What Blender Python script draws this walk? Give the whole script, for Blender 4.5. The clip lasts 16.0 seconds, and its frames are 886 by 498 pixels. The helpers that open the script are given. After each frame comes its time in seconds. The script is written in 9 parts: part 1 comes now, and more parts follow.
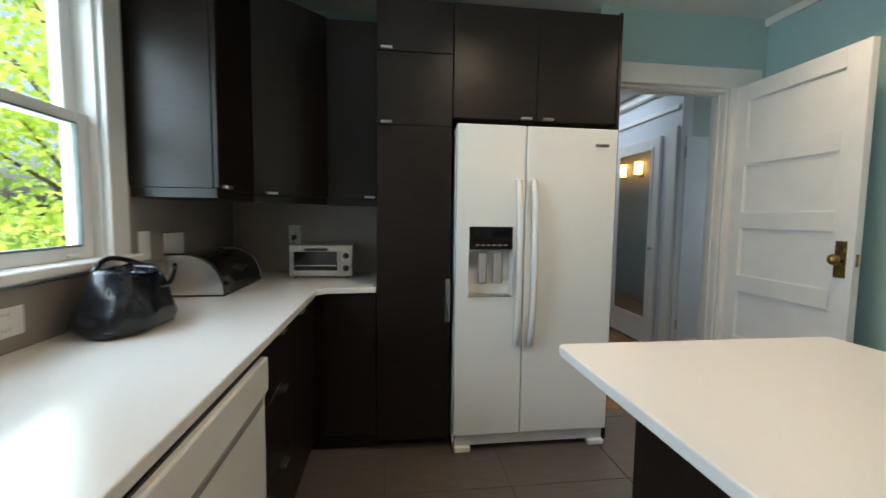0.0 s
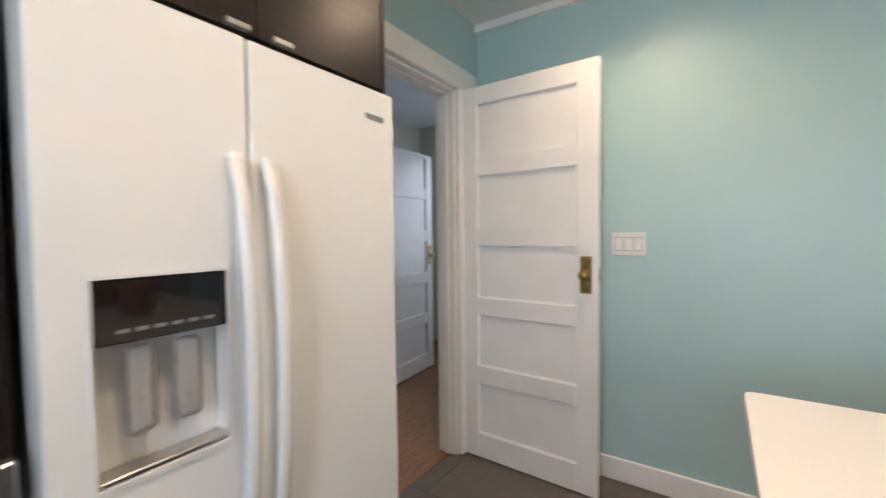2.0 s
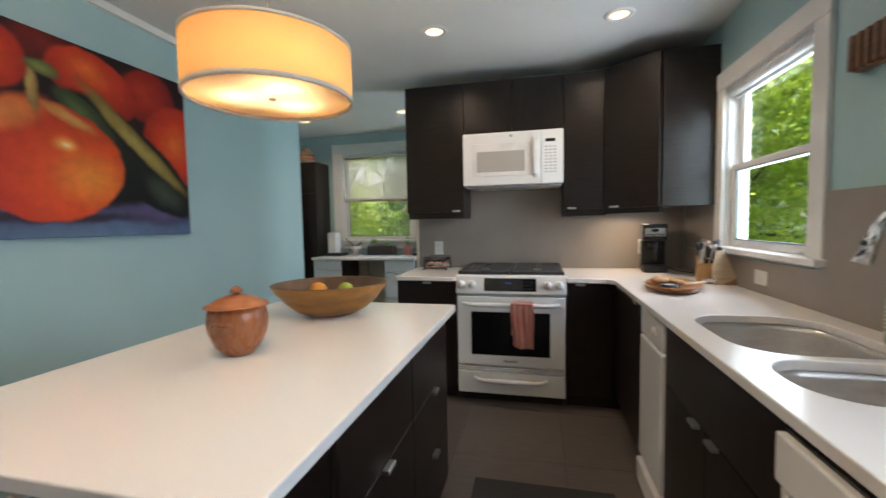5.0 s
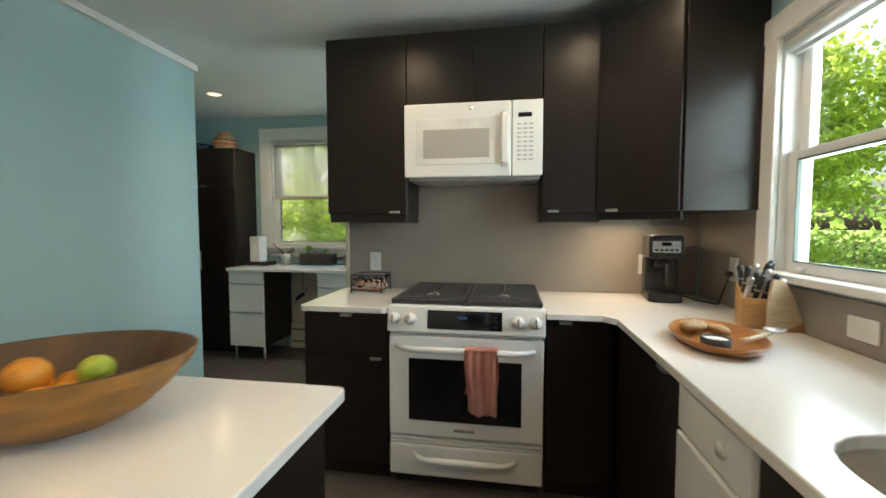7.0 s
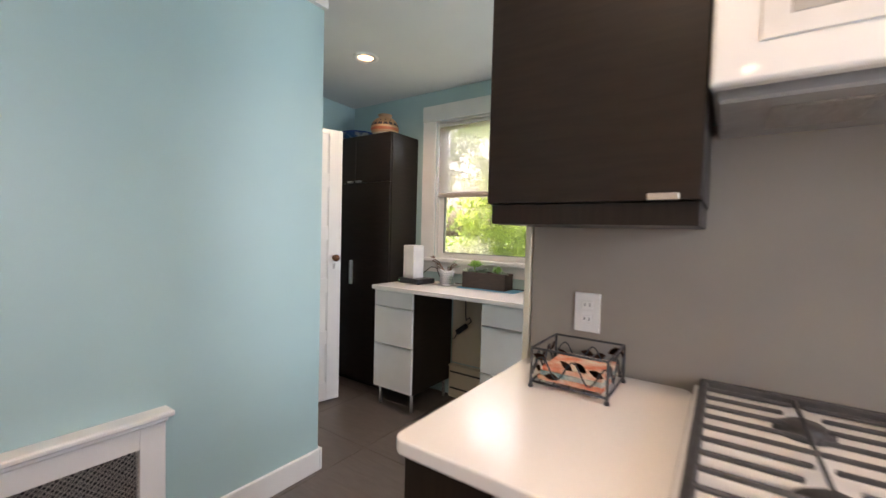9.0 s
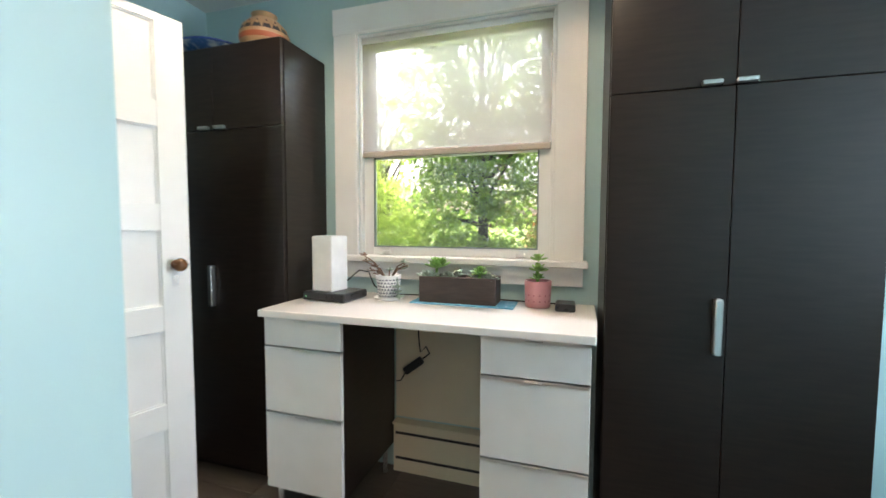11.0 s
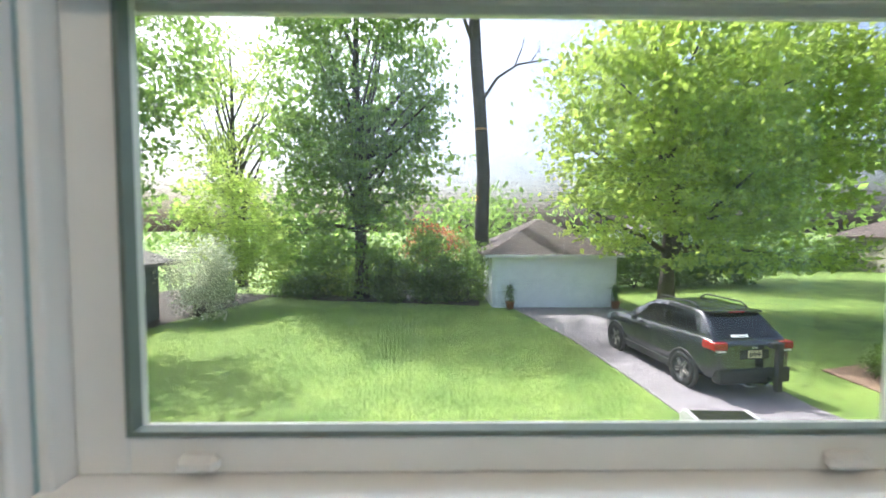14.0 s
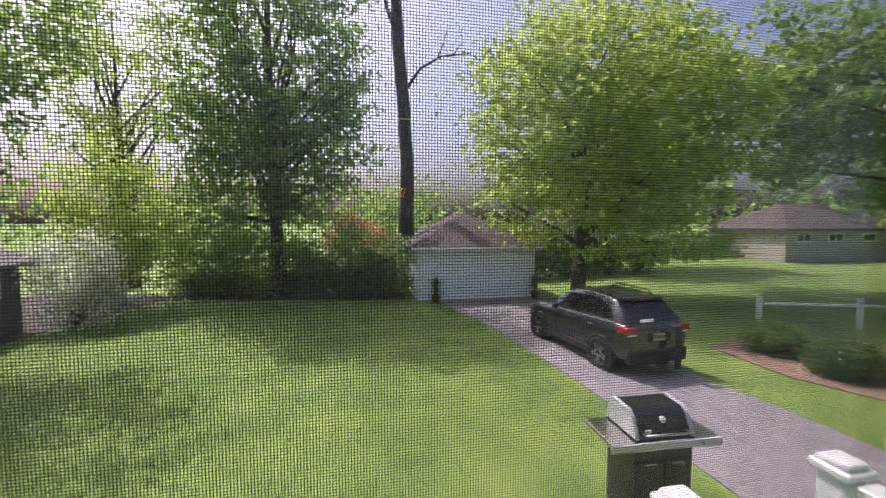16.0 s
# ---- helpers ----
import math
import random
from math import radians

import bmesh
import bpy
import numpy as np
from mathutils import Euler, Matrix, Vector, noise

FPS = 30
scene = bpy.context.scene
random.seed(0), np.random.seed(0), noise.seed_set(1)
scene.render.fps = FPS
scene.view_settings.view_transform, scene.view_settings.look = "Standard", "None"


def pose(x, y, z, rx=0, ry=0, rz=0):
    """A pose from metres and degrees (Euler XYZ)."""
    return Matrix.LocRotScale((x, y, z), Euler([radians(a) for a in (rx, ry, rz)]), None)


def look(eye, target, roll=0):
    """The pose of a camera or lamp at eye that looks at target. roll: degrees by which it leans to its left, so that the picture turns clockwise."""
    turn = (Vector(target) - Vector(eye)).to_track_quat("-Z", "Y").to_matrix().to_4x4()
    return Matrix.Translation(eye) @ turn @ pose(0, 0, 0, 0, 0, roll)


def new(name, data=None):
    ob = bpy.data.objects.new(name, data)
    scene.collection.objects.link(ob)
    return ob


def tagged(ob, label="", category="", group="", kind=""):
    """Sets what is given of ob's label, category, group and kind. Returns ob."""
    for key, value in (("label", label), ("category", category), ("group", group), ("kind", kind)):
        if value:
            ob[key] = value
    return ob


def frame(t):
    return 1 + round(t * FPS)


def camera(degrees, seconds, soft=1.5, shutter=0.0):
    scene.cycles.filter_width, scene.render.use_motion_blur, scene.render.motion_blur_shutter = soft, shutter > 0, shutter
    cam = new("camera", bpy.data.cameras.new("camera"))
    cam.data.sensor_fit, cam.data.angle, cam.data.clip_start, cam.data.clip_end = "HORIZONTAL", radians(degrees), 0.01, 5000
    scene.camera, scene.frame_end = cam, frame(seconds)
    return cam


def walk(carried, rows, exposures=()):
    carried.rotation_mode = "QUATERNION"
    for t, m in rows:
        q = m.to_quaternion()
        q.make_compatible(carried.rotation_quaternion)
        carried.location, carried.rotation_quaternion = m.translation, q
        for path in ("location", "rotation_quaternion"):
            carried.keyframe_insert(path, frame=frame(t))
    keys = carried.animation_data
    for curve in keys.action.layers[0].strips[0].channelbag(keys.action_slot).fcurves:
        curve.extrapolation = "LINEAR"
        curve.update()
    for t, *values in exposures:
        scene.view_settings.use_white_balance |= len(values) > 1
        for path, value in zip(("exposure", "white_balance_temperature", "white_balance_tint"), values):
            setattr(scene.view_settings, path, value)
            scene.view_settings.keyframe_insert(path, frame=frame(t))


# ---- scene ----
# ---- camera and walk ----
cam = camera(95.0, 16.0, 1.5, 0.4)
PATH = [
    (0.0, 0.000, 0.000, 1.280, -7.14, -4.43, -0.72),
    (0.5, -0.076, 0.281, 1.292, -16.12, -4.25, -0.60),
    (1.0, -0.024, 0.614, 1.298, -24.98, -3.75, -0.38),
    (1.5, 0.038, 0.929, 1.297, -38.05, -2.68, -0.06),
    (2.0, 0.167, 1.186, 1.311, -55.82, -2.28, 0.65),
    (2.5, 0.316, 1.386, 1.304, -77.36, -2.79, 1.68),
    (3.0, 0.403, 1.511, 1.311, -101.04, -3.70, 1.80),
    (3.5, 0.380, 1.546, 1.305, -122.78, -3.37, 2.48),
    (4.0, 0.276, 1.537, 1.300, -142.21, -3.21, 2.40),
    (4.5, 0.135, 1.530, 1.299, -156.29, -3.10, 1.57),
    (5.0, 0.109, 1.574, 1.294, -166.92, -3.55, 1.06),
    (5.2, 0.104, 1.576, 1.291, -170.18, -3.74, 0.86),
    (7.3, 0.085, 0.412, 1.314, -170.60, -3.04, -0.10),
    (7.5, 0.082, 0.262, 1.315, -167.66, -2.86, -0.45),
    (8.0, 0.214, -0.080, 1.307, -160.54, -2.53, -0.98),
    (8.5, 0.394, -0.409, 1.305, -151.96, -2.22, -1.37),
    (9.0, 0.632, -0.679, 1.306, -145.15, -2.18, -1.54),
    (11.3, 1.681, -1.653, 1.257, -166.47, -3.23, 0.07),
    (11.5, 1.747, -1.746, 1.264, -168.89, -3.06, 0.23),
    (12.0, 1.885, -1.984, 1.270, -172.70, -2.87, 0.11),
    (12.5, 2.004, -2.243, 1.283, -175.13, -3.06, 0.12),
    (13.0, 2.089, -2.537, 1.305, -176.88, -2.96, -0.14),
    (13.5, 2.170, -2.800, 1.330, -179.16, -2.70, -0.06),
    (14.0, 2.228, -3.028, 1.366, -180.70, -2.83, -0.10),
    (14.5, 2.255, -3.235, 1.355, -182.07, -3.14, -0.13),
    (15.0, 2.322, -3.280, 1.372, -183.63, -3.52, -0.14),
    (15.5, 2.360, -3.290, 1.390, -186.55, -3.85, -0.15),
    (16.0, 2.370, -3.290, 1.400, -191.82, -3.91, -0.14),
]
walk(cam, [(t, pose(x, y, z, 90 + pitch, roll, yaw)) for t, x, y, z, yaw, pitch, roll in PATH],
     exposures=[(0.0, 1.62, 6300, 9), (0.5, 1.82, 7300, 15), (1.0, 1.95, 7200, 17), (1.5, 2.1, 6700, 16), (2.0, 2.05, 6700, 20), (2.5, 1.92, 7000, 26), (3.0, 1.78, 6400, 24), (3.5, 1.82, 6200, 18), (4.0, 1.72, 6300, 21), (4.5, 1.75, 6300, 23), (5.0, 1.68, 6400, 17), (7.5, 1.82, 6800, 7), (8.0, 2.12, 6800, 11), (8.5, 2.25, 6800, 15), (9.0, 2.33, 7000, 28), (11.5, 2.88, 6300, 17), (12.0, 2.88, 6100, 18), (12.5, 2.55, 6000, 13), (13.0, 2.38, 6300, 16), (14.0, 2.0, 5800, 14), (14.5, 1.5, 6200, 15), (15.0, 1.05, 6200, 20), (15.5, 0.84, 6100, 27), (16.0, 0.85, 6000, 32)])

# ---- world, sun and lamps ----
GROUND = -1.8
SUN_FROM = Vector((0.53, -0.70, 1.30)).normalized()
world = bpy.data.worlds.new("sky")
scene.world = world
world.use_nodes = True
wn = world.node_tree.nodes
sky = wn.new("ShaderNodeTexSky")
sky.sky_type, sky.sun_disc = "NISHITA", False
sky.sun_elevation = math.asin(SUN_FROM.z)
sky.sun_rotation = math.atan2(SUN_FROM.x, SUN_FROM.y)
sky.dust_density, sky.air_density = 7.0, 1.0
wn["Background"].inputs[1].default_value = 0.15
world.node_tree.links.new(sky.outputs[0], wn["Background"].inputs[0])
sun = new("sun", bpy.data.lights.new("sun", "SUN"))
sun.data.energy, sun.data.angle, sun.data.color = 3.4, radians(0.6), (1.0, 0.95, 0.86)
sun.matrix_basis = look(SUN_FROM * 60, (0, 0, 0))
WARM = (1.0, 0.78, 0.53)


def area_lamp(name, eye, target, sx, sy, watts, colour, spread=180):
    d = bpy.data.lights.new(name, "AREA")
    d.shape, d.size, d.size_y, d.energy, d.color = "RECTANGLE", sx, sy, watts, colour
    d.spread = radians(spread)
    o = new(name, d)
    o.matrix_basis = look(eye, target)
    return o


def spot_lamp(name, eye, watts, angle=125):
    d = bpy.data.lights.new(name, "SPOT")
    d.energy, d.color, d.spot_size, d.spot_blend, d.shadow_soft_size = watts, WARM, radians(angle), 0.7, 0.05
    o = new(name, d)
    o.matrix_basis = look(eye, (eye[0], eye[1] + 0.0001, eye[2] - 1))
    return o


DAY = (0.72, 0.86, 1.0)
for wy in (1.185, -0.865):
    area_lamp("window_light", (-1.150, wy, 1.60), (0.5, wy, 1.45), 0.80, 0.93, 7.0, DAY, 160)
area_lamp("window_light", (2.13, -3.98, 2.42), (2.13, -2.9, 0.95), 0.95, 0.5, 9.0, DAY)
# daylight added at the unseen passage window, for sheen on the pantry fronts
area_lamp("window_light", (-0.385, -2.64, 1.525), (1.0, -2.64, 1.35), 0.66, 1.10, 8.0, DAY)
CEIL = 2.62


def ceil_z(y):
    """The old ceiling sags a little towards the back of the house."""
    return 2.536 + 0.017 * y


CANS = [(0.745, -1.02), (-0.37, -1.10), (2.70, -2.67), (1.50, -2.62), (0.55, 1.20), (1.75, 1.45)]
for cx, cy in CANS:
    spot_lamp("can_light", (cx, cy, ceil_z(cy) - 0.012), 6.5 if cy < -2 else 8.5 if cy < -1 else 13.5, 150)
LAMP = (0.972, 0.35)
for k in range(3):
    d = bpy.data.lights.new("bulb_light", "POINT")
    d.energy, d.color, d.shadow_soft_size = 1.15, WARM, 0.035
    o = new("bulb_light", d)
    a = radians(120 * k + 20)
    o.location = (LAMP[0] + 0.13 * math.cos(a), LAMP[1] + 0.13 * math.sin(a), 1.81)
area_lamp("under_cabinet_light", (-0.55, -1.72, 1.325), (-0.55, -1.72, 0.9), 0.30, 0.04, 0.7, WARM)
# unseen fill panel at the hall ceiling; no window stands there
area_lamp("hall_fill_light", (2.0, 4.6, 2.585), (2.0, 4.6, 0), 1.0, 1.6, 4.5, DAY)
# second unseen fill panel, brightens the side room behind the ajar door
area_lamp("hall_fill_light", (4.19, 3.0, 1.5), (3.0, 4.0, 1.2), 0.7, 1.2, 3.5, DAY)


# ---- materials ----
def nodes_of(name):
    m = bpy.data.materials.new(name)
    m.use_nodes = True
    nt = m.node_tree
    return m, nt, nt.nodes["Principled BSDF"]


def pmat(name, c1, c2=None, scale=6.0, rough=0.5, rvar=0.1, bump=0.0, bscale=60.0, metal=0.0, coat=0.0, stretch=(1, 1, 1), detail=5.0, island=0.0, lo=0.35, hi=0.65, spec=0.5, each=0.0):
    m, nt, b = nodes_of(name)
    L = nt.links.new
    c2 = c2 or tuple(v * 0.88 for v in c1)
    tc = nt.nodes.new("ShaderNodeTexCoord")
    mp = nt.nodes.new("ShaderNodeMapping")
    mp.inputs["Scale"].default_value = stretch
    L(tc.outputs["Object"], mp.inputs[0])
    n = nt.nodes.new("ShaderNodeTexNoise")
    n.inputs["Scale"].default_value, n.inputs["Detail"].default_value = scale, detail
    L(mp.outputs[0], n.inputs["Vector"])
    r = nt.nodes.new("ShaderNodeValToRGB")
    r.color_ramp.elements[0].position, r.color_ramp.elements[1].position = lo, hi
    r.color_ramp.elements[0].color, r.color_ramp.elements[1].color = (*c1, 1), (*c2, 1)
    L(n.outputs[0], r.inputs[0])
    col = r.outputs[0]
    if island:
        g = nt.nodes.new("ShaderNodeNewGeometry")
        h = nt.nodes.new("ShaderNodeHueSaturation")
        mr = nt.nodes.new("ShaderNodeMapRange")
        mr.inputs[3].default_value, mr.inputs[4].default_value = 1 - island, 1 + island
        L(g.outputs["Random Per Island"], mr.inputs[0])
        L(mr.outputs[0], h.inputs["Value"])
        L(col, h.inputs["Color"])
        col = h.outputs[0]
    if each:
        oi = nt.nodes.new("ShaderNodeObjectInfo")
        h = nt.nodes.new("ShaderNodeHueSaturation")
        mr = nt.nodes.new("ShaderNodeMapRange")
        mr.inputs[3].default_value, mr.inputs[4].default_value = 1 - each, 1 + each
        L(oi.outputs["Random"], mr.inputs[0])
        L(mr.outputs[0], h.inputs["Value"])
        L(col, h.inputs["Color"])
        col = h.outputs[0]
    L(col, b.inputs["Base Color"])
    n2 = nt.nodes.new("ShaderNodeTexNoise")
    n2.inputs["Scale"].default_value, n2.inputs["Detail"].default_value = bscale, 3.0
    L(mp.outputs[0], n2.inputs["Vector"])
    mr2 = nt.nodes.new("ShaderNodeMapRange")
    mr2.inputs[3].default_value, mr2.inputs[4].default_value = max(0.02, rough - rvar), min(1, rough + rvar)
    L(n2.outputs[0], mr2.inputs[0])
    L(mr2.outputs[0], b.inputs["Roughness"])
    b.inputs["Metallic"].default_value = metal
    b.inputs["Coat Weight"].default_value = coat
    b.inputs["Specular IOR Level"].default_value = spec
    if bump:
        bp = nt.nodes.new("ShaderNodeBump")
        bp.inputs["Strength"].default_value, bp.inputs["Distance"].default_value = bump, 0.004
        L(n2.outputs[0], bp.inputs["Height"])
        L(bp.outputs[0], b.inputs["Normal"])
    return m


AQUA = pmat("aqua_paint", (0.40, 0.57, 0.572), (0.378, 0.546, 0.548), 2.0, 0.42, 0.06, 0.06, 180)
CEILING = pmat("ceiling_paint", (0.74, 0.75, 0.73), (0.70, 0.71, 0.69), 2.0, 0.7, 0.08, 0.06, 150)
WHITE = pmat("white_trim_paint", (0.80, 0.79, 0.76), (0.76, 0.75, 0.72), 5.0, 0.32, 0.08, 0.05, 90)
HALLPAINT = pmat("hall_paint", (0.68, 0.70, 0.74), (0.64, 0.66, 0.70), 2.0, 0.5, 0.08, 0.05, 120)
DARK = pmat("dark_stained_oak", (0.0085, 0.0052, 0.0037), (0.0155, 0.0097, 0.0070), 9.0, 0.34, 0.07, 0.04, 70, stretch=(1, 1, 9), detail=8.0, spec=0.39)
DARKH = pmat("dark_stained_oak_grain", (0.0085, 0.0052, 0.0037), (0.0155, 0.0097, 0.0070), 9.0, 0.34, 0.07, 0.04, 70, stretch=(9, 9, 1), detail=8.0, spec=0.39)
QUARTZ = pmat("white_quartz", (0.80, 0.775, 0.735), (0.79, 0.765, 0.725), 90.0, 0.19, 0.02, 0.0, 60)
ENAMEL = pmat("white_enamel", (0.80, 0.80, 0.78), (0.78, 0.78, 0.76), 4.0, 0.055, 0.02, 0.0, 140)
PLASTIC = pmat("white_plastic", (0.78, 0.77, 0.74), None, 10.0, 0.35, 0.06)
BLACK = pmat("black_plastic", (0.012, 0.012, 0.013), (0.02, 0.02, 0.02), 20.0, 0.3, 0.1)
GLOSSBLACK = pmat("black_glass", (0.006, 0.006, 0.007), (0.010, 0.010, 0.011), 12.0, 0.06, 0.03)
IRON = pmat("cast_iron", (0.03, 0.03, 0.032), (0.05, 0.05, 0.052), 30.0, 0.55, 0.1, 0.2, 150)
STEEL = pmat("brushed_steel", (0.62, 0.60, 0.57), (0.54, 0.52, 0.50), 20.0, 0.28, 0.08, 0.05, 120, metal=1.0, stretch=(1, 12, 12))
CHROME = pmat("chrome", (0.75, 0.75, 0.75), None, 10.0, 0.10, 0.03, metal=1.0)
ALU = pmat("aluminium_pull", (0.66, 0.65, 0.63), (0.6, 0.6, 0.58), 20.0, 0.32, 0.05, metal=1.0)
BRASS = pmat("aged_brass", (0.42, 0.29, 0.10), (0.26, 0.17, 0.07), 40.0, 0.30, 0.12, 0.1, 80, metal=1.0)
SPLASH = pmat("grey_backsplash_slab", (0.305, 0.268, 0.233), (0.272, 0.238, 0.208), 3.0, 0.35, 0.08, 0.05, 90)
TILE = pmat("grey_floor_tile", (0.125, 0.103, 0.087), (0.098, 0.081, 0.068), 7.0, 0.36, 0.1, 0.15, 60, stretch=(1, 9, 1), detail=8.0)
GROUT = pmat("floor_grout", (0.045, 0.038, 0.033), None, 30.0, 0.8)
OAK = pmat("oak_parquet", (0.23, 0.11, 0.045), (0.15, 0.068, 0.028), 8.0, 0.22, 0.06, 0.05, 60, stretch=(1, 8, 1), detail=8.0, island=0.2)
FROST = pmat("frosted_glass_front", (0.74, 0.73, 0.70), (0.70, 0.69, 0.66), 6.0, 0.15, 0.05)


def mirror_mat():
    m, nt, b = nodes_of("mirror_silver")
    b.inputs["Base Color"].default_value = (0.86, 0.88, 0.88, 1)
    b.inputs["Metallic"].default_value, b.inputs["Roughness"].default_value = 1.0, 0.015
    return m


def pane_mat():
    m, nt, b = nodes_of("window_glass")
    tr = nt.nodes.new("ShaderNodeBsdfTransparent")
    tr.inputs[0].default_value = (0.96, 0.98, 0.97, 1)
    gl = nt.nodes.new("ShaderNodeBsdfGlossy")
    gl.inputs["Roughness"].default_value = 0.01
    lw = nt.nodes.new("ShaderNodeLayerWeight")
    pw = nt.nodes.new("ShaderNodeMath")
    pw.operation, pw.inputs[1].default_value = "POWER", 4.0
    nt.links.new(lw.outputs["Facing"], pw.inputs[0])
    fr = nt.nodes.new("ShaderNodeMath")
    fr.operation, fr.inputs[1].default_value, fr.inputs[2].default_value = "MULTIPLY_ADD", 0.3, 0.015
    nt.links.new(pw.outputs[0], fr.inputs[0])
    mx = nt.nodes.new("ShaderNodeMixShader")
    nt.links.new(fr.outputs[0], mx.inputs[0])
    nt.links.new(tr.outputs[0], mx.inputs[1])
    nt.links.new(gl.outputs[0], mx.inputs[2])
    nt.links.new(mx.outputs[0], nt.nodes["Material Output"].inputs[0])
    return m


def sheer_mat(name, colour, through_share, glow=0.5):
    m, nt, b = nodes_of(name)
    tr = nt.nodes.new("ShaderNodeBsdfTransparent")
    tl = nt.nodes.new("ShaderNodeBsdfTranslucent")
    tl.inputs[0].default_value = (*colour, 1)
    df = nt.nodes.new("ShaderNodeBsdfDiffuse")
    df.inputs[0].default_value = (*colour, 1)
    a = nt.nodes.new("ShaderNodeMixShader")
    a.inputs[0].default_value = glow
    nt.links.new(df.outputs[0], a.inputs[1])
    nt.links.new(tl.outputs[0], a.inputs[2])
    mx = nt.nodes.new("ShaderNodeMixShader")
    mx.inputs[0].default_value = through_share
    nt.links.new(a.outputs[0], mx.inputs[1])
    nt.links.new(tr.outputs[0], mx.inputs[2])
    nt.links.new(mx.outputs[0], nt.nodes["Material Output"].inputs[0])
    return m


def glow_mat(name, colour, strength):
    m, nt, b = nodes_of(name)
    b.inputs["Base Color"].default_value = (*colour, 1)
    b.inputs["Emission Color"].default_value = (*colour, 1)
    b.inputs["Emission Strength"].default_value = strength
    return m


MIRROR, GLASS = mirror_mat(), pane_mat()
SHADE = sheer_mat("solar_shade_weave", (0.40, 0.36, 0.31), 0.50, 0.35)
LINEN = sheer_mat("pendant_linen", (0.80, 0.57, 0.29), 0.0, 0.5)
DIFFUSER = sheer_mat("pendant_diffuser", (0.86, 0.78, 0.62), 0.0, 0.66)
CANGLOW = glow_mat("lit_can_bulb", (1.0, 0.70, 0.38), 0.8)


# ---- mesh helpers ----
def box(bm, lo, hi, bev=0.0, seg=1, m=None):
    lo, hi = [min(a, b) for a, b in zip(lo, hi)], [max(a, b) for a, b in zip(lo, hi)]
    t = Matrix.Translation([(a + b) / 2 for a, b in zip(lo, hi)]) @ Matrix.Diagonal([b - a for a, b in zip(lo, hi)] + [1])
    vs = bmesh.ops.create_cube(bm, size=1, matrix=t)["verts"]
    if bev:
        es = list({e for v in vs for e in v.link_edges})
        r = bmesh.ops.bevel(bm, geom=es, offset=bev, segments=seg, affect="EDGES", profile=0.5)
        vs = [v for v in bm.verts if v.is_valid and v in set(r["verts"]) | {w for w in vs if w.is_valid}]
    if m:
        bmesh.ops.transform(bm, matrix=m, verts=vs)
    return bm


def prism(bm, pts, z0, z1, bev=0.0, m=None):
    vs = [bm.verts.new((x, y, z0)) for x, y in pts]
    f = bm.faces.new(vs)
    r = bmesh.ops.extrude_face_region(bm, geom=[f])
    up = [v for v in r["geom"] if isinstance(v, bmesh.types.BMVert)]
    bmesh.ops.translate(bm, vec=(0, 0, z1 - z0), verts=up)
    if bev:
        es = list({e for v in vs + up for e in v.link_edges})
        bmesh.ops.bevel(bm, geom=es, offset=bev, segments=2, affect="EDGES", profile=0.5)
    bmesh.ops.recalc_face_normals(bm, faces=bm.faces)
    if m:
        bmesh.ops.transform(bm, matrix=m, verts=bm.verts)
    return bm


def lathe(bm, prof, n=32, m=None, a0=0.0, a1=360.0):
    """A turned body from (radius, height) pairs."""
    full = a1 - a0 >= 360
    cols = n if full else n + 1
    rings = []
    for r, z in prof:
        rings.append([bm.verts.new((r * math.cos(radians(a0 + (a1 - a0) * k / n)), r * math.sin(radians(a0 + (a1 - a0) * k / n)), z)) for k in range(cols)])
    for a, b in zip(rings, rings[1:]):
        for k in range(n):
            j = (k + 1) % cols
            bm.faces.new((a[k], a[j], b[j], b[k]))
    vs = [v for r in rings for v in r]
    bmesh.ops.remove_doubles(bm, verts=vs, dist=1e-6)
    if m:
        bmesh.ops.transform(bm, matrix=m, verts=[v for v in vs if v.is_valid])
    for f in bm.faces:
        f.smooth = True
    return bm


def tube(bm, pts, rad, n=8, cap=True):
    """A round bar along points; rad may be one radius or one for each point."""
    pts = [Vector(p) for p in pts]
    rs = rad if isinstance(rad, (list, tuple)) else [rad] * len(pts)
    rings = []
    side = None
    for i, p in enumerate(pts):
        d = (pts[min(i + 1, len(pts) - 1)] - pts[max(i - 1, 0)]).normalized()
        if side is None:
            side = d.orthogonal().normalized()
        side = (side - d * side.dot(d)).normalized()
        up = d.cross(side)
        rings.append([bm.verts.new(p + (side * math.cos(2 * math.pi * k / n) + up * math.sin(2 * math.pi * k / n)) * rs[i]) for k in range(n)])
    for a, b in zip(rings, rings[1:]):
        for k in range(n):
            f = bm.faces.new((a[k], a[(k + 1) % n], b[(k + 1) % n], b[k]))
            f.smooth = True
    if cap:
        bm.faces.new(rings[0][::-1])
        bm.faces.new(rings[-1])
    return bm


def link(name, bm, material):
    me = bpy.data.meshes.new(name)
    bm.to_mesh(me)
    bm.free()
    me.materials.append(material)
    return new(name, me)


def part(name, bm, material, parent=None, label=""):
    """One mesh object under a thing or under a part, in the world's metres."""
    o = link(name, bm, material)
    if parent:
        o.parent = parent
        if parent.type == "EMPTY":
            o.matrix_parent_inverse = Matrix.Translation(-parent.location)
    return tagged(o, label)


def thing(name, at, label, category, group="", kind=""):
    o = new(name)
    o.empty_display_size = 0.1
    o.location = at
    return tagged(o, label, category, group, kind)


def solid(name, bm, material, label, category, group="", kind=""):
    return tagged(link(name, bm, material), label, category, group, kind)


def B(lo, hi, bev=0.0, seg=1):
    return box(bmesh.new(), lo, hi, bev, seg)


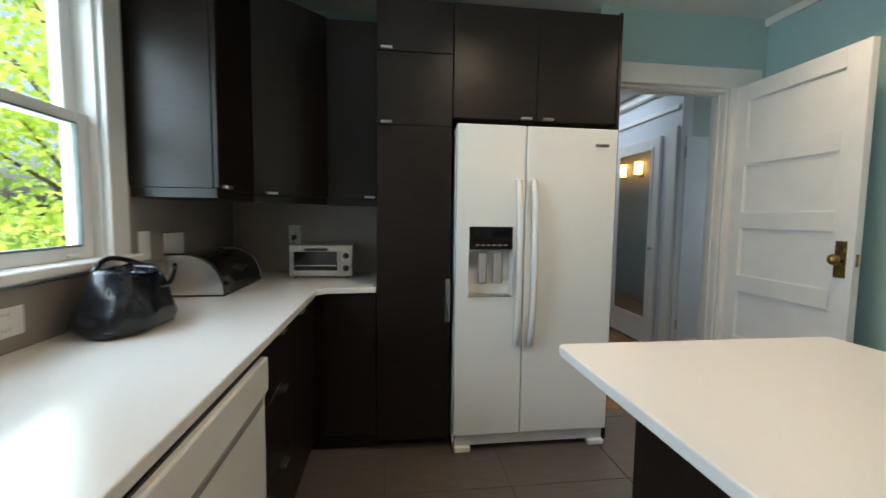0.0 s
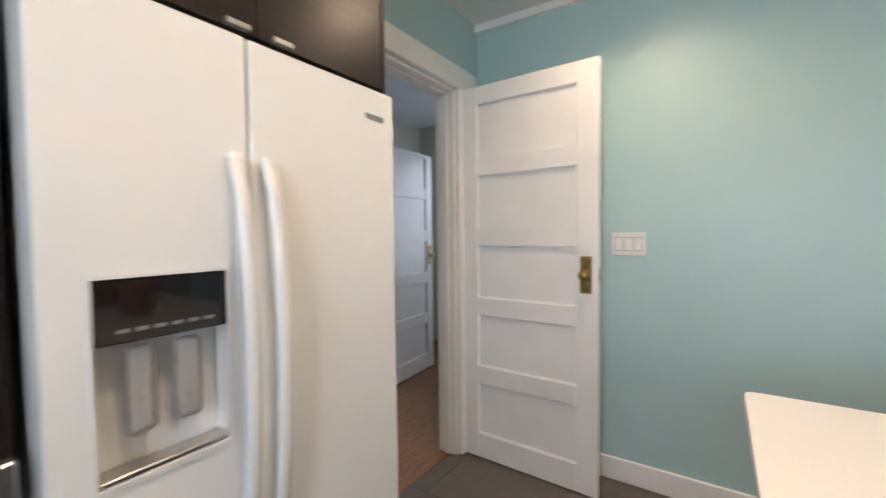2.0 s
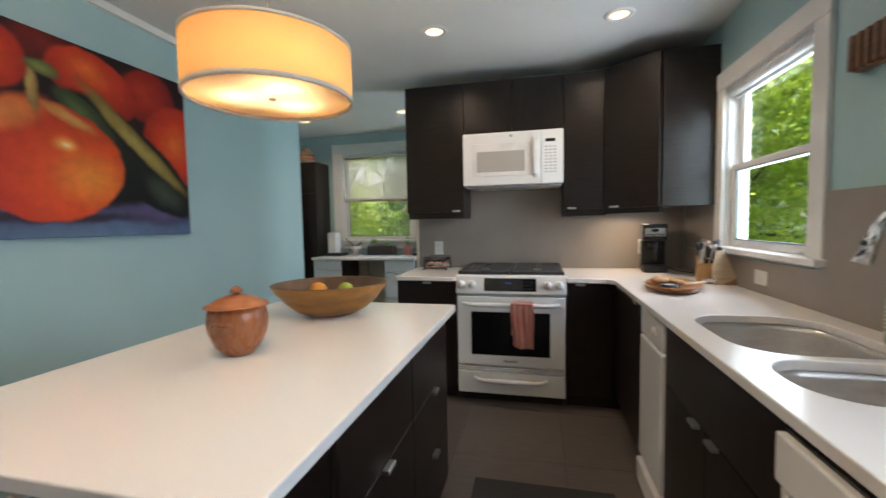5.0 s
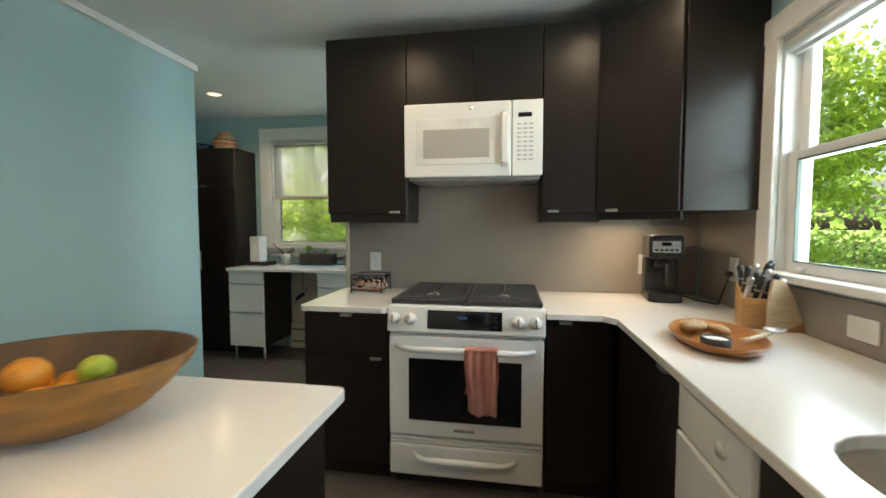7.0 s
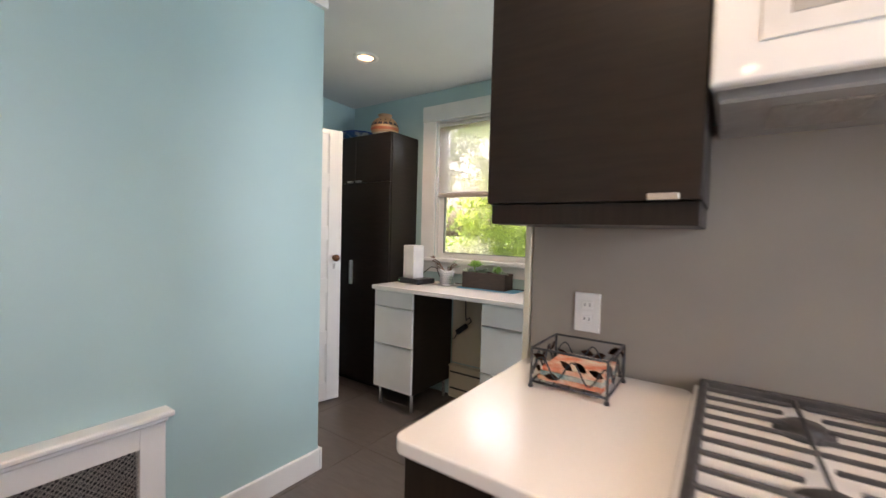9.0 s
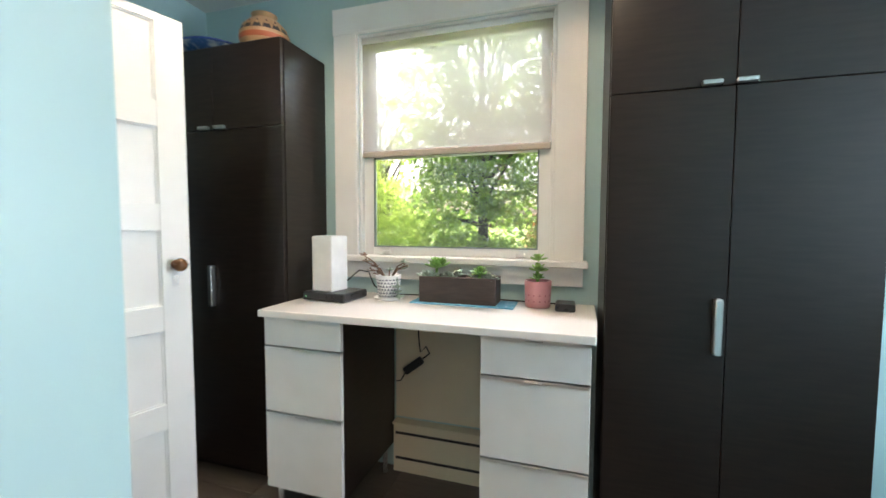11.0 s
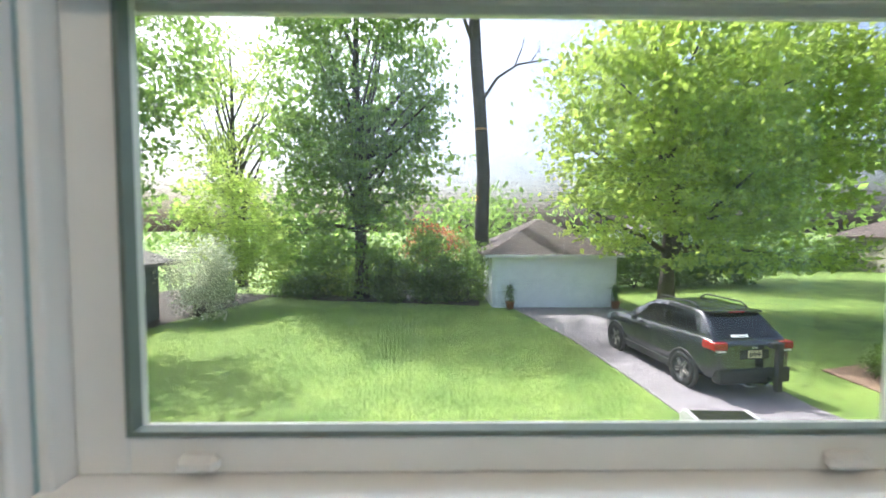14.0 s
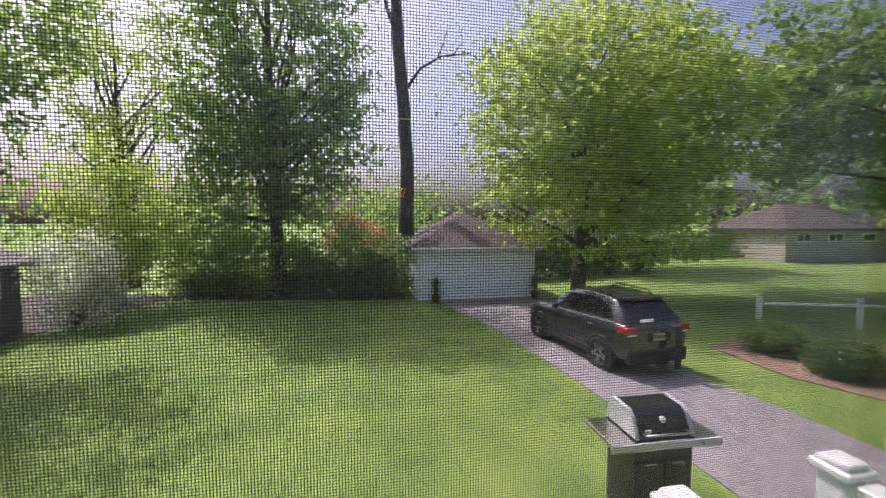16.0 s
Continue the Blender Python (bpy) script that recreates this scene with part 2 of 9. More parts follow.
def structure(name, bm, material, label=""):
    return tagged(link(name, bm, material), label, "", "", "structure")


# ---- the shell ----
W, E, N, S, T = -1.02, 2.41, 2.77, -1.95, 0.12
NDOOR = 2.44
BACK = -3.42


def wall_along_y(name, x0, x1, y0, y1, holes, material, z0=0.0, z1=CEIL):
    """A wall that runs along y, with (y0, y1, z0, z1) openings."""
    bm = bmesh.new()
    y = y0
    for a, b, c, d in sorted(holes):
        box(bm, (x0, y, z0), (x1, a, z1))
        if c > z0:
            box(bm, (x0, a, z0), (x1, b, c))
        box(bm, (x0, a, d), (x1, b, z1))
        y = b
    box(bm, (x0, y, z0), (x1, y1, z1))
    return structure(name, bm, material)


def wall_along_x(name, x0, x1, y0, y1, holes, material, z0=0.0, z1=CEIL):
    bm = bmesh.new()
    x = x0
    for a, b, c, d in sorted(holes):
        box(bm, (x, y0, z0), (a, y1, z1))
        if c > z0:
            box(bm, (a, y0, z0), (b, y1, c))
        box(bm, (a, y0, d), (b, y1, z1))
        x = b
    box(bm, (x, y0, z0), (x1, y1, z1))
    return structure(name, bm, material)


WIN = [(0.77, 1.60, 1.12, 2.09), (-1.28, -0.45, 1.12, 2.09)]
W3 = (1.645, 2.625, 1.10, 2.225)
DOORWAY = (1.38, 2.16, 0.0, 2.13)
wall_along_y("wall_west", W - 0.125, W, S - T, N + T, WIN, AQUA)
wall_along_x("wall_north", W, 1.30, N, N + T, [], AQUA)
wall_along_y("wall_north_return", 1.26, 1.30, NDOOR + T, N, [], AQUA)
wall_along_x("wall_north_door", 1.26, E, NDOOR, NDOOR + T, [DOORWAY], AQUA)
wall_along_y("wall_east", E, E + T, -2.09, NDOOR + T, [], AQUA)
wall_along_x("wall_south", W, 1.15, S - T, S, [], AQUA)
wall_along_x("wall_back", -0.4, 3.73, BACK - 0.11, BACK, [W3], AQUA, GROUND - 0.1)
wall_along_y("wall_nook_east", 3.61, 3.73, BACK, -1.97, [], AQUA)
wall_along_x("wall_nook_north", E + T, 3.61, -2.09, -1.97, [], AQUA)
wall_along_y("wall_nook_west", -0.4, -0.28, BACK, S - T, [(-2.98, -2.30, 0.95, 2.10)], AQUA)
bm = bmesh.new()
prism(bm, [(BACK - 0.18, ceil_z(BACK - 0.18)), (N + T, ceil_z(N + T)), (N + T, 2.75), (BACK - 0.18, 2.75)], W - 0.2, 3.73)
bmesh.ops.transform(bm, matrix=Matrix(((0, 0, 1, 0), (1, 0, 0, 0), (0, 1, 0, 0), (0, 0, 0, 1))), verts=bm.verts)
bmesh.ops.recalc_face_normals(bm, faces=bm.faces)
structure("ceiling", bm, CEILING)
structure("floor", B((W - 0.2, BACK - 0.18, -0.2), (3.73, NDOOR + 0.06, -0.006)), GROUT)
structure("floor_under_cabinets", B((W - 0.2, NDOOR + 0.06, -0.2), (1.30, N + T, -0.006)), GROUT)
# unseen slab, its deep overhang added to keep the sun off the desk
structure("roof", B((W - 0.7, -4.42, 2.76), (4.9, 7.4, 2.86)), pmat("unseen_eave_slab", (0.30, 0.28, 0.26), None, 5, 0.8))


# ---- builders for cabinets ----
def face_box(face, plane, u0, v0, u1, v1, d0, d1, bev=0.0):
    """A box on an upright plane: u along the wall, v up, from d0 to d1 in front of the plane."""
    s = -1 if face[0] == "-" else 1
    a, b = plane + s * d0, plane + s * d1
    if face[1] == "y":
        return B((u0, a, v0), (u1, b, v1), bev)
    return B((a, u0, v0), (b, u1, v1), bev)


def tab_pull(face, plane, u, v, parent, w=0.058):
    part("handle", face_box(face, plane, u - w / 2, v - 0.007, u + w / 2, v + 0.007, 0.0, 0.022, 0.002), ALU, parent, "slim aluminium edge pull")


def bar_pull(face, plane, u, v0, v1, parent):
    part("handle", face_box(face, plane, u - 0.012, v0, u + 0.012, v1, 0.0, 0.03, 0.004), ALU, parent, "upright aluminium bar handle")


def cabinet(label, lo, hi, face, fronts, material=None, front_mat=None, group="", category="cabinet", name="cabinet", front="door"):
    """A carcass with fronts; a front is (u0, v0, u1, v1, pulls) and a pull ('t', u, v) or ('b', u, v0, v1)."""
    material = material or DARK
    c = thing(name, ((lo[0] + hi[0]) / 2, (lo[1] + hi[1]) / 2, lo[2]), label, category, group)
    lo, hi = list(lo), list(hi)
    i = "xy".index(face[1])
    if face[0] == "-":
        plane = lo[i]
        lo[i] += 0.021
        base = lo[i]
    else:
        plane = hi[i]
        hi[i] -= 0.021
        base = hi[i]
    part("body", B(lo, hi, 0.001), material, c)
    for u0, v0, u1, v1, pulls in fronts:
        d = part(front, face_box(face, base, u0 + 0.0015, v0 + 0.0015, u1 - 0.0015, v1 - 0.0015, 0.002, 0.021, 0.0015), front_mat or material, c)
        for p in pulls:
            if p[0] == "t":
                tab_pull(face, plane, p[1], p[2], d)
            else:
                bar_pull(face, plane, p[1], p[2], p[3], d)
    return c


CT = 0.91
CB = 0.88

# ---- worktops ----
def slab(name, outer, holes, z0, z1, material, label, category):
    bm = bmesh.new()
    edges = []
    for loop in [outer] + holes:
        vs = [bm.verts.new((x, y, z1)) for x, y in loop]
        edges += [bm.edges.new((vs[k], vs[(k + 1) % len(vs)])) for k in range(len(vs))]
    bmesh.ops.triangle_fill(bm, use_beauty=True, edges=edges)
    r = bmesh.ops.extrude_face_region(bm, geom=bm.faces[:])
    bmesh.ops.translate(bm, vec=(0, 0, z0 - z1), verts=[v for v in r["geom"] if isinstance(v, bmesh.types.BMVert)])
    bmesh.ops.recalc_face_normals(bm, faces=bm.faces)
    sharp = [e for e in bm.edges if len(e.link_faces) == 2 and e.calc_face_angle(0) > 1.0]
    bmesh.ops.bevel(bm, geom=sharp, offset=0.004, segments=2, affect="EDGES", profile=0.5)
    return solid(name, bm, material, label, category)


def rounded(x0, y0, x1, y1, r, n=6):
    pts = []
    for cx, cy, a in ((x1 - r, y1 - r, 0), (x0 + r, y1 - r, 90), (x0 + r, y0 + r, 180), (x1 - r, y0 + r, 270)):
        pts += [(cx + r * math.cos(radians(a + 90 * k / n)), cy + r * math.sin(radians(a + 90 * k / n))) for k in range(n + 1)]
    return pts


EDGE = -0.375
SINK_A = rounded(-0.90, -0.24, -0.47, 0.27, 0.15)
SINK_B = rounded(-0.86, 0.31, -0.47, 0.60, 0.12)
slab("worktop", [(-0.082, 2.748), (-0.082, 2.14), (-0.33, 2.12), (EDGE, 2.08), (EDGE, -1.20), (-0.33, -1.255), (-0.083, -1.262), (-0.083, -1.93), (W + 0.018, -1.93), (W + 0.018, 2.748)],
     [SINK_A, SINK_B], CB, CT, QUARTZ, "glossy white quartz worktop wrapping round the sink wall", "worktop")
slab("worktop", rounded(0.685, -1.93, 1.15, -1.262, 0.03), [], CB, CT, QUARTZ, "short white quartz worktop beside the stove", "worktop")
ISL = (0.487, -0.30, 1.415, 1.13)
slab("island_top", rounded(*ISL, 0.025), [], CB, CT, QUARTZ, "white quartz top overhanging the kitchen island", "worktop")


# ---- kitchen island ----
def island():
    x0, x1, y0, y1 = 0.53, 1.05, -0.26, 0.80
    c = thing("kitchen_island", ((x0 + x1) / 2, (y0 + y1) / 2, 0), "dark-stained oak drawer island under a white top", "kitchen island")
    part("body", B((x0 + 0.022, y0, 0.08), (x1, y1, CB), 0.001), DARK, c)
    part("plinth", B((x0 + 0.07, y0 + 0.03, 0.0), (x1 - 0.03, y1 - 0.03, 0.08)), DARK, c)
    mid = (y0 + y1) / 2
    for a, b in ((y0, mid), (mid, y1)):
        for z0, z1 in ((0.085, 0.35), (0.35, 0.615), (0.615, 0.875)):
            d = part("drawer", face_box("-x", x0 + 0.021, a + 0.0015, z0 + 0.0015, b - 0.0015, z1 - 0.0015, 0.0, 0.02, 0.0015), DARKH, c)
            tab_pull("-x", x0, (a + b) / 2, z1 - 0.004, d)
    for y in (0.97, -0.14):
        bm = bmesh.new()
        tube(bm, [(1.35, y, CB), (1.37, y + (-0.37 if y > 0 else 0.37), 0.0)], 0.016, 10)
        part("leg", bm, STEEL, c, "slim brushed steel support leg")


island()

# ---- base cabinets ----
def plinth(lo, hi):
    structure("plinth", B(lo, hi), DARK)


cabinet("dark-stained oak base cabinet in the fridge corner", (W + 0.02, 2.155, 0.1), (-0.082, N - 0.005, CB - 0.002), "-y",
        [(-0.355, 0.102, -0.085, 0.876, [])])
cabinet("dark-stained oak drawer base beside the dishwasher", (W + 0.02, 1.275, 0.1), (-0.40, 2.15, CB - 0.002), "+x",
        [(1.278, 0.66, 1.70, 0.872, [("t", 1.49, 0.866)]), (1.278, 0.38, 1.70, 0.66, [("t", 1.49, 0.654)]), (1.278, 0.102, 1.70, 0.38, [("t", 1.49, 0.374)]),
         (1.70, 0.102, 2.148, 0.872, [("t", 1.80, 0.866)])], front_mat=DARKH, front="drawer")
cabinet("dark-stained oak sink cabinet with a pair of doors", (W + 0.02, -0.22, 0.1), (-0.40, 0.60, CB - 0.25), "+x",
        [(-0.218, 0.102, 0.19, 0.625, [("t", 0.12, 0.62)]), (0.19, 0.102, 0.598, 0.625, [("t", 0.26, 0.62)])])
part("false_front", face_box("+x", -0.42, -0.218, 0.628, 0.598, 0.874, 0.0, 0.02, 0.0015), DARKH, bpy.data.objects["cabinet.002"])
cabinet("dark-stained oak corner base cabinet by the stove", (W + 0.02, -1.925, 0.1), (-0.40, -0.585, CB - 0.002), "+x",
        [(-1.27, 0.102, -0.588, 0.872, [("t", -0.70, 0.866)])])
cabinet("narrow dark-stained oak base cabinet beside the stove", (-0.398, -1.925, 0.1), (-0.085, -1.285, CB - 0.002), "+y",
        [(-0.38, 0.102, -0.087, 0.872, [("t", -0.17, 0.866)])])
cabinet("dark-stained oak base cabinet with a drawer over a door", (0.687, -1.925, 0.1), (1.135, -1.285, CB - 0.002), "+y",
        [(0.689, 0.655, 1.133, 0.872, [("t", 0.90, 0.866)]), (0.689, 0.102, 1.133, 0.655, [("t", 0.745, 0.649)])], front_mat=DARKH)
plinth((W + 0.02, -1.9, 0), (-0.46, -0.60, 0.1))
plinth((W + 0.02, -0.20, 0), (-0.46, 0.60, 0.1))
plinth((W + 0.02, 1.28, 0), (-0.46, 2.20, 0.1))
plinth((-0.46, 2.21, 0), (-0.09, N - 0.01, 0.1))
plinth((-0.46, -1.9, 0), (-0.09, -1.345, 0.1))
plinth((0.69, -1.9, 0), (1.125, -1.345, 0.1))

# ---- tall and upper cabinets ----
TOP = 2.385
TF = 2.15
tall = cabinet("tall dark-stained oak pantry cabinet beside the fridge", (-0.08, TF, 0.06), (0.312, N - 0.005, TOP), "-y",
               [(-0.08, 0.062, 0.312, 1.755, [("b", 0.297, 0.72, 0.95)]), (-0.08, 1.755, 0.312, 2.123, [("t", -0.03, 1.765)]), (-0.08, 2.123, 0.312, TOP, [("t", -0.03, 2.133)])])
over = cabinet("pair of dark-stained oak doors above the fridge", (0.314, TF, 1.80), (1.222, N - 0.005, TOP), "-y",
               [(0.316, 1.802, 0.77, TOP, [("t", 0.71, 1.811)]), (0.77, 1.802, 1.222, TOP, [("t", 0.83, 1.811)])])
solid("end_panel", B((1.224, TF, 0.0), (1.242, N - 0.005, TOP + 0.01), 0.001), DARK, "tall dark oak end panel beside the fridge", "panel")
plinth((-0.078, 2.22, 0), (0.31, N - 0.01, 0.06))
UB = 1.385


def light_rail(lo, hi, parent):
    part("light_rail", B(lo, hi, 0.002), DARKH, parent)


c = cabinet("dark-stained oak wall cabinet beside the window", (W + 0.002, 1.715, UB), (-0.68, 2.148, TOP), "+x", [(1.717, UB, 2.148, TOP, [("t", 1.78, UB + 0.008)])])
light_rail((W + 0.01, 1.722, 1.345), (-0.69, 2.148, UB), c)
c = cabinet("dark-stained oak wall cabinet over the toaster", (-0.378, 2.43, UB), (-0.083, N - 0.003, TOP), "-y", [(-0.378, UB, -0.083, TOP, [("t", -0.13, UB + 0.008)])])
light_rail((-0.378, 2.44, 1.345), (-0.083, N - 0.01, UB), c)


def corner_cabinet(pts, a, b, label):
    """A corner cabinet with a slanting door between the points a and b."""
    c = thing("corner_cabinet", (pts[0][0], pts[0][1], UB), label, "cabinet")
    part("body", prism(bmesh.new(), pts, UB, TOP), DARK, c)
    a, b = Vector((*a, 0)), Vector((*b, 0))
    d = (b - a).normalized()
    n = Vector((d.y, -d.x, 0))
    if n.x < 0:
        n = -n
    m = Matrix.Translation(a) @ Matrix(((d.x, n.x, 0, 0), (d.y, n.y, 0, 0), (0, 0, 1, 0), (0, 0, 0, 1)))
    w = (b - a).length
    door = part("door", box(bmesh.new(), (0.004, 0.002, UB), (w - 0.004, 0.02, TOP), 0.0015, 1, m), DARK, c)
    part("handle", box(bmesh.new(), (0.06, 0.02, UB + 0.002), (0.118, 0.042, UB + 0.016), 0.002, 1, m), ALU, door, "slim aluminium edge pull")
    part("light_rail", box(bmesh.new(), (0.0, -0.03, 1.345), (w, 0.0, UB), 0.002, 1, m), DARKH, c)
    return c


corner_cabinet([(W + 0.003, N - 0.003), (W + 0.003, 2.15), (-0.70, 2.15), (-0.38, 2.45), (-0.38, N - 0.003)], (-0.695, 2.145), (-0.375, 2.435), "dark-stained oak corner wall cabinet with a slanting door")
corner_cabinet([(W + 0.003, S + 0.003), (-0.385, S + 0.003), (-0.385, -1.635), (-0.69, -1.365), (W + 0.003, -1.365)], (-0.375, -1.625), (-0.68, -1.36), "dark-stained oak corner wall cabinet over the coffee maker")
c = cabinet("dark-stained oak wall cabinet beside the microwave", (-0.383, S + 0.003, UB), (-0.082, -1.62, TOP), "+y", [(-0.383, UB, -0.082, TOP, [("t", -0.14, UB + 0.008)])])
light_rail((-0.383, S + 0.01, 1.335), (-0.085, -1.63, UB), c)
c = cabinet("dark-stained oak wall cabinet beside the doorway", (0.672, S + 0.003, UB), (1.15, -1.62, TOP), "+y", [(0.672, UB, 1.15, TOP, [("t", 0.74, UB + 0.008)])])
light_rail((0.675, S + 0.01, 1.335), (1.14, -1.63, UB), c)
cabinet("pair of short dark oak doors above the microwave", (-0.080, S + 0.003, 1.985), (0.670, -1.62, TOP), "+y",
        [(-0.08, 1.985, 0.295, TOP, []), (0.295, 1.985, 0.670, TOP, [])], front_mat=DARKH)


# ---- fridge ----
def fridge():
    x0, x1, f, top = 0.332, 1.205, 2.085, 1.762
    c = thing("fridge", ((x0 + x1) / 2, 2.4, 0), "white two-door side-by-side fridge with a water dispenser", "fridge")
    part("body", B((x0, 2.15, 0.03), (x1, N - 0.03, top - 0.01), 0.004), ENAMEL, c)
    sp = 0.70
    part("base_grille", B((x0 + 0.012, 2.108, 0.034), (x1 - 0.012, 2.15, 0.095), 0.003), PLASTIC, c)
    for a in (x0, x1 - 0.1):
        part("foot", B((a + 0.005, 2.09, 0.0), (a + 0.095, 2.19, 0.034), 0.006), PLASTIC, c)
    # freezer door with the dispenser's recess
    dx0, dx1, dz0, dz1 = 0.40, 0.635, 0.86, 1.235
    bm = bmesh.new()
    edges = []
    for loop in (((x0, 0.10), (sp - 0.003, 0.10), (sp - 0.003, top), (x0, top)), ((dx0, dz0), (dx1, dz0), (dx1, dz1), (dx0, dz1))):
        vs = [bm.verts.new((x, f, z)) for x, z in loop]
        edges += [bm.edges.new((vs[k], vs[(k + 1) % 4])) for k in range(4)]
    bmesh.ops.triangle_fill(bm, use_beauty=True, edges=edges)
    r = bmesh.ops.extrude_face_region(bm, geom=bm.faces[:])
    bmesh.ops.translate(bm, vec=(0, 2.145 - f, 0), verts=[v for v in r["geom"] if isinstance(v, bmesh.types.BMVert)])
    bmesh.ops.recalc_face_normals(bm, faces=bm.faces)
    sharp = [e for e in bm.edges if len(e.link_faces) == 2 and e.calc_face_angle(0) > 1.0]
    bmesh.ops.bevel(bm, geom=sharp, offset=0.006, segments=3, affect="EDGES", profile=0.5)
    d = part("freezer_door", bm, ENAMEL, c)
    part("recess_back", B((dx0 - 0.004, 2.1455, dz0 - 0.004), (dx1 + 0.004, 2.1495, dz1 + 0.004)), PLASTIC, d)
    part("dispenser_frame", box(box(box(box(bmesh.new(), (dx0 - 0.006, f - 0.006, dz0 - 0.006), (dx0, f + 0.01, dz1 + 0.006)), (dx1, f - 0.006, dz0 - 0.006), (dx1 + 0.006, f + 0.01, dz1 + 0.006)), (dx0, f - 0.006, dz0 - 0.012), (dx1, f + 0.01, dz0)), (dx0, f - 0.006, dz1), (dx1, f + 0.01, dz1 + 0.006)), PLASTIC, d)
    ICON = pmat("grey_panel_icons", (0.22, 0.22, 0.22), None, 10, 0.4)
    panel = part("control_panel", B((dx0, f - 0.004, 1.115), (dx1, f + 0.05, dz1), 0.004), GLOSSBLACK, d, "glossy black dispenser panel")
    for k in range(6):
        part("button", B((dx0 + 0.035 + k * 0.03, f - 0.006, 1.135), (dx0 + 0.055 + k * 0.03, f - 0.003, 1.142), 0.0005), ICON, panel)
    PADDLE = pmat("grey_paddle_plastic", (0.40, 0.38, 0.36), None, 10, 0.3)
    for a in (0.455, 0.54):
        part("paddle", B((a, 2.105, 0.93), (a + 0.05, 2.120, 1.10), 0.012, 3), PADDLE, d, "grey translucent dispenser paddle")
    part("drip_tray", B((dx0 + 0.004, f - 0.002, dz0), (dx1 - 0.004, 2.134, dz0 + 0.012), 0.003), STEEL, d)
    d2 = part("fridge_door", B((sp + 0.003, f, 0.10), (x1, 2.145, top), 0.008, 3), ENAMEL, c)
    for par, x, lean in ((d, sp - 0.04, -1), (d2, sp + 0.04, 1)):
        bm = bmesh.new()
        pts = [(x, f - 0.012 - 0.045 * math.sin(math.pi * k / 12) ** 0.6, 0.60 + 0.88 * k / 12) for k in range(13)]
        for a, b in zip(pts, pts[1:]):
            vs = [bm.verts.new((px + dx, py + dy, pz)) for px, py, pz in (a, b) for dx, dy in ((-0.018, 0.012), (0.018, 0.012), (0.013, -0.012), (-0.013, -0.012))]
            for k in range(4):
                j = (k + 1) % 4
                bm.faces.new((vs[k], vs[j], vs[4 + j], vs[4 + k]))
        bmesh.ops.remove_doubles(bm, verts=bm.verts, dist=1e-5)
        bmesh.ops.holes_fill(bm, edges=bm.edges, sides=0)
        bmesh.ops.recalc_face_normals(bm, faces=bm.faces)
        for fc in bm.faces:
            fc.smooth = True
        part("handle", bm, ENAMEL, par)
        for z in (0.605, 1.475):
            part("handle_mount", B((x - 0.014, f - 0.018, z - 0.02), (x + 0.014, f + 0.001, z + 0.02), 0.004), ENAMEL, par)
    part("badge", B((1.075, f - 0.002, 1.665), (1.155, f, 1.682), 0.0008), STEEL, d2, "small silver maker's plate")


fridge()


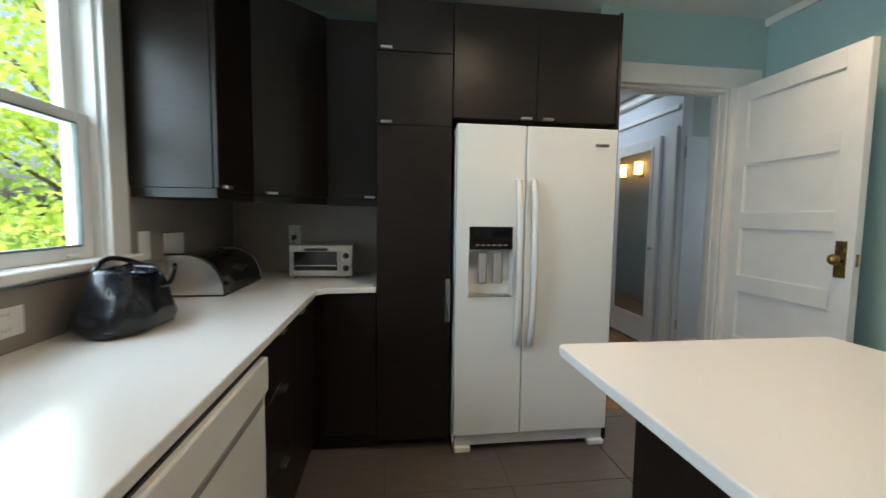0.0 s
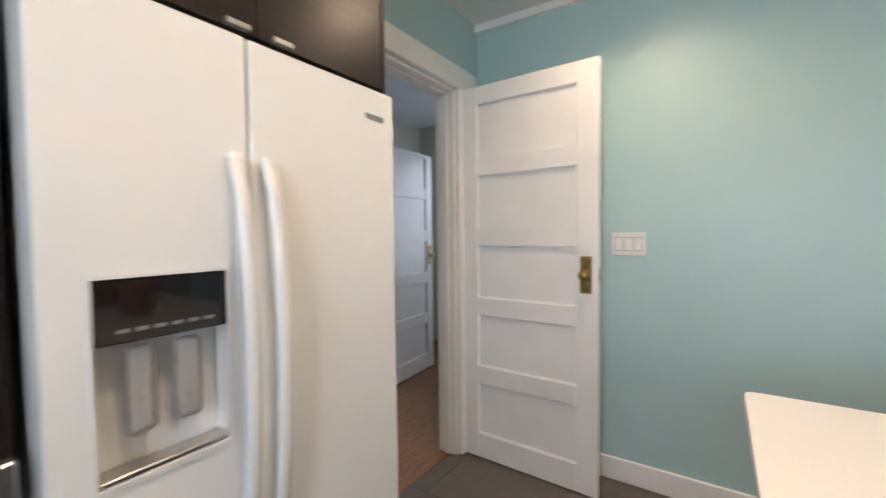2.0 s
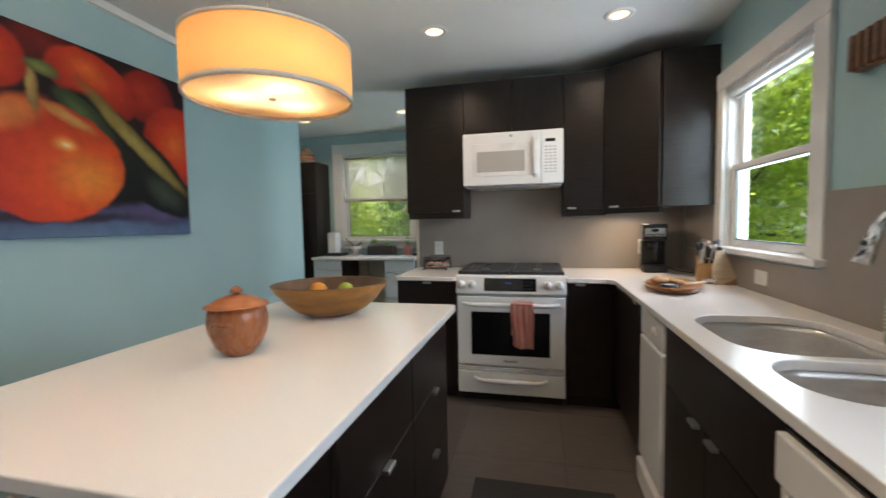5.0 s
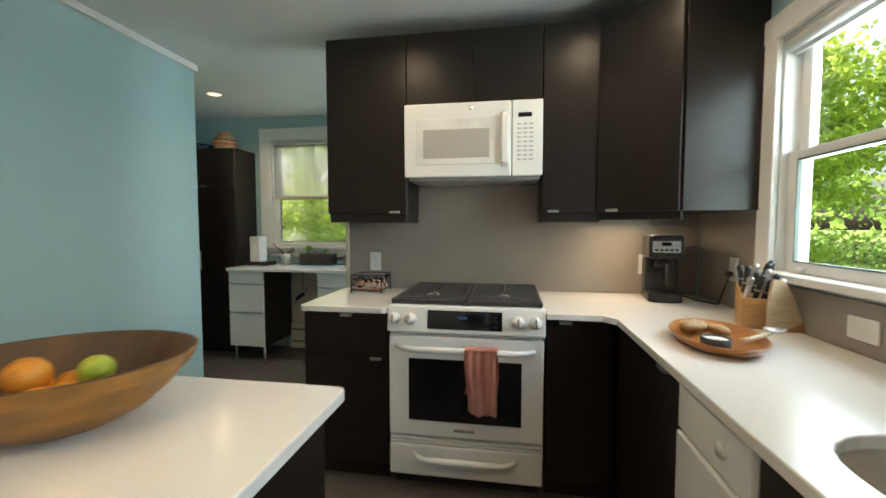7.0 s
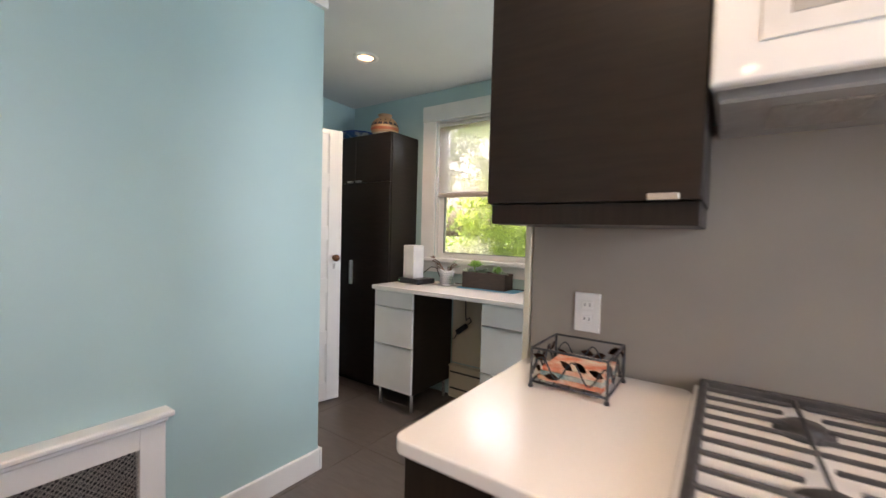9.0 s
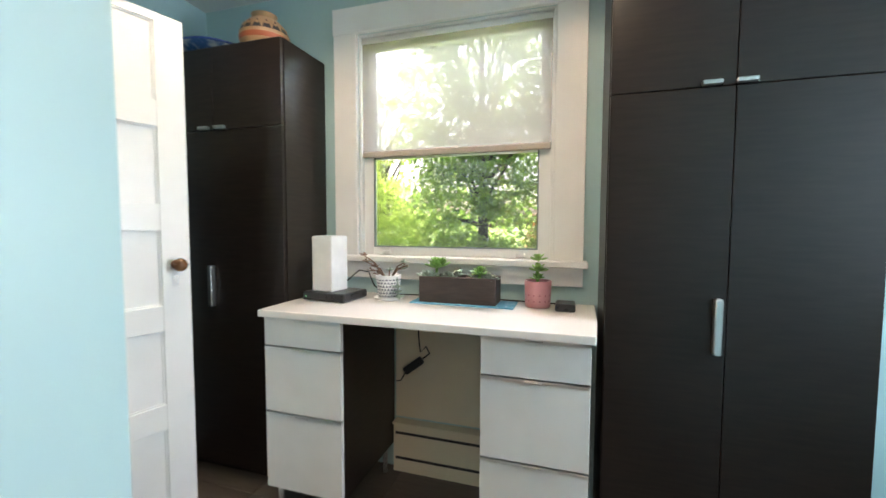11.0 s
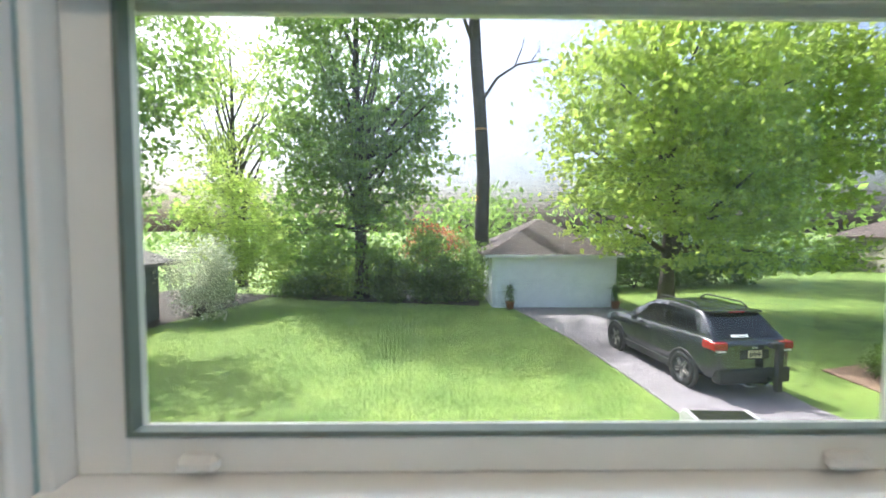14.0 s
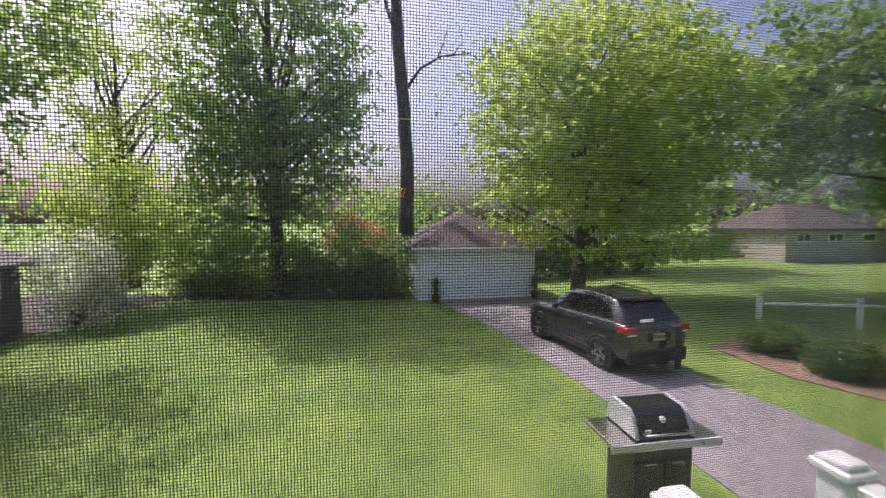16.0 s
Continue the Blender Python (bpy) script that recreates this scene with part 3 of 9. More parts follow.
# ---- stove ----
def stove():
    x0, x1, f = -0.078, 0.68, -1.27
    c = thing("stove", ((x0 + x1) / 2, -1.6, 0), "white slide-in gas stove with cast-iron grates", "stove")
    part("body", B((x0, -1.93, 0.06), (x1, f - 0.03, 0.90), 0.003), ENAMEL, c)
    part("toe_base", B((x0 + 0.02, -1.9, 0.0), (x1 - 0.02, f - 0.06, 0.06)), BLACK, c)
    part("cooktop", B((x0 - 0.004, -1.94, 0.90), (x1 + 0.004, f - 0.02, 0.925), 0.006, 2), ENAMEL, c)
    # control panel, slightly raked
    bm = bmesh.new()
    prism(bm, [(0, 0), (0.055, 0.0), (0.035, 0.125), (0.0, 0.13)], x0 - 0.003, x1 + 0.003, 0.006)
    m = Matrix(((0, 0, 1, 0), (1, 0, 0, f - 0.045), (0, 1, 0, 0.795), (0, 0, 0, 1)))
    bmesh.ops.transform(bm, matrix=m, verts=bm.verts)
    bmesh.ops.recalc_face_normals(bm, faces=bm.faces)
    p = part("control_panel", bm, ENAMEL, c)
    tilt = Matrix.Translation((0, f + 0.0005, 0.86)) @ Matrix.Rotation(radians(9), 4, "X")
    g = part("display", box(bmesh.new(), (0.12, -0.005, -0.045), (0.48, 0.004, 0.045), 0.004, 2, tilt), GLOSSBLACK, p, "glossy black control display")
    for r in range(3):
        for k in range(3):
            part("button", box(bmesh.new(), (0.145 + k * 0.025, 0.004, -0.03 + r * 0.022), (0.16 + k * 0.025, 0.0048, -0.02 + r * 0.022), 0, 1, tilt), BLACK, g)
    [part("digit", box(bmesh.new(), (0.288 + 0.009 * q, 0.004, 0.006), (0.2935 + 0.009 * q, 0.0048, 0.017), 0, 1, tilt), glow_mat("blue_digits", (0.03, 0.09, 0.28), 0.10), g) for q in range(5)]
    for kx in (0.645, 0.565, 0.045, -0.035):
        km = tilt @ Matrix.Translation((kx, 0.0, 0.0)) @ Matrix.Rotation(radians(-90), 4, "X")
        k = part("knob", lathe(bmesh.new(), [(0.0, 0.045), (0.017, 0.045), (0.021, 0.035), (0.023, 0.012), (0.028, 0.010), (0.030, 0.0), (0, 0)], 24, km), PLASTIC, p)
        part("pointer", box(bmesh.new(), (-0.004, -0.020, 0.044), (0.004, 0.020, 0.050), 0.001, 1, km), STEEL, k)
    # oven door with window
    d = part("oven_door", B((x0 + 0.004, f - 0.03, 0.275), (x1 - 0.004, f, 0.775), 0.008, 3), ENAMEL, c)
    part("oven_window", B((x0 + 0.105, f - 0.001, 0.355), (x1 - 0.105, f + 0.003, 0.665), 0.003), GLOSSBLACK, d, "dark oven window")
    part("badge", B((0.25, f - 0.001, 0.305), (0.35, f + 0.002, 0.322), 0.001), STEEL, d)
    def bar(z, par, w):
        bm = bmesh.new()
        n = 14
        tube(bm, [(0.301 + w * (k / n - 0.5), f + 0.002 + 0.055 * min(1.0, 3.2 * math.sin(math.pi * k / n)), z) for k in range(n + 1)], [0.012 + 0.005 * math.sin(math.pi * k / n) for k in range(n + 1)], 12)
        part("handle", bm, ENAMEL, par)
    bar(0.725, d, 0.66)
    for z in (0.262, 0.246):
        part("vent_trim", B((x0 + 0.006, f - 0.03, z - 0.010), (x1 - 0.006, f - 0.002, z - 0.001), 0.003), ENAMEL, c)
    w = part("warming_drawer", B((x0 + 0.004, f - 0.03, 0.07), (x1 - 0.004, f, 0.228), 0.008, 3), ENAMEL, c)
    bar(0.185, w, 0.5)
    # grates
    for gx0, gx1 in ((x0 + 0.01, 0.298), (0.304, x1 - 0.01)):
        bm = bmesh.new()
        y0, y1, z0, z1 = -1.90, -1.31, 0.942, 0.953
        for y in (y0, y1):
            box(bm, (gx0, y - 0.012, z0 - 0.012), (gx1, y + 0.012, z1), 0.004)
        for x in (gx0, gx1):
            box(bm, (x - (0.0 if x == gx0 else 0.018), y0, z0 - 0.012), (x + (0.018 if x == gx0 else 0.0), y1, z1), 0.004)
        mx = (gx0 + gx1) / 2
        box(bm, (mx - 0.003, y0, z1 - 0.010), (mx + 0.003, y1, z1 - 0.003), 0.001)
        for k in range(1, 10):
            y = y0 + (y1 - y0) * k / 10
            gap = 0.0 if k == 5 else (0.030 if k in (2, 3, 7, 8) else 0.012)
            box(bm, (gx0 + 0.012, y - 0.0045, z1 - 0.009), (mx - gap, y + 0.0045, z1), 0.0025)
            box(bm, (mx + gap, y - 0.0045, z1 - 0.009), (gx1 - 0.012, y + 0.0045, z1), 0.0025)
        for x in (gx0 + 0.009, gx1 - 0.009):
            for y in (y0 + 0.01, y1 - 0.01, -1.606):
                box(bm, (x - 0.008, y - 0.008, 0.925), (x + 0.008, y + 0.008, z0))
        part("grate", bm, IRON, c, "black cast-iron pan grate")
        for y in (-1.75, -1.455):
            b = part("burner", lathe(bmesh.new(), [(0, 0.022), (0.03, 0.022), (0.036, 0.016), (0.036, 0.011), (0.048, 0.011), (0.05, 0.0), (0, 0)], 24, Matrix.Translation((mx, y, 0.925))), IRON, c, "round black gas burner")
    return c


stove()


# ---- microwave ----
def microwave():
    x0, x1, f, z0, z1 = -0.078, 0.668, -1.555, 1.578, 1.978
    c = thing("microwave", ((x0 + x1) / 2, -1.75, z0), "white over-the-range microwave between the wall cabinets", "microwave")
    part("body", B((x0, S + 0.005, z0 + 0.025), (x1, f - 0.035, z1), 0.003), ENAMEL, c)
    part("vent_base", B((x0 + 0.01, S + 0.006, z0 - 0.012), (x1 - 0.01, f - 0.06, z0 + 0.025), 0.006), pmat("grey_vent_plastic", (0.33, 0.33, 0.33), None, 20, 0.5), c, "grey vented underside")
    for a in (0.02, 0.42):
        part("filter", B((a, -1.86, z0 - 0.016), (a + 0.15, -1.68, z0 - 0.012), 0.001), STEEL, c)
    sp = 0.085
    d = part("door", B((sp, f - 0.034, z0 + 0.002), (x1, f, z1 - 0.002), 0.008, 3), ENAMEL, c)
    bm = bmesh.new()
    fx0, fx1, fz0, fz1 = 0.17, 0.60, 1.645, 1.895
    part("window_frame", B((fx0, f - 0.002, fz0), (fx1, f + 0.003, fz1), 0.003), PLASTIC, d)
    part("window", B((fx0 + 0.03, f - 0.001, fz0 + 0.035), (fx1 - 0.04, f + 0.0045, fz1 - 0.06), 0.002), pmat("microwave_mesh_window", (0.45, 0.43, 0.39), (0.435, 0.415, 0.375), 60, 0.12, 0.04), d, "pale grey mesh window")
    bm = bmesh.new()
    prism(bm, [(0.0, 1.625), (0.030, 1.65), (0.034, 1.775), (0.030, 1.90), (0.0, 1.925)], sp + 0.014, sp + 0.052, 0.007)
    bmesh.ops.transform(bm, matrix=Matrix(((0, 0, 1, 0), (1, 0, 0, f - 0.001), (0, 1, 0, 0), (0, 0, 0, 1))), verts=bm.verts)
    bmesh.ops.recalc_face_normals(bm, faces=bm.faces)
    part("handle", bm, ENAMEL, d)
    p = part("control_panel", B((x0, f - 0.034, z0 + 0.002), (sp - 0.003, f, z1 - 0.002), 0.008, 3), ENAMEL, c)
    part("display", B((-0.02, f - 0.001, 1.885), (0.05, f + 0.002, 1.908), 0.001), GLOSSBLACK, p)
    for r in range(9):
        for k in range(3):
            part("button", B((-0.028 + k * 0.031, f - 0.0005, 1.66 + r * 0.023), (-0.006 + k * 0.031, f + 0.0012, 1.67 + r * 0.023)), pmat("grey_print", (0.5, 0.5, 0.5), None, 10, 0.5) if r + k == 0 else bpy.data.materials["grey_print"], p)
    part("badge", lathe(bmesh.new(), [(0, 0.003), (0.012, 0.003), (0.013, 0), (0, 0)], 20, Matrix.Translation((0.30, f, 1.945)) @ Matrix.Rotation(radians(-90), 4, "X")), STEEL, d, "small round silver maker's badge")


microwave()


# ---- dishwasher and trash compactor ----
def dishwasher():
    y0, y1, f = 0.612, 1.268, -0.385
    c = thing("dishwasher", (-0.7, 0.94, 0), "white built-in dishwasher with a pocket handle, door ajar at the top", "dishwasher")
    part("body", B((W + 0.03, y0, 0.02), (f - 0.05, y1, CB - 0.004)), BLACK, c)
    d = part("door", B((f - 0.045, y0 + 0.003, 0.12), (f, y1 - 0.003, 0.735), 0.006, 2), ENAMEL, c)
    p = part("control_panel", B((f - 0.045, y0 + 0.003, 0.745), (f + 0.012, y1 - 0.003, 0.852), 0.006, 2), ENAMEL, c)
    part("control_strip", B((f - 0.045, y0 + 0.01, 0.852), (f - 0.005, y1 - 0.01, 0.859), 0.001), BLACK, p, "black hidden control strip")
    # proud grey strip stands in for the shade inside the handle pocket
    part("pocket_handle_shadow", B((f - 0.002, y0 + 0.05, 0.722), (f + 0.010, y1 - 0.05, 0.745), 0.003), pmat("pocket_shadow_grey", (0.25, 0.25, 0.25), None, 10, 0.5), d)
    part("toe_kick", B((f - 0.07, y0 + 0.003, 0.0), (f - 0.05, y1 - 0.003, 0.115)), BLACK, c)


def compactor():
    y0, y1, f = -0.582, -0.222, -0.385
    c = thing("trash_compactor", (-0.7, -0.4, 0), "narrow white built-in trash compactor with a foot pedal", "compactor")
    part("body", B((W + 0.03, y0, 0.03), (f - 0.05, y1 - 0.045, CB - 0.004)), BLACK, c)
    d = part("drawer_front", B((f - 0.045, y0 + 0.003, 0.13), (f, y1 - 0.003, 0.735), 0.008, 3), ENAMEL, c)
    p = part("control_panel", B((f - 0.045, y0 + 0.003, 0.742), (f - 0.004, y1 - 0.003, 0.872), 0.006, 2), ENAMEL, c)
    part("switch", lathe(bmesh.new(), [(0, 0.012), (0.017, 0.012), (0.019, 0), (0, 0)], 20, Matrix.Translation((f - 0.004, -0.33, 0.81)) @ Matrix.Rotation(radians(90), 4, "Y")), PLASTIC, p)
    part("pedal", B((f - 0.06, y0 + 0.01, 0.0), (f + 0.015, y1 - 0.01, 0.115), 0.01, 2), PLASTIC, c)


dishwasher()
compactor()
# backsplash slabs
bs = structure("backsplash_south", B((W + 0.02, S + 0.001, CT - 0.03), (1.145, S + 0.014, 1.60)), SPLASH)
structure("backsplash_north", B((W + 0.02, N - 0.014, CT - 0.03), (-0.085, N - 0.001, 1.40)), SPLASH)
for lo, hi in (((0.001, S + 0.02, CT - 0.03), (0.014, -0.36, 1.075)), ((0.001, S + 0.02, 1.08), (0.014, -1.39, 1.40)), ((0.001, -0.36, CT - 0.03), (0.016, 0.66, 1.395)),
               ((0.001, 0.66, CT - 0.03), (0.014, N - 0.02, 1.075)), ((0.001, 1.71, 1.08), (0.014, N - 0.02, 1.40))):
    structure("backsplash_west", B((W + lo[0], lo[1], lo[2]), (W + hi[0], hi[1], hi[2])), SPLASH)


# ---- windows ----
def sash_window(name, m, u0, u1, z0, z1, depth, mid, cas, stile, label, apron=True):
    """A double-hung window; u along the wall, d outwards from the room's face of the wall."""
    w = tagged(new(name), label, "", "", "structure")

    def bx(pname, lo, hi, material, bev=0.002, parent=w):
        o = link(pname, box(bmesh.new(), lo, hi, bev, 1, m), material)
        o.parent = parent
        return o
    bx("casing", (u0 - cas, -0.022, z0), (u0, 0.004, z1), WHITE, 0.003)
    bx("casing", (u1, -0.022, z0), (u1 + cas, 0.004, z1), WHITE, 0.003)
    bx("head_casing", (u0 - cas - 0.004, -0.026, z1), (u1 + cas + 0.004, 0.004, z1 + cas), WHITE, 0.003)
    bx("stool", (u0 - cas - 0.02, -0.055, z0 - 0.028), (u1 + cas + 0.02, 0.045, z0 + 0.004), WHITE, 0.005)
    if apron:
        bx("apron", (u0 - cas, -0.02, z0 - 0.028 - 0.085), (u1 + cas, -0.001, z0 - 0.028), WHITE, 0.003)
    bx("jamb", (u0, 0.003, z0), (u0 + 0.014, depth, z1), WHITE)
    bx("jamb", (u1 - 0.014, 0.003, z0), (u1, depth, z1), WHITE)
    bx("jamb_head", (u0 + 0.014, 0.003, z1 - 0.014), (u1 - 0.014, depth, z1), WHITE)
    bx("outer_sill", (u0 + 0.001, 0.046, z0 - 0.025), (u1 - 0.001, depth + 0.01, z0 + 0.003), WHITE)
    for d, a, b, lo_rail, hi_rail in ((0.030, z0 + 0.0045, mid + 0.018, 0.042, 0.036), (0.066, mid - 0.018, z1 - 0.015, 0.036, 0.045)):
        s = bx("sash", (u0 + 0.015, d, a), (u0 + 0.015 + stile, d + 0.034, b), WHITE)
        bx("stile", (u1 - 0.015 - stile, d, a), (u1 - 0.015, d + 0.034, b), WHITE, 0.002, s)
        bx("rail", (u0 + 0.015 + stile, d + 0.001, a), (u1 - 0.015 - stile, d + 0.033, a + lo_rail), WHITE, 0.002, s)
        bx("rail", (u0 + 0.015 + stile, d + 0.001, b - hi_rail), (u1 - 0.015 - stile, d + 0.033, b), WHITE, 0.002, s)
        g = bx("pane", (u0 + 0.012 + stile, d + 0.015, a + lo_rail - 0.004), (u1 - 0.012 - stile, d + 0.019, b - hi_rail + 0.004), GLASS, 0.0, s)
        g.visible_shadow = False
        if d < 0.05:
            bead = 0.006
            for lo, hi in (((u0 + 0.015 + stile, d - 0.002, a + lo_rail), (u0 + 0.015 + stile + bead, d + 0.014, b - hi_rail)), ((u1 - 0.015 - stile - bead, d - 0.002, a + lo_rail), (u1 - 0.015 - stile, d + 0.014, b - hi_rail)),
                           ((u0 + 0.02 + stile, d - 0.002, a + lo_rail), (u1 - 0.02 - stile, d + 0.014, a + lo_rail + bead)), ((u0 + 0.02 + stile, d - 0.002, b - hi_rail - bead), (u1 - 0.02 - stile, d + 0.014, b - hi_rail))):
                bx("glazing_bead", lo, hi, GASKET, 0.0, s)
            for u in (u0 + (u1 - u0) * 0.15, u1 - (u1 - u0) * 0.15):
                bx("sash_lift", (u - 0.022, d - 0.014, a + 0.006), (u + 0.022, d + 0.002, a + 0.026), PLASTIC, 0.006, s)
    return w


GASKET = pmat("grey_green_gasket", (0.16, 0.20, 0.18), None, 20, 0.6)
MW = Matrix(((0, -1, 0, W), (1, 0, 0, 0), (0, 0, 1, 0), (0, 0, 0, 1)))
MB = Matrix(((1, 0, 0, 0), (0, -1, 0, BACK), (0, 0, 1, 0), (0, 0, 0, 1)))
for k, (a, b, c, d) in enumerate(WIN):
    sash_window("window_%d" % (k + 1), MW, a, b, c, d, 0.122, 1.60, 0.10, 0.055, "white double-hung window in a painted wooden casing", False)
# out-of-view window, added so the pantry catches light from the passage end
sash_window("window_4", Matrix(((0, -1, 0, -0.28), (1, 0, 0, 0), (0, 0, 1, 0), (0, 0, 0, 1))), -2.98, -2.30, 0.95, 2.10, 0.11, 1.54, 0.08, 0.05, "unseen white double-hung side window, added for daylight on the pantry")
sash_window("window_3", MB, *W3, 0.108, 1.632, 0.13, 0.055, "white double-hung window over the desk")


def roller_shade():
    c = thing("roller_shade", (2.135, BACK - 0.012, 1.62), "half-drawn beige see-through roller shade in the desk window", "roller shade")
    u0, u1 = W3[0] + 0.018, W3[1] - 0.018
    part("fabric", B((u0, BACK - 0.0125, 1.63), (u1, BACK - 0.0115, 2.19)), SHADE, c)
    part("hem_bar", B((u0, BACK - 0.020, 1.605), (u1, BACK - 0.004, 1.635), 0.004), pmat("beige_hem", (0.50, 0.42, 0.34), None, 30, 0.6), c)
    bm = bmesh.new()
    tube(bm, [(u0, BACK - 0.022, 2.192), (u1, BACK - 0.022, 2.192)], 0.018, 14)
    part("roller", bm, WHITE, c)


roller_shade()
# second shade, rolled up, over the sink-wall windows
for a, b, c, d in WIN:
    s = thing("roller_shade", (W - 0.02, (a + b) / 2, d - 0.05), "white roller shade fully rolled up at the window head", "roller shade")
    bm = bmesh.new()
    tube(bm, [(W - 0.015, a + 0.018, d - 0.045), (W - 0.015, b - 0.018, d - 0.045)], 0.024, 14)
    part("roller", bm, PLASTIC, s)
    part("hem_bar", B((W - 0.045, a + 0.02, d - 0.082), (W - 0.033, b - 0.02, d - 0.062), 0.003), PLASTIC, s)


# fine insect screen outside the lower sash
def insect_screen():
    c = thing("insect_screen", (2.135, BACK - 0.076, 1.11), "dark fine-mesh insect screen outside the lower sash", "screen")
    u0, u1, z0, z1, y = W3[0] + 0.016, W3[1] - 0.016, 1.104, 1.624, BACK - 0.076
    for lo, hi in (((u0, z0), (u0 + 0.02, z1)), ((u1 - 0.02, z0), (u1, z1)), ((u0 + 0.02, z0), (u1 - 0.02, z0 + 0.02)), ((u0 + 0.02, z1 - 0.02), (u1 - 0.02, z1))):
        part("frame", B((lo[0], y - 0.006, lo[1]), (hi[0], y + 0.006, hi[1]), 0.001), WHITE, c)
    p, r = 0.00155, 0.00022
    verts, faces = [], []

    def wire(a, b, up):
        k = len(verts)
        for end in (a, b):
            for dx, dy in ((-r, 0), (0, -r), (r, 0), (0, r)):
                verts.append((end[0] + (dx if up else 0), y + dy, end[1] + (0 if up else dx)))
        for i in range(4):
            j = (i + 1) % 4
            faces.append((k + i, k + j, k + 4 + j, k + 4 + i))
    for i in range(int((u1 - u0 - 0.04) / p)):
        x = u0 + 0.02 + (i + 0.5) * p
        wire((x, z0 + 0.02), (x, z1 - 0.02), True)
    for i in range(int((z1 - z0 - 0.04) / p)):
        z = z0 + 0.02 + (i + 0.5) * p
        wire((u0 + 0.02, z), (u1 - 0.02, z), False)
    me = bpy.data.meshes.new("mesh_weave")
    me.from_pydata(verts, [], faces)
    me.materials.append(pmat("charcoal_screen_wire", (0.012, 0.012, 0.013), None, 10, 0.5))
    o = new("mesh_weave", me)
    o.parent = c
    o.matrix_parent_inverse = Matrix.Translation(-c.location)
    tagged(o, kind="stuff")


insect_screen()


# ---- doors ----
def panel_door(name, m, w, h, label, knob_side=(0, 1), hinges=True, knob_mat=None, knob_z=1.10, plate=True):
    """A five-panel door; u from the hinge, its face towards -y of the pose m, 4 cm thick."""
    d = tagged(new(name), label, "door", "", "structure")

    def bx(pname, lo, hi, material, bev=0.002, parent=d, lab=""):
        o = link(pname, box(bmesh.new(), lo, hi, bev, 1, m), material)
        o.parent = parent
        return tagged(o, lab)
    st, t = 0.105, 0.040
    bx("stile", (0, 0, 0.008), (st, t, h), WHITE)
    bx("stile", (w - st, 0, 0.008), (w, t, h), WHITE)
    ph, rl = 0.296, 0.100
    z = 0.148
    bx("rail", (st, 0.0005, 0.008), (w - st, t - 0.0005, z), WHITE, 0.001)
    for k in range(5):
        bx("panel", (st - 0.004, 0.014, z - 0.004), (w - st + 0.004, t - 0.014, z + ph + 0.004), WHITE, 0.0)
        for lo, hi in (((st, 0.008, z), (st + 0.006, t - 0.008, z + ph)), ((w - st - 0.006, 0.008, z), (w - st, t - 0.008, z + ph)), ((st + 0.006, 0.008, z), (w - st - 0.006, t - 0.008, z + 0.006)), ((st + 0.006, 0.008, z + ph - 0.006), (w - st - 0.006, t - 0.008, z + ph))):
            bx("moulding", lo, hi, WHITE, 0.0)
        z += ph
        top = z + rl if k < 4 else h
        bx("rail", (st, 0.0005, z), (w - st, t - 0.0005, top), WHITE, 0.001)
        z = top
    km = knob_mat or BRASS
    for s in knob_side:
        y, sg = (0.0, -1) if s == 0 else (t, 1)
        if plate:
            p = bx("escutcheon", (w - 0.085, y, knob_z - 0.09), (w - 0.030, y + sg * 0.004, knob_z + 0.09), BRASS, 0.001, d, "pierced aged-brass lock plate")
        else:
            p = bx("key_plate", (w - 0.068, y, knob_z - 0.085), (w - 0.047, y + sg * 0.004, knob_z - 0.045), STEEL, 0.001, d, "small steel keyhole plate")
        for zz in (-0.08, 0.08) if plate else ():
            bx("escutcheon_rim", (w - 0.083, y + sg * 0.004, knob_z + zz - 0.006), (w - 0.032, y + sg * 0.006, knob_z + zz + 0.006), BRASS, 0.001, p)
        km4 = m @ Matrix.Translation((w - 0.0575, y, knob_z)) @ Matrix.Rotation(radians(90 if s == 0 else -90), 4, "X")
        o = link("knob", lathe(bmesh.new(), [(0, 0.062), (0.014, 0.060), (0.024, 0.050), (0.027, 0.040), (0.022, 0.028), (0.011, 0.020), (0.010, 0.008), (0.018, 0.004), (0, 0.004)], 24, km4), km)
        o.parent = p
        tagged(o, "round door knob")
    bx("latch", (w - 0.0005, 0.012, knob_z - 0.03), (w + 0.0015, t - 0.012, knob_z + 0.03), BRASS, 0.0)
    if hinges:
        for zz in (0.25, 1.85):
            bx("hinge", (-0.012, -0.006, zz), (0.002, 0.010, zz + 0.10), STEEL, 0.003)
    return d


panel_door("door_1", Matrix.Translation((2.195, 2.432, 0)) @ Matrix.Rotation(radians(-91.85), 4, "Z"), 0.775, 2.128, "white five-panel door standing wide open against the aqua wall")
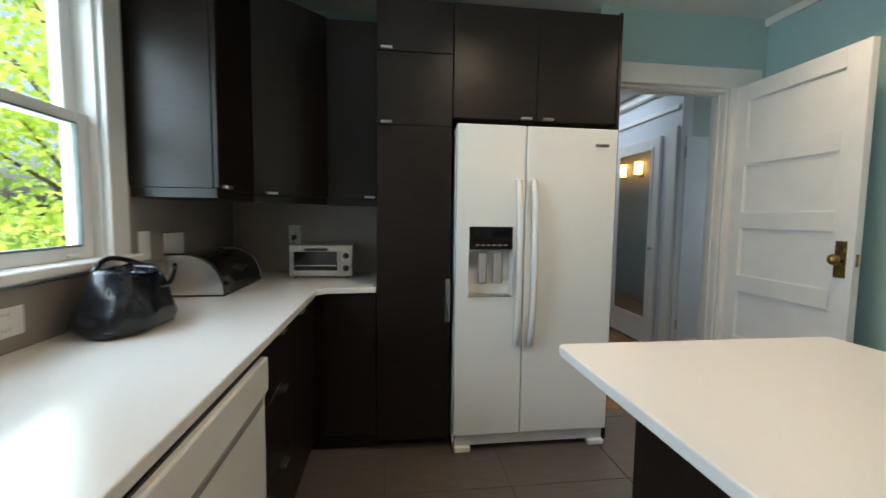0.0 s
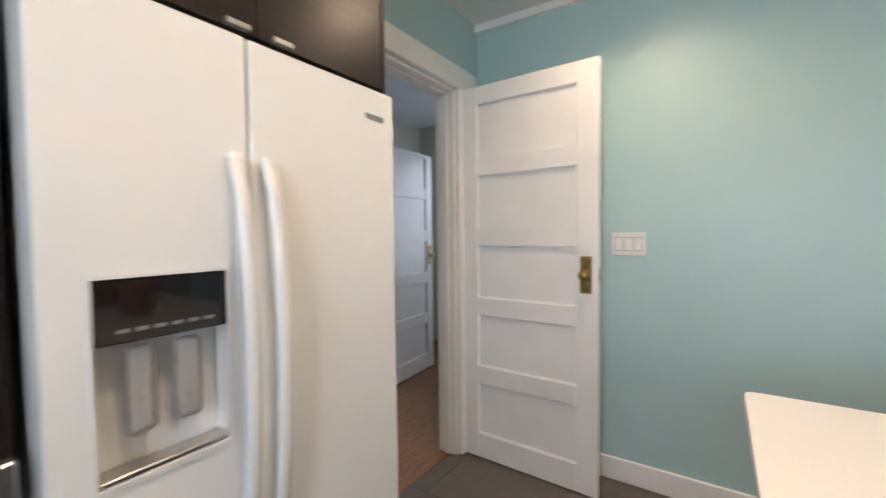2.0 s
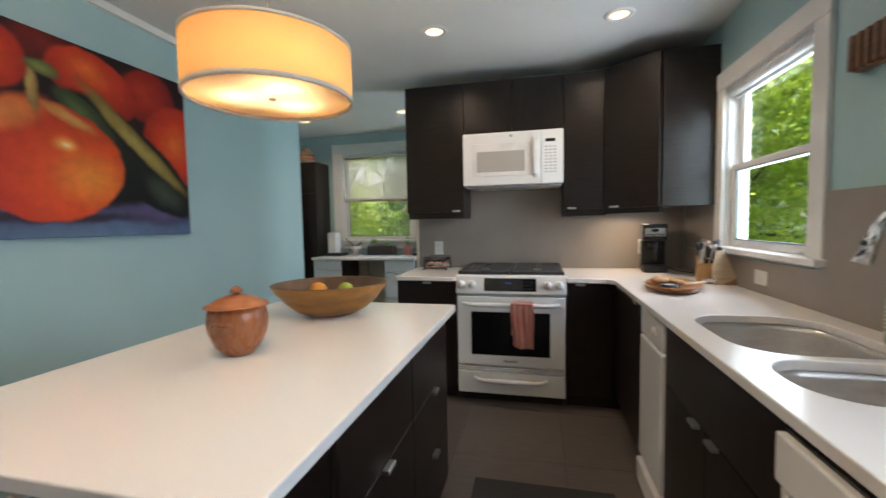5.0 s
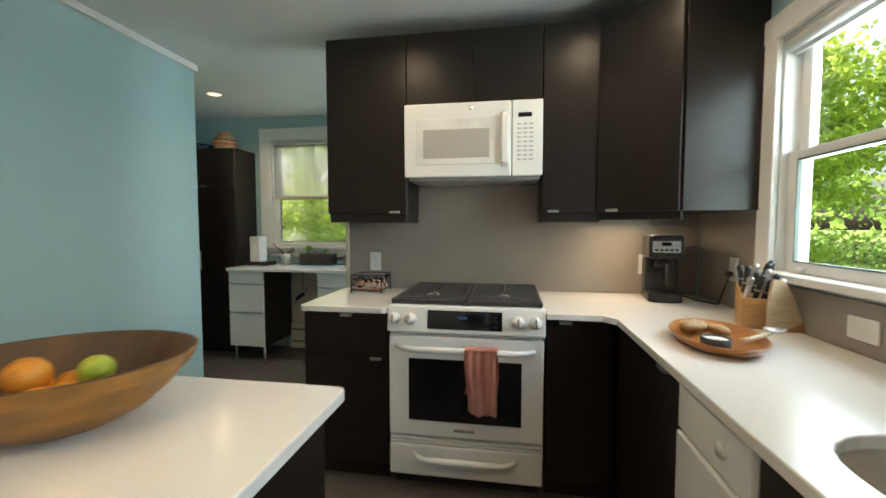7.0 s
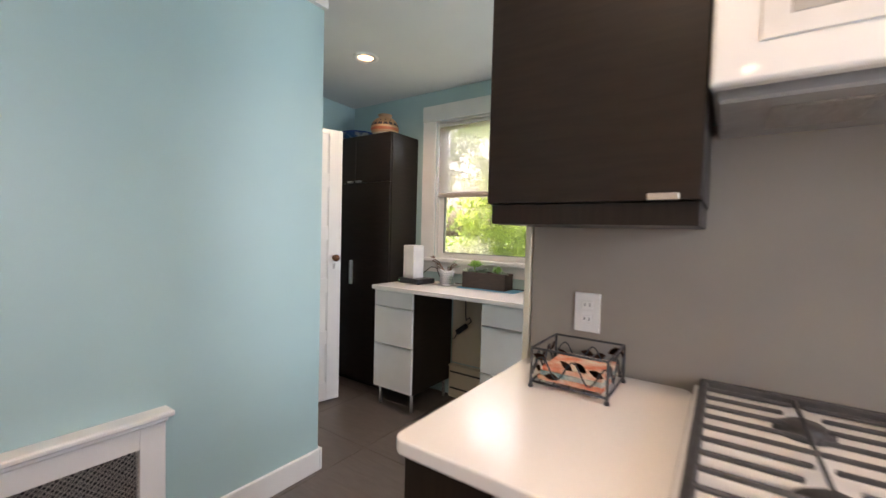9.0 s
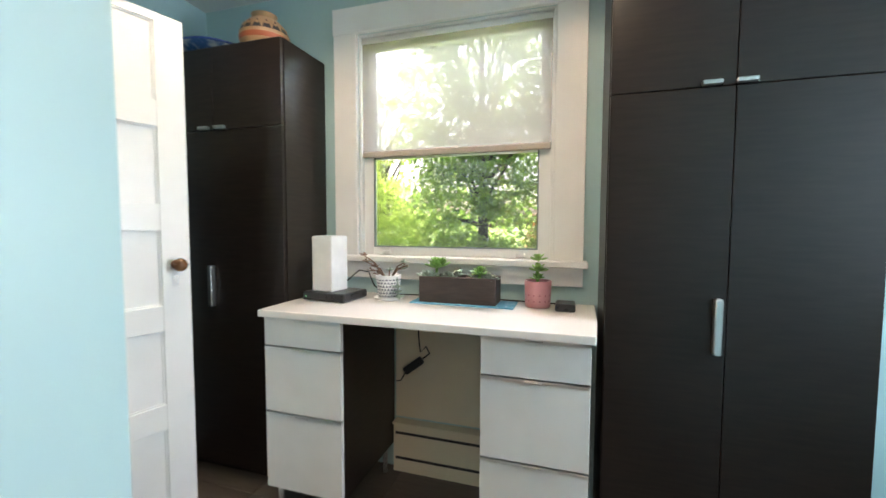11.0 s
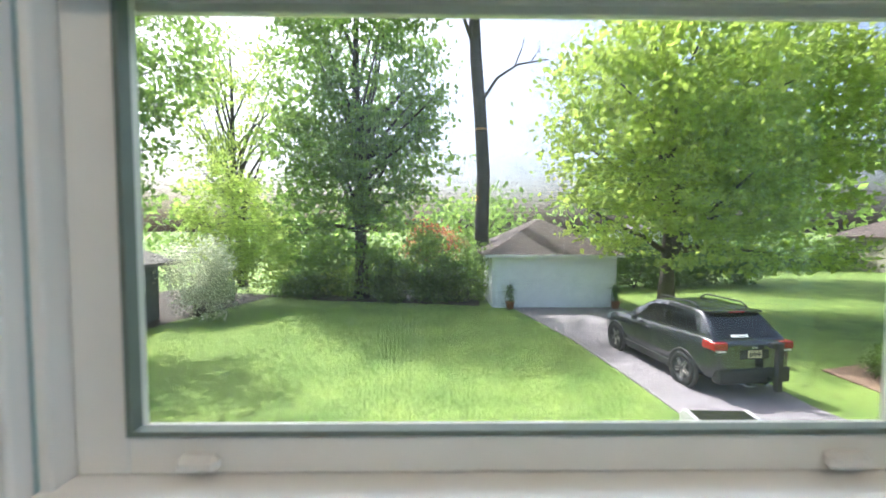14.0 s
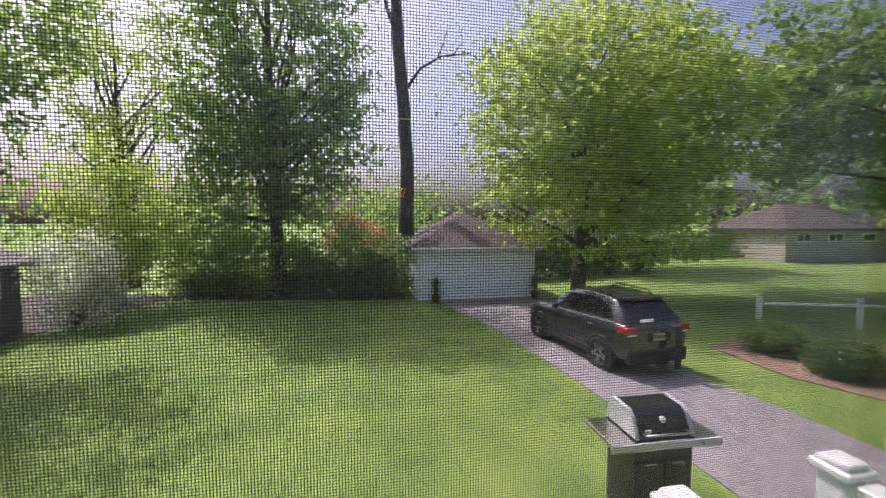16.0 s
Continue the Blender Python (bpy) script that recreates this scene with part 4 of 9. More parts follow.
# its frame
fr = tagged(new("door_frame"), "white painted door casing", "", "", "structure")
for pname, lo, hi in (("casing", (1.265, NDOOR - 0.022, 0), (1.38, NDOOR + 0.002, 2.13)), ("casing", (2.16, NDOOR - 0.022, 0), (2.28, NDOOR + 0.002, 2.13)), ("head_casing", (1.255, NDOOR - 0.028, 2.13), (2.36, NDOOR + 0.002, 2.25)),
                      ("jamb", (1.38, NDOOR + 0.003, 0), (1.40, NDOOR + T + 0.01, 2.13)), ("jamb", (2.14, NDOOR + 0.003, 0), (2.16, NDOOR + T + 0.01, 2.13)), ("jamb_head", (1.40, NDOOR + 0.003, 2.11), (2.14, NDOOR + T + 0.01, 2.13)),
                      ("stop", (2.128, NDOOR + 0.045, 0), (2.14, NDOOR + 0.085, 2.11)), ("stop", (1.40, NDOOR + 0.045, 0), (1.412, NDOOR + 0.085, 2.11)), ("stop", (1.412, NDOOR + 0.045, 2.098), (2.128, NDOOR + 0.085, 2.11)),
                      ("casing", (1.27, NDOOR + T, 0), (1.38, NDOOR + T + 0.022, 2.13)), ("casing", (2.16, NDOOR + T, 0), (2.27, NDOOR + T + 0.022, 2.13))):
    o = link(pname, B(lo, hi, 0.003), WHITE)
    o.parent = fr

# ---- hall behind the door ----
HX = 2.62
structure("hall_floor", B((1.0, NDOOR + 0.061, -0.2), (4.3, 7.0, -0.004)), OAK)
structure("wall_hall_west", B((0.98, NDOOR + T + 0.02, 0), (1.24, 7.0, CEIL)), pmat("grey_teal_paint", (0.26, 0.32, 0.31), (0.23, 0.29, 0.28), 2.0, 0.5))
structure("wall_hall_north", B((1.24, 6.9, 0), (4.3, 7.0, CEIL)), HALLPAINT)
structure("wall_hall_east", B((HX, 3.50, 0), (HX + 0.10, 6.9, CEIL)), HALLPAINT)
structure("wall_hall_south", B((2.53, NDOOR + T - 0.1, 0), (4.3, NDOOR + T, CEIL)), HALLPAINT)
GREENISH = pmat("pale_green_paint", (0.55, 0.56, 0.47), (0.51, 0.52, 0.44), 3, 0.6)
structure("wall_side_room", B((HX + 0.10, 4.25, 0), (4.3, 4.35, CEIL)), GREENISH)
structure("wall_side_room_east", B((4.2, NDOOR + T, 0), (4.3, 4.25, CEIL)), GREENISH)
structure("hall_ceiling", B((0.98, NDOOR + T, 2.60), (4.3, 7.0, 2.7)), HALLPAINT)
structure("baseboard", B((HX + 0.10, 4.23, 0), (4.2, 4.25, 0.22), 0.003), WHITE)
structure("trim_chair_rail", B((HX + 0.10, 4.225, 0.86), (4.2, 4.25, 0.93), 0.006), WHITE)
structure("trim_crown", B((HX - 0.05, 3.5, 2.50), (HX, 6.9, 2.60), 0.015), WHITE)
structure("trim_picture_rail", B((HX - 0.02, 3.5, 2.30), (HX, 6.9, 2.345), 0.006), WHITE)
structure("trim_casing", B((HX - 0.025, 3.50, 0), (HX + 0.0, 3.62, 2.15), 0.004), WHITE)
structure("trim_casing", B((HX, 3.47, 0), (HX + 0.10, 3.50, 2.60), 0.003), WHITE)
panel_door("door_2", Matrix.Translation((2.665, 3.46, 0)) @ Matrix.Rotation(radians(4), 4, "Z"), 0.74, 2.05, "white five-panel hall door standing ajar", (0,), True, STEEL)


def mirror_door():
    d = tagged(new("door_3"), "white hall door with a full-length mirror set in it", "door", "", "structure")
    for pname, lo, hi, mt in (("leaf", (HX - 0.035, 3.72, 0.01), (HX - 0.003, 4.52, 2.10), WHITE), ("mirror", (HX - 0.040, 3.84, 0.28), (HX - 0.036, 4.40, 1.98), MIRROR),
                              ("casing", (HX - 0.03, 4.53, 0), (HX - 0.001, 4.65, 2.2), WHITE)):
        o = link(pname, B(lo, hi, 0.002 if pname != "mirror" else 0.0), mt)
        o.parent = d
    for lo, hi in (((3.81, 0.25), (3.84, 2.01)), ((4.40, 0.25), (4.43, 2.01)), ((3.84, 0.25), (4.40, 0.28)), ((3.84, 1.98), (4.40, 2.01))):
        o = link("mirror_frame", B((HX - 0.045, lo[0], lo[1]), (HX - 0.0355, hi[0], hi[1]), 0.002), WHITE)
        o.parent = d
    bm = lathe(bmesh.new(), [(0, 0.05), (0.02, 0.045), (0.025, 0.035), (0.012, 0.02), (0.01, 0)], 20, Matrix.Translation((HX - 0.035, 3.78, 1.0)) @ Matrix.Rotation(radians(-90), 4, "Y"))
    o = link("knob", bm, STEEL)
    o.parent = d


mirror_door()
# a lit wall lamp and a rug, seen in the mirror
def wall_sconce(y):
    c = thing("wall_sconce", (1.24, y, 2.0), "small amber glass wall lamp, lit, in the hall", "wall lamp")
    part("back_plate", B((1.24, y - 0.05, 1.95), (1.255, y + 0.05, 2.15), 0.004), BRASS, c)
    part("shade", B((1.2555, y - 0.045, 2.0), (1.345, y + 0.045, 2.2), 0.012, 2), glow_mat("amber_glass_lit", (1.0, 0.45, 0.10), 4.0), c)


wall_sconce(6.06)
wall_sconce(6.5)

# ---- baseboards, crown strip, corner trim ----
structure("baseboard", B((E - 0.018, -0.44, 0), (E - 0.0005, NDOOR - 0.001, 0.12), 0.004), WHITE)
bm = bmesh.new()
box(bm, (E - 0.018, -2.09, 0), (E - 0.0005, -1.345, 0.12), 0.004)
structure("baseboard", bm, WHITE)
structure("baseboard", B((E - 0.018, -2.108, 0), (E + T, -2.0905, 0.12), 0.004), WHITE)
structure("baseboard", B((2.281, NDOOR - 0.018, 0), (E - 0.02, NDOOR - 0.001, 0.12), 0.004), WHITE)
structure("baseboard", B((3.592, BACK + 0.001, 0), (3.6095, -2.10, 0.12), 0.004), WHITE)
bm = bmesh.new()
prism(bm, [(-2.092, ceil_z(-2.092) - 0.045), (NDOOR, ceil_z(NDOOR) - 0.045), (NDOOR, ceil_z(NDOOR) - 0.002), (-2.092, ceil_z(-2.092) - 0.002)], E - 0.03, E - 0.001)
bmesh.ops.transform(bm, matrix=Matrix(((0, 0, 1, 0), (1, 0, 0, 0), (0, 1, 0, 0), (0, 0, 0, 1))), verts=bm.verts)
bmesh.ops.recalc_face_normals(bm, faces=bm.faces)
structure("trim_crown", bm, WHITE)
CREAM = pmat("cream_trim_paint", (0.72, 0.66, 0.50), (0.68, 0.62, 0.47), 4, 0.4)
structure("trim_wall_end", B((1.151, S - T - 0.01, 0), (1.172, S + 0.02, 2.50), 0.003), CREAM)
o = structure("trim_strike_plate", B((1.172, S - 0.07, 0.92), (1.174, S - 0.03, 1.00)), BRASS)


# ---- radiator cover on the aqua wall ----
def radiator_cover():
    y0, y1, z1 = -1.34, -0.45, 0.605
    c = thing("radiator_cover", (E - 0.03, (y0 + y1) / 2, 0), "white radiator cover with a pierced metal grille", "radiator cover")
    x = E - 0.045
    part("top_ledge", B((x - 0.035, y0 - 0.02, z1 - 0.022), (E - 0.0005, y1 + 0.02, z1), 0.005), WHITE, c)
    part("cove", B((x - 0.015, y0 - 0.005, z1 - 0.045), (E - 0.0005, y1 + 0.005, z1 - 0.022), 0.006), WHITE, c)
    for lo, hi in (((y0, 0.0), (y0 + 0.085, z1 - 0.045)), ((y1 - 0.085, 0.0), (y1, z1 - 0.045)), ((y0 + 0.085, 0.0), (y1 - 0.085, 0.10)), ((y0 + 0.085, z1 - 0.125), (y1 - 0.085, z1 - 0.045))):
        part("frame_board", B((x, lo[0], lo[1]), (E - 0.0005, hi[0], hi[1]), 0.002), WHITE, c)
    part("backing", B((E - 0.012, y0 + 0.085, 0.10), (E - 0.001, y1 - 0.085, z1 - 0.125)), BLACK, c)
    verts, faces = [], []
    a0, a1, b0, b1 = y0 + 0.085, y1 - 0.085, 0.10, z1 - 0.125
    n, mz = int((a1 - a0) / 0.019), int((b1 - b0) / 0.019)
    xx = x + 0.012

    def ring(cy, cz):
        k = len(verts)
        for r in (0.0098, 0.0062):
            for i in range(8):
                a = math.pi / 4 * i + math.pi / 8
                verts.append((xx, cy + r * math.cos(a), cz + r * math.sin(a)))
        for i in range(8):
            j = (i + 1) % 8
            faces.append((k + i, k + j, k + 8 + j, k + 8 + i))
    for i in range(n):
        for j in range(mz):
            ring(a0 + (i + 0.5) * (a1 - a0) / n, b0 + (j + 0.5) * (b1 - b0) / mz)
            if (i + j) % 2:
                k = len(verts)
                cy, cz, r = a0 + (i + 0.5) * (a1 - a0) / n, b0 + (j + 0.5) * (b1 - b0) / mz, 0.0034
                verts.extend([(xx, cy - r, cz), (xx, cy, cz - r), (xx, cy + r, cz), (xx, cy, cz + r)])
                faces.append((k, k + 1, k + 2, k + 3))
    me = bpy.data.meshes.new("grille")
    me.from_pydata(verts, [], faces)
    me.materials.append(pmat("pierced_grey_metal", (0.42, 0.40, 0.37), None, 20, 0.45, metal=0.6))
    o = new("grille", me)
    o.parent = c
    o.matrix_parent_inverse = Matrix.Translation(-c.location)
    tagged(o, "pierced lattice of grey metal", kind="stuff")


radiator_cover()


# ---- recessed ceiling lights ----
first = None
for cx, cy in CANS:
    z = ceil_z(cy)
    c = thing("ceiling_light", (cx, cy, z), "round recessed ceiling light, lit, with a white trim ring", "ceiling light", "recessed ceiling lights")
    part("trim_ring", lathe(bmesh.new(), [(0.055, 0.004), (0.058, -0.006), (0.085, -0.004), (0.09, 0.003), (0.09, 0.006)], 32, Matrix.Translation((cx, cy, z - 0.001))), WHITE, c)
    part("bulb", lathe(bmesh.new(), [(0.0, -0.004), (0.035, -0.003), (0.054, 0.0), (0.054, 0.004)], 24, Matrix.Translation((cx, cy, z - 0.001))), CANGLOW, c, "glowing bulb face")


# ---- drum pendant ----
def pendant():
    x, y, r, z0, z1 = LAMP[0], LAMP[1], 0.262, 1.715, 1.887
    m = Matrix.Translation((x, y, 0))
    c = thing("pendant_lamp", (x, y, z0), "large round linen drum pendant lamp, lit, over the island", "pendant lamp")
    part("shade", lathe(bmesh.new(), [(r, z0), (r, z1), (r - 0.003, z1), (r - 0.003, z0)], 64, m), LINEN, c)
    part("trim_band", lathe(bmesh.new(), [(r + 0.002, z0 - 0.003), (r + 0.002, z0 + 0.010), (r - 0.006, z0 + 0.010), (r - 0.006, z0 - 0.003), (r + 0.002, z0 - 0.003)], 64, m), pmat("grey_band", (0.55, 0.52, 0.47), None, 30, 0.6), c)
    part("trim_band", lathe(bmesh.new(), [(r + 0.002, z1 - 0.008), (r + 0.002, z1 + 0.002), (r - 0.004, z1 + 0.002), (r - 0.004, z1 - 0.008), (r + 0.002, z1 - 0.008)], 64, m), bpy.data.materials["grey_band"], c)
    part("diffuser", lathe(bmesh.new(), [(0.0, z0 + 0.012), (r - 0.007, z0 + 0.012), (r - 0.007, z0 + 0.015), (0.0, z0 + 0.015)], 64, m), DIFFUSER, c, "frosted white diffuser disc")
    part("finial", lathe(bmesh.new(), [(0, z0 - 0.002), (0.010, z0), (0.013, z0 + 0.008), (0.006, z0 + 0.012), (0, z0 + 0.012)], 20, m), STEEL, c)
    part("rod", lathe(bmesh.new(), [(0.004, z0 + 0.012), (0.004, ceil_z(y) - 0.02)], 10, m), STEEL, c)
    for k in range(3):
        a = radians(120 * k + 60)
        bm = bmesh.new()
        tube(bm, [(x, y, z1 - 0.02), (x + (r - 0.004) * math.cos(a), y + (r - 0.004) * math.sin(a), z1 - 0.02)], 0.003, 6)
        part("spider_arm", bm, STEEL, c)
    part("canopy", lathe(bmesh.new(), [(0, ceil_z(y) - 0.03), (0.055, ceil_z(y) - 0.025), (0.065, ceil_z(y) - 0.001)], 32, m), STEEL, c)


pendant()


# ---- desk nook ----
DT = 0.91
slab("desk_top", [(1.462, BACK + 0.004), (1.47, -3.085), (1.485, -2.87), (2.795, -2.87), (2.80, BACK + 0.004)], [], DT - 0.03, DT, QUARTZ, "white desk top spanning two drawer units", "desk top")


def drawer_unit(x0, x1, label, rows):
    c = thing("drawer_unit", ((x0 + x1) / 2, -3.1, 0), label, "drawer unit")
    yf = -2.895
    part("body", B((x0, -3.40, 0.14), (x1, yf - 0.02, DT - 0.032), 0.001), DARK, c)
    for a, b in rows:
        d = part("drawer", B((x0 + 0.002, yf - 0.02, a + 0.002), (x1 - 0.002, yf, b - 0.014), 0.001), FROST, c, "pale frosted-glass drawer front")
        part("edge_strip", B((x0 + 0.002, yf - 0.02, b - 0.014), (x1 - 0.002, yf + 0.003, b - 0.003), 0.001), ALU, d)
        part("handle", B(((x0 + x1) / 2 - 0.03, yf + 0.003, b - 0.012), ((x0 + x1) / 2 + 0.03, yf + 0.014, b - 0.006), 0.001), ALU, d)
    for x in (x0 + 0.03, x1 - 0.03):
        for y in (yf - 0.05, -3.35):
            bm = bmesh.new()
            tube(bm, [(x, y, 0), (x, y, 0.14)], 0.012, 12)
            part("leg", bm, STEEL, c, "round steel leg")


drawer_unit(2.42, 2.785, "desk drawer unit with three frosted-glass fronts", [(0.145, 0.477), (0.477, 0.757), (0.757, 0.878)])
drawer_unit(1.495, 1.865, "desk drawer unit with frosted-glass fronts beside the pantry", [(0.145, 0.44), (0.44, 0.738), (0.738, 0.878)])
PF = -3.075
cabinet("tall dark-stained oak cabinet beside the desk", (2.82, BACK + 0.004, 0.06), (3.56, PF, 2.10), "+y",
        [(2.822, 1.71, 3.215, 2.10, [("t", 3.167, 1.72)]), (3.215, 1.71, 3.558, 2.10, [("t", 3.263, 1.72)]), (2.822, 0.06, 3.558, 1.71, [("b", 3.235, 0.86, 1.06)])])
plinth((2.84, BACK + 0.01, 0), (3.54, PF - 0.06, 0.06))
cabinet("tall dark-stained oak double pantry cabinet", (0.66, BACK + 0.004, 0.06), (1.45, PF, 2.36), "+y",
        [(1.07, 0.062, 1.448, 1.715, [("b", 1.10, 0.83, 1.02)]), (0.662, 0.062, 1.07, 1.715, []), (1.07, 1.715, 1.448, 2.358, [("t", 1.142, 1.725)]), (0.662, 1.715, 1.07, 2.358, [("t", 1.045, 1.725)])])
plinth((0.68, BACK + 0.01, 0), (1.43, PF - 0.06, 0.06))
structure("wall_nook_fill", B((-0.28, BACK + 0.005, 0), (0.64, PF - 0.1, CEIL)), AQUA)
panel_door("door_4", Matrix.Translation((3.245, -2.08, 0)) @ Matrix.Rotation(radians(-104.5), 4, "Z"), 0.74, 2.06, "white five-panel door standing open beside the tall cabinet", (0, 1), True, pmat("brown_knob", (0.16, 0.06, 0.02), (0.10, 0.04, 0.015), 30, 0.25), 1.10, False)


def baseboard_heater():
    c = thing("baseboard_heater", (2.14, BACK + 0.04, 0), "cream electric baseboard heater under the desk", "heater")
    part("body", B((1.87, BACK + 0.001, 0.03), (2.415, BACK + 0.05, 0.25), 0.006), CREAM, c)
    for z in (0.07, 0.20):
        part("slot", B((1.89, BACK + 0.05, z), (2.40, BACK + 0.053, z + 0.012)), BLACK, c)
    part("lip", B((1.87, BACK + 0.002, 0.25), (2.415, BACK + 0.062, 0.262), 0.002), CREAM, c)
    part("foot", B((1.87, BACK + 0.001, 0.0), (2.415, BACK + 0.045, 0.03)), CREAM, c)


baseboard_heater()
structure("wall_under_desk", B((1.867, BACK + 0.0005, 0.27), (2.417, BACK + 0.004, DT - 0.032)), CREAM)


SINKSTEEL = pmat("satin_sink_steel", (0.66, 0.63, 0.59), (0.58, 0.55, 0.52), 14.0, 0.40, 0.08, 0.03, 120, metal=0.85, stretch=(1, 6, 6))


# ---- sink and taps ----
def basin(name, loop, depth, label):
    cx = sum(p[0] for p in loop) / len(loop)
    cy = sum(p[1] for p in loop) / len(loop)
    bm = bmesh.new()
    rings = []
    for s, z in ((1.03, CB - 0.001), (1.0, CB - 0.001), (0.985, CB - 0.02), (0.95, CB - depth + 0.03), (0.88, CB - depth), (0.25, CB - depth - 0.006), (0.10, CB - depth - 0.008)):
        rings.append([bm.verts.new((cx + (x - cx) * s, cy + (y - cy) * s, z)) for x, y in loop])
    for a, b in zip(rings, rings[1:]):
        for k in range(len(loop)):
            bm.faces.new((a[k], a[(k + 1) % len(loop)], b[(k + 1) % len(loop)], b[k]))
    bm.faces.new(rings[-1])
    bmesh.ops.recalc_face_normals(bm, faces=bm.faces)
    for f in bm.faces:
        f.smooth = True
    c = thing(name, (cx, cy, CB - depth), label, "sink")
    part("bowl", bm, SINKSTEEL, c)
    part("drain", lathe(bmesh.new(), [(0, 0.004), (0.03, 0.004), (0.04, 0.001), (0.042, -0.004)], 24, Matrix.Translation((cx, cy, CB - depth - 0.006))), CHROME, c)


basin("sink_bowl", SINK_A, 0.20, "large brushed steel undermount sink bowl")
basin("sink_bowl", SINK_B, 0.17, "smaller brushed steel undermount sink bowl")


def faucet():
    x, y = -0.935, 0.185
    c = thing("faucet", (x, y, CT), "tall chrome pull-down gooseneck kitchen faucet", "faucet")
    part("base", lathe(bmesh.new(), [(0, 0.10), (0.022, 0.10), (0.024, 0.03), (0.029, 0.025), (0.030, 0.0), (0, 0)], 24, Matrix.Translation((x, y, CT))), CHROME, c)
    bm = bmesh.new()
    pts = [(x, y, CT + 0.09), (x, y, CT + 0.335)]
    pts += [(x + 0.048 - 0.048 * math.cos(math.pi * k / 12 * 0.92), y - 0.012 * (1 - math.cos(math.pi * k / 12 * 0.92)), CT + 0.335 + 0.060 * math.sin(math.pi * k / 12 * 0.92)) for k in range(1, 13)]
    tube(bm, pts, 0.014, 14)
    part("neck", bm, CHROME, c)
    e = Vector(pts[-1])
    d = (e - Vector(pts[-2])).normalized()
    bm = bmesh.new()
    tube(bm, [e - d * 0.01, e + d * 0.03, e + d * 0.11], [0.016, 0.018, 0.024], 16)
    s = part("spray_head", bm, CHROME, c)
    part("spray_button", lathe(bmesh.new(), [(0, 0.004), (0.012, 0.003), (0.013, 0)], 16, Matrix.Translation(e + d * 0.05 + Vector((0.017, 0, 0))) @ Matrix.Rotation(radians(90), 4, "Y")), BLACK, s)
    bm = bmesh.new()
    tube(bm, [(x, y + 0.02, CT + 0.065), (x + 0.01, y + 0.055, CT + 0.075), (x + 0.02, y + 0.14, CT + 0.062)], [0.014, 0.012, 0.006], 12)
    part("lever", bm, CHROME, c)


faucet()
SOAP = sheer_mat("pale_green_soap_bottle", (0.62, 0.72, 0.58), 0.35, 0.5)


def soap_bottle():
    x, y = -0.938, 0.115
    c = thing("soap_bottle", (x, y, CT), "pale green soap bottle with a black pump beside the sink", "soap bottle")
    m = Matrix.Translation((x, y, CT))
    part("bottle", lathe(bmesh.new(), [(0, 0), (0.032, 0.0), (0.034, 0.006), (0.034, 0.125), (0.028, 0.145), (0.013, 0.155), (0.013, 0.165), (0, 0.165)], 28, m), SOAP, c)
    l = part("label", lathe(bmesh.new(), [(0.0345, 0.03), (0.0345, 0.115)], 28, m), pmat("paper_label", (0.72, 0.74, 0.66), None, 20, 0.7), c)
    for k in range(6):
        part("print_line", lathe(bmesh.new(), [(0.0349, 0.042 + 0.012 * k), (0.0349, 0.046 + 0.012 * k)], 8, m, -60, 40), pmat("dark_print", (0.08, 0.09, 0.08), None, 20, 0.7) if k == 0 else bpy.data.materials["dark_print"], l)
    p = part("pump_collar", lathe(bmesh.new(), [(0.016, 0.16), (0.016, 0.185), (0.006, 0.187), (0.006, 0.21), (0, 0.21)], 20, m), BLACK, c)
    part("pump_spout", box(bmesh.new(), (-0.008, -0.045, 0.208), (0.008, 0.012, 0.22), 0.003, 1, m), BLACK, p)


soap_bottle()


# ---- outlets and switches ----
# grey that draws the shadow line round each switch rocker
SHADOWGAP = pmat("switch_shadow_grey", (0.20, 0.19, 0.18), None, 20, 0.7)


def wall_plate(m, w, h, kind, label):
    c = thing("wall_plate" if kind == "blank" else ("light_switch" if kind == "switch" else "outlet"), m.translation, label, "outlet" if kind == "outlet" else "switch")
    inv = m

    def bx(pname, lo, hi, material, bev, parent):
        return part(pname, box(bmesh.new(), lo, hi, bev, 1, inv), material, parent)
    p = bx("plate", (-w / 2, 0, -h / 2), (w / 2, 0.007, h / 2), PLASTIC, 0.002, c)
    if kind == "outlet":
        for z in (-0.021, 0.021):
            o = bx("socket", (-0.017, 0.006, z - 0.015), (0.017, 0.0095, z + 0.015), PLASTIC, 0.003, p)
            for x in (-0.007, 0.007):
                bx("slot", (x - 0.0012, 0.009, z - 0.002), (x + 0.0012, 0.0098, z + 0.007), BLACK, 0, o)
    elif kind == "switch":
        for k in range(3):
            x = (k - 1) * 0.046
            bx("rocker_shadow", (x - 0.0185, 0.0055, -0.0355), (x + 0.0185, 0.0075, 0.0355), SHADOWGAP, 0, p)
            bx("rocker", (x - 0.016, 0.006, -0.033), (x + 0.016, 0.011, 0.033), PLASTIC, 0.002, p)
    return c


def on_wall(face, x, y, z):
    r = {"+y": 0, "-y": 180, "+x": -90, "-x": 90}[face]
    return Matrix.Translation((x, y, z)) @ Matrix.Rotation(radians(r), 4, "Z")


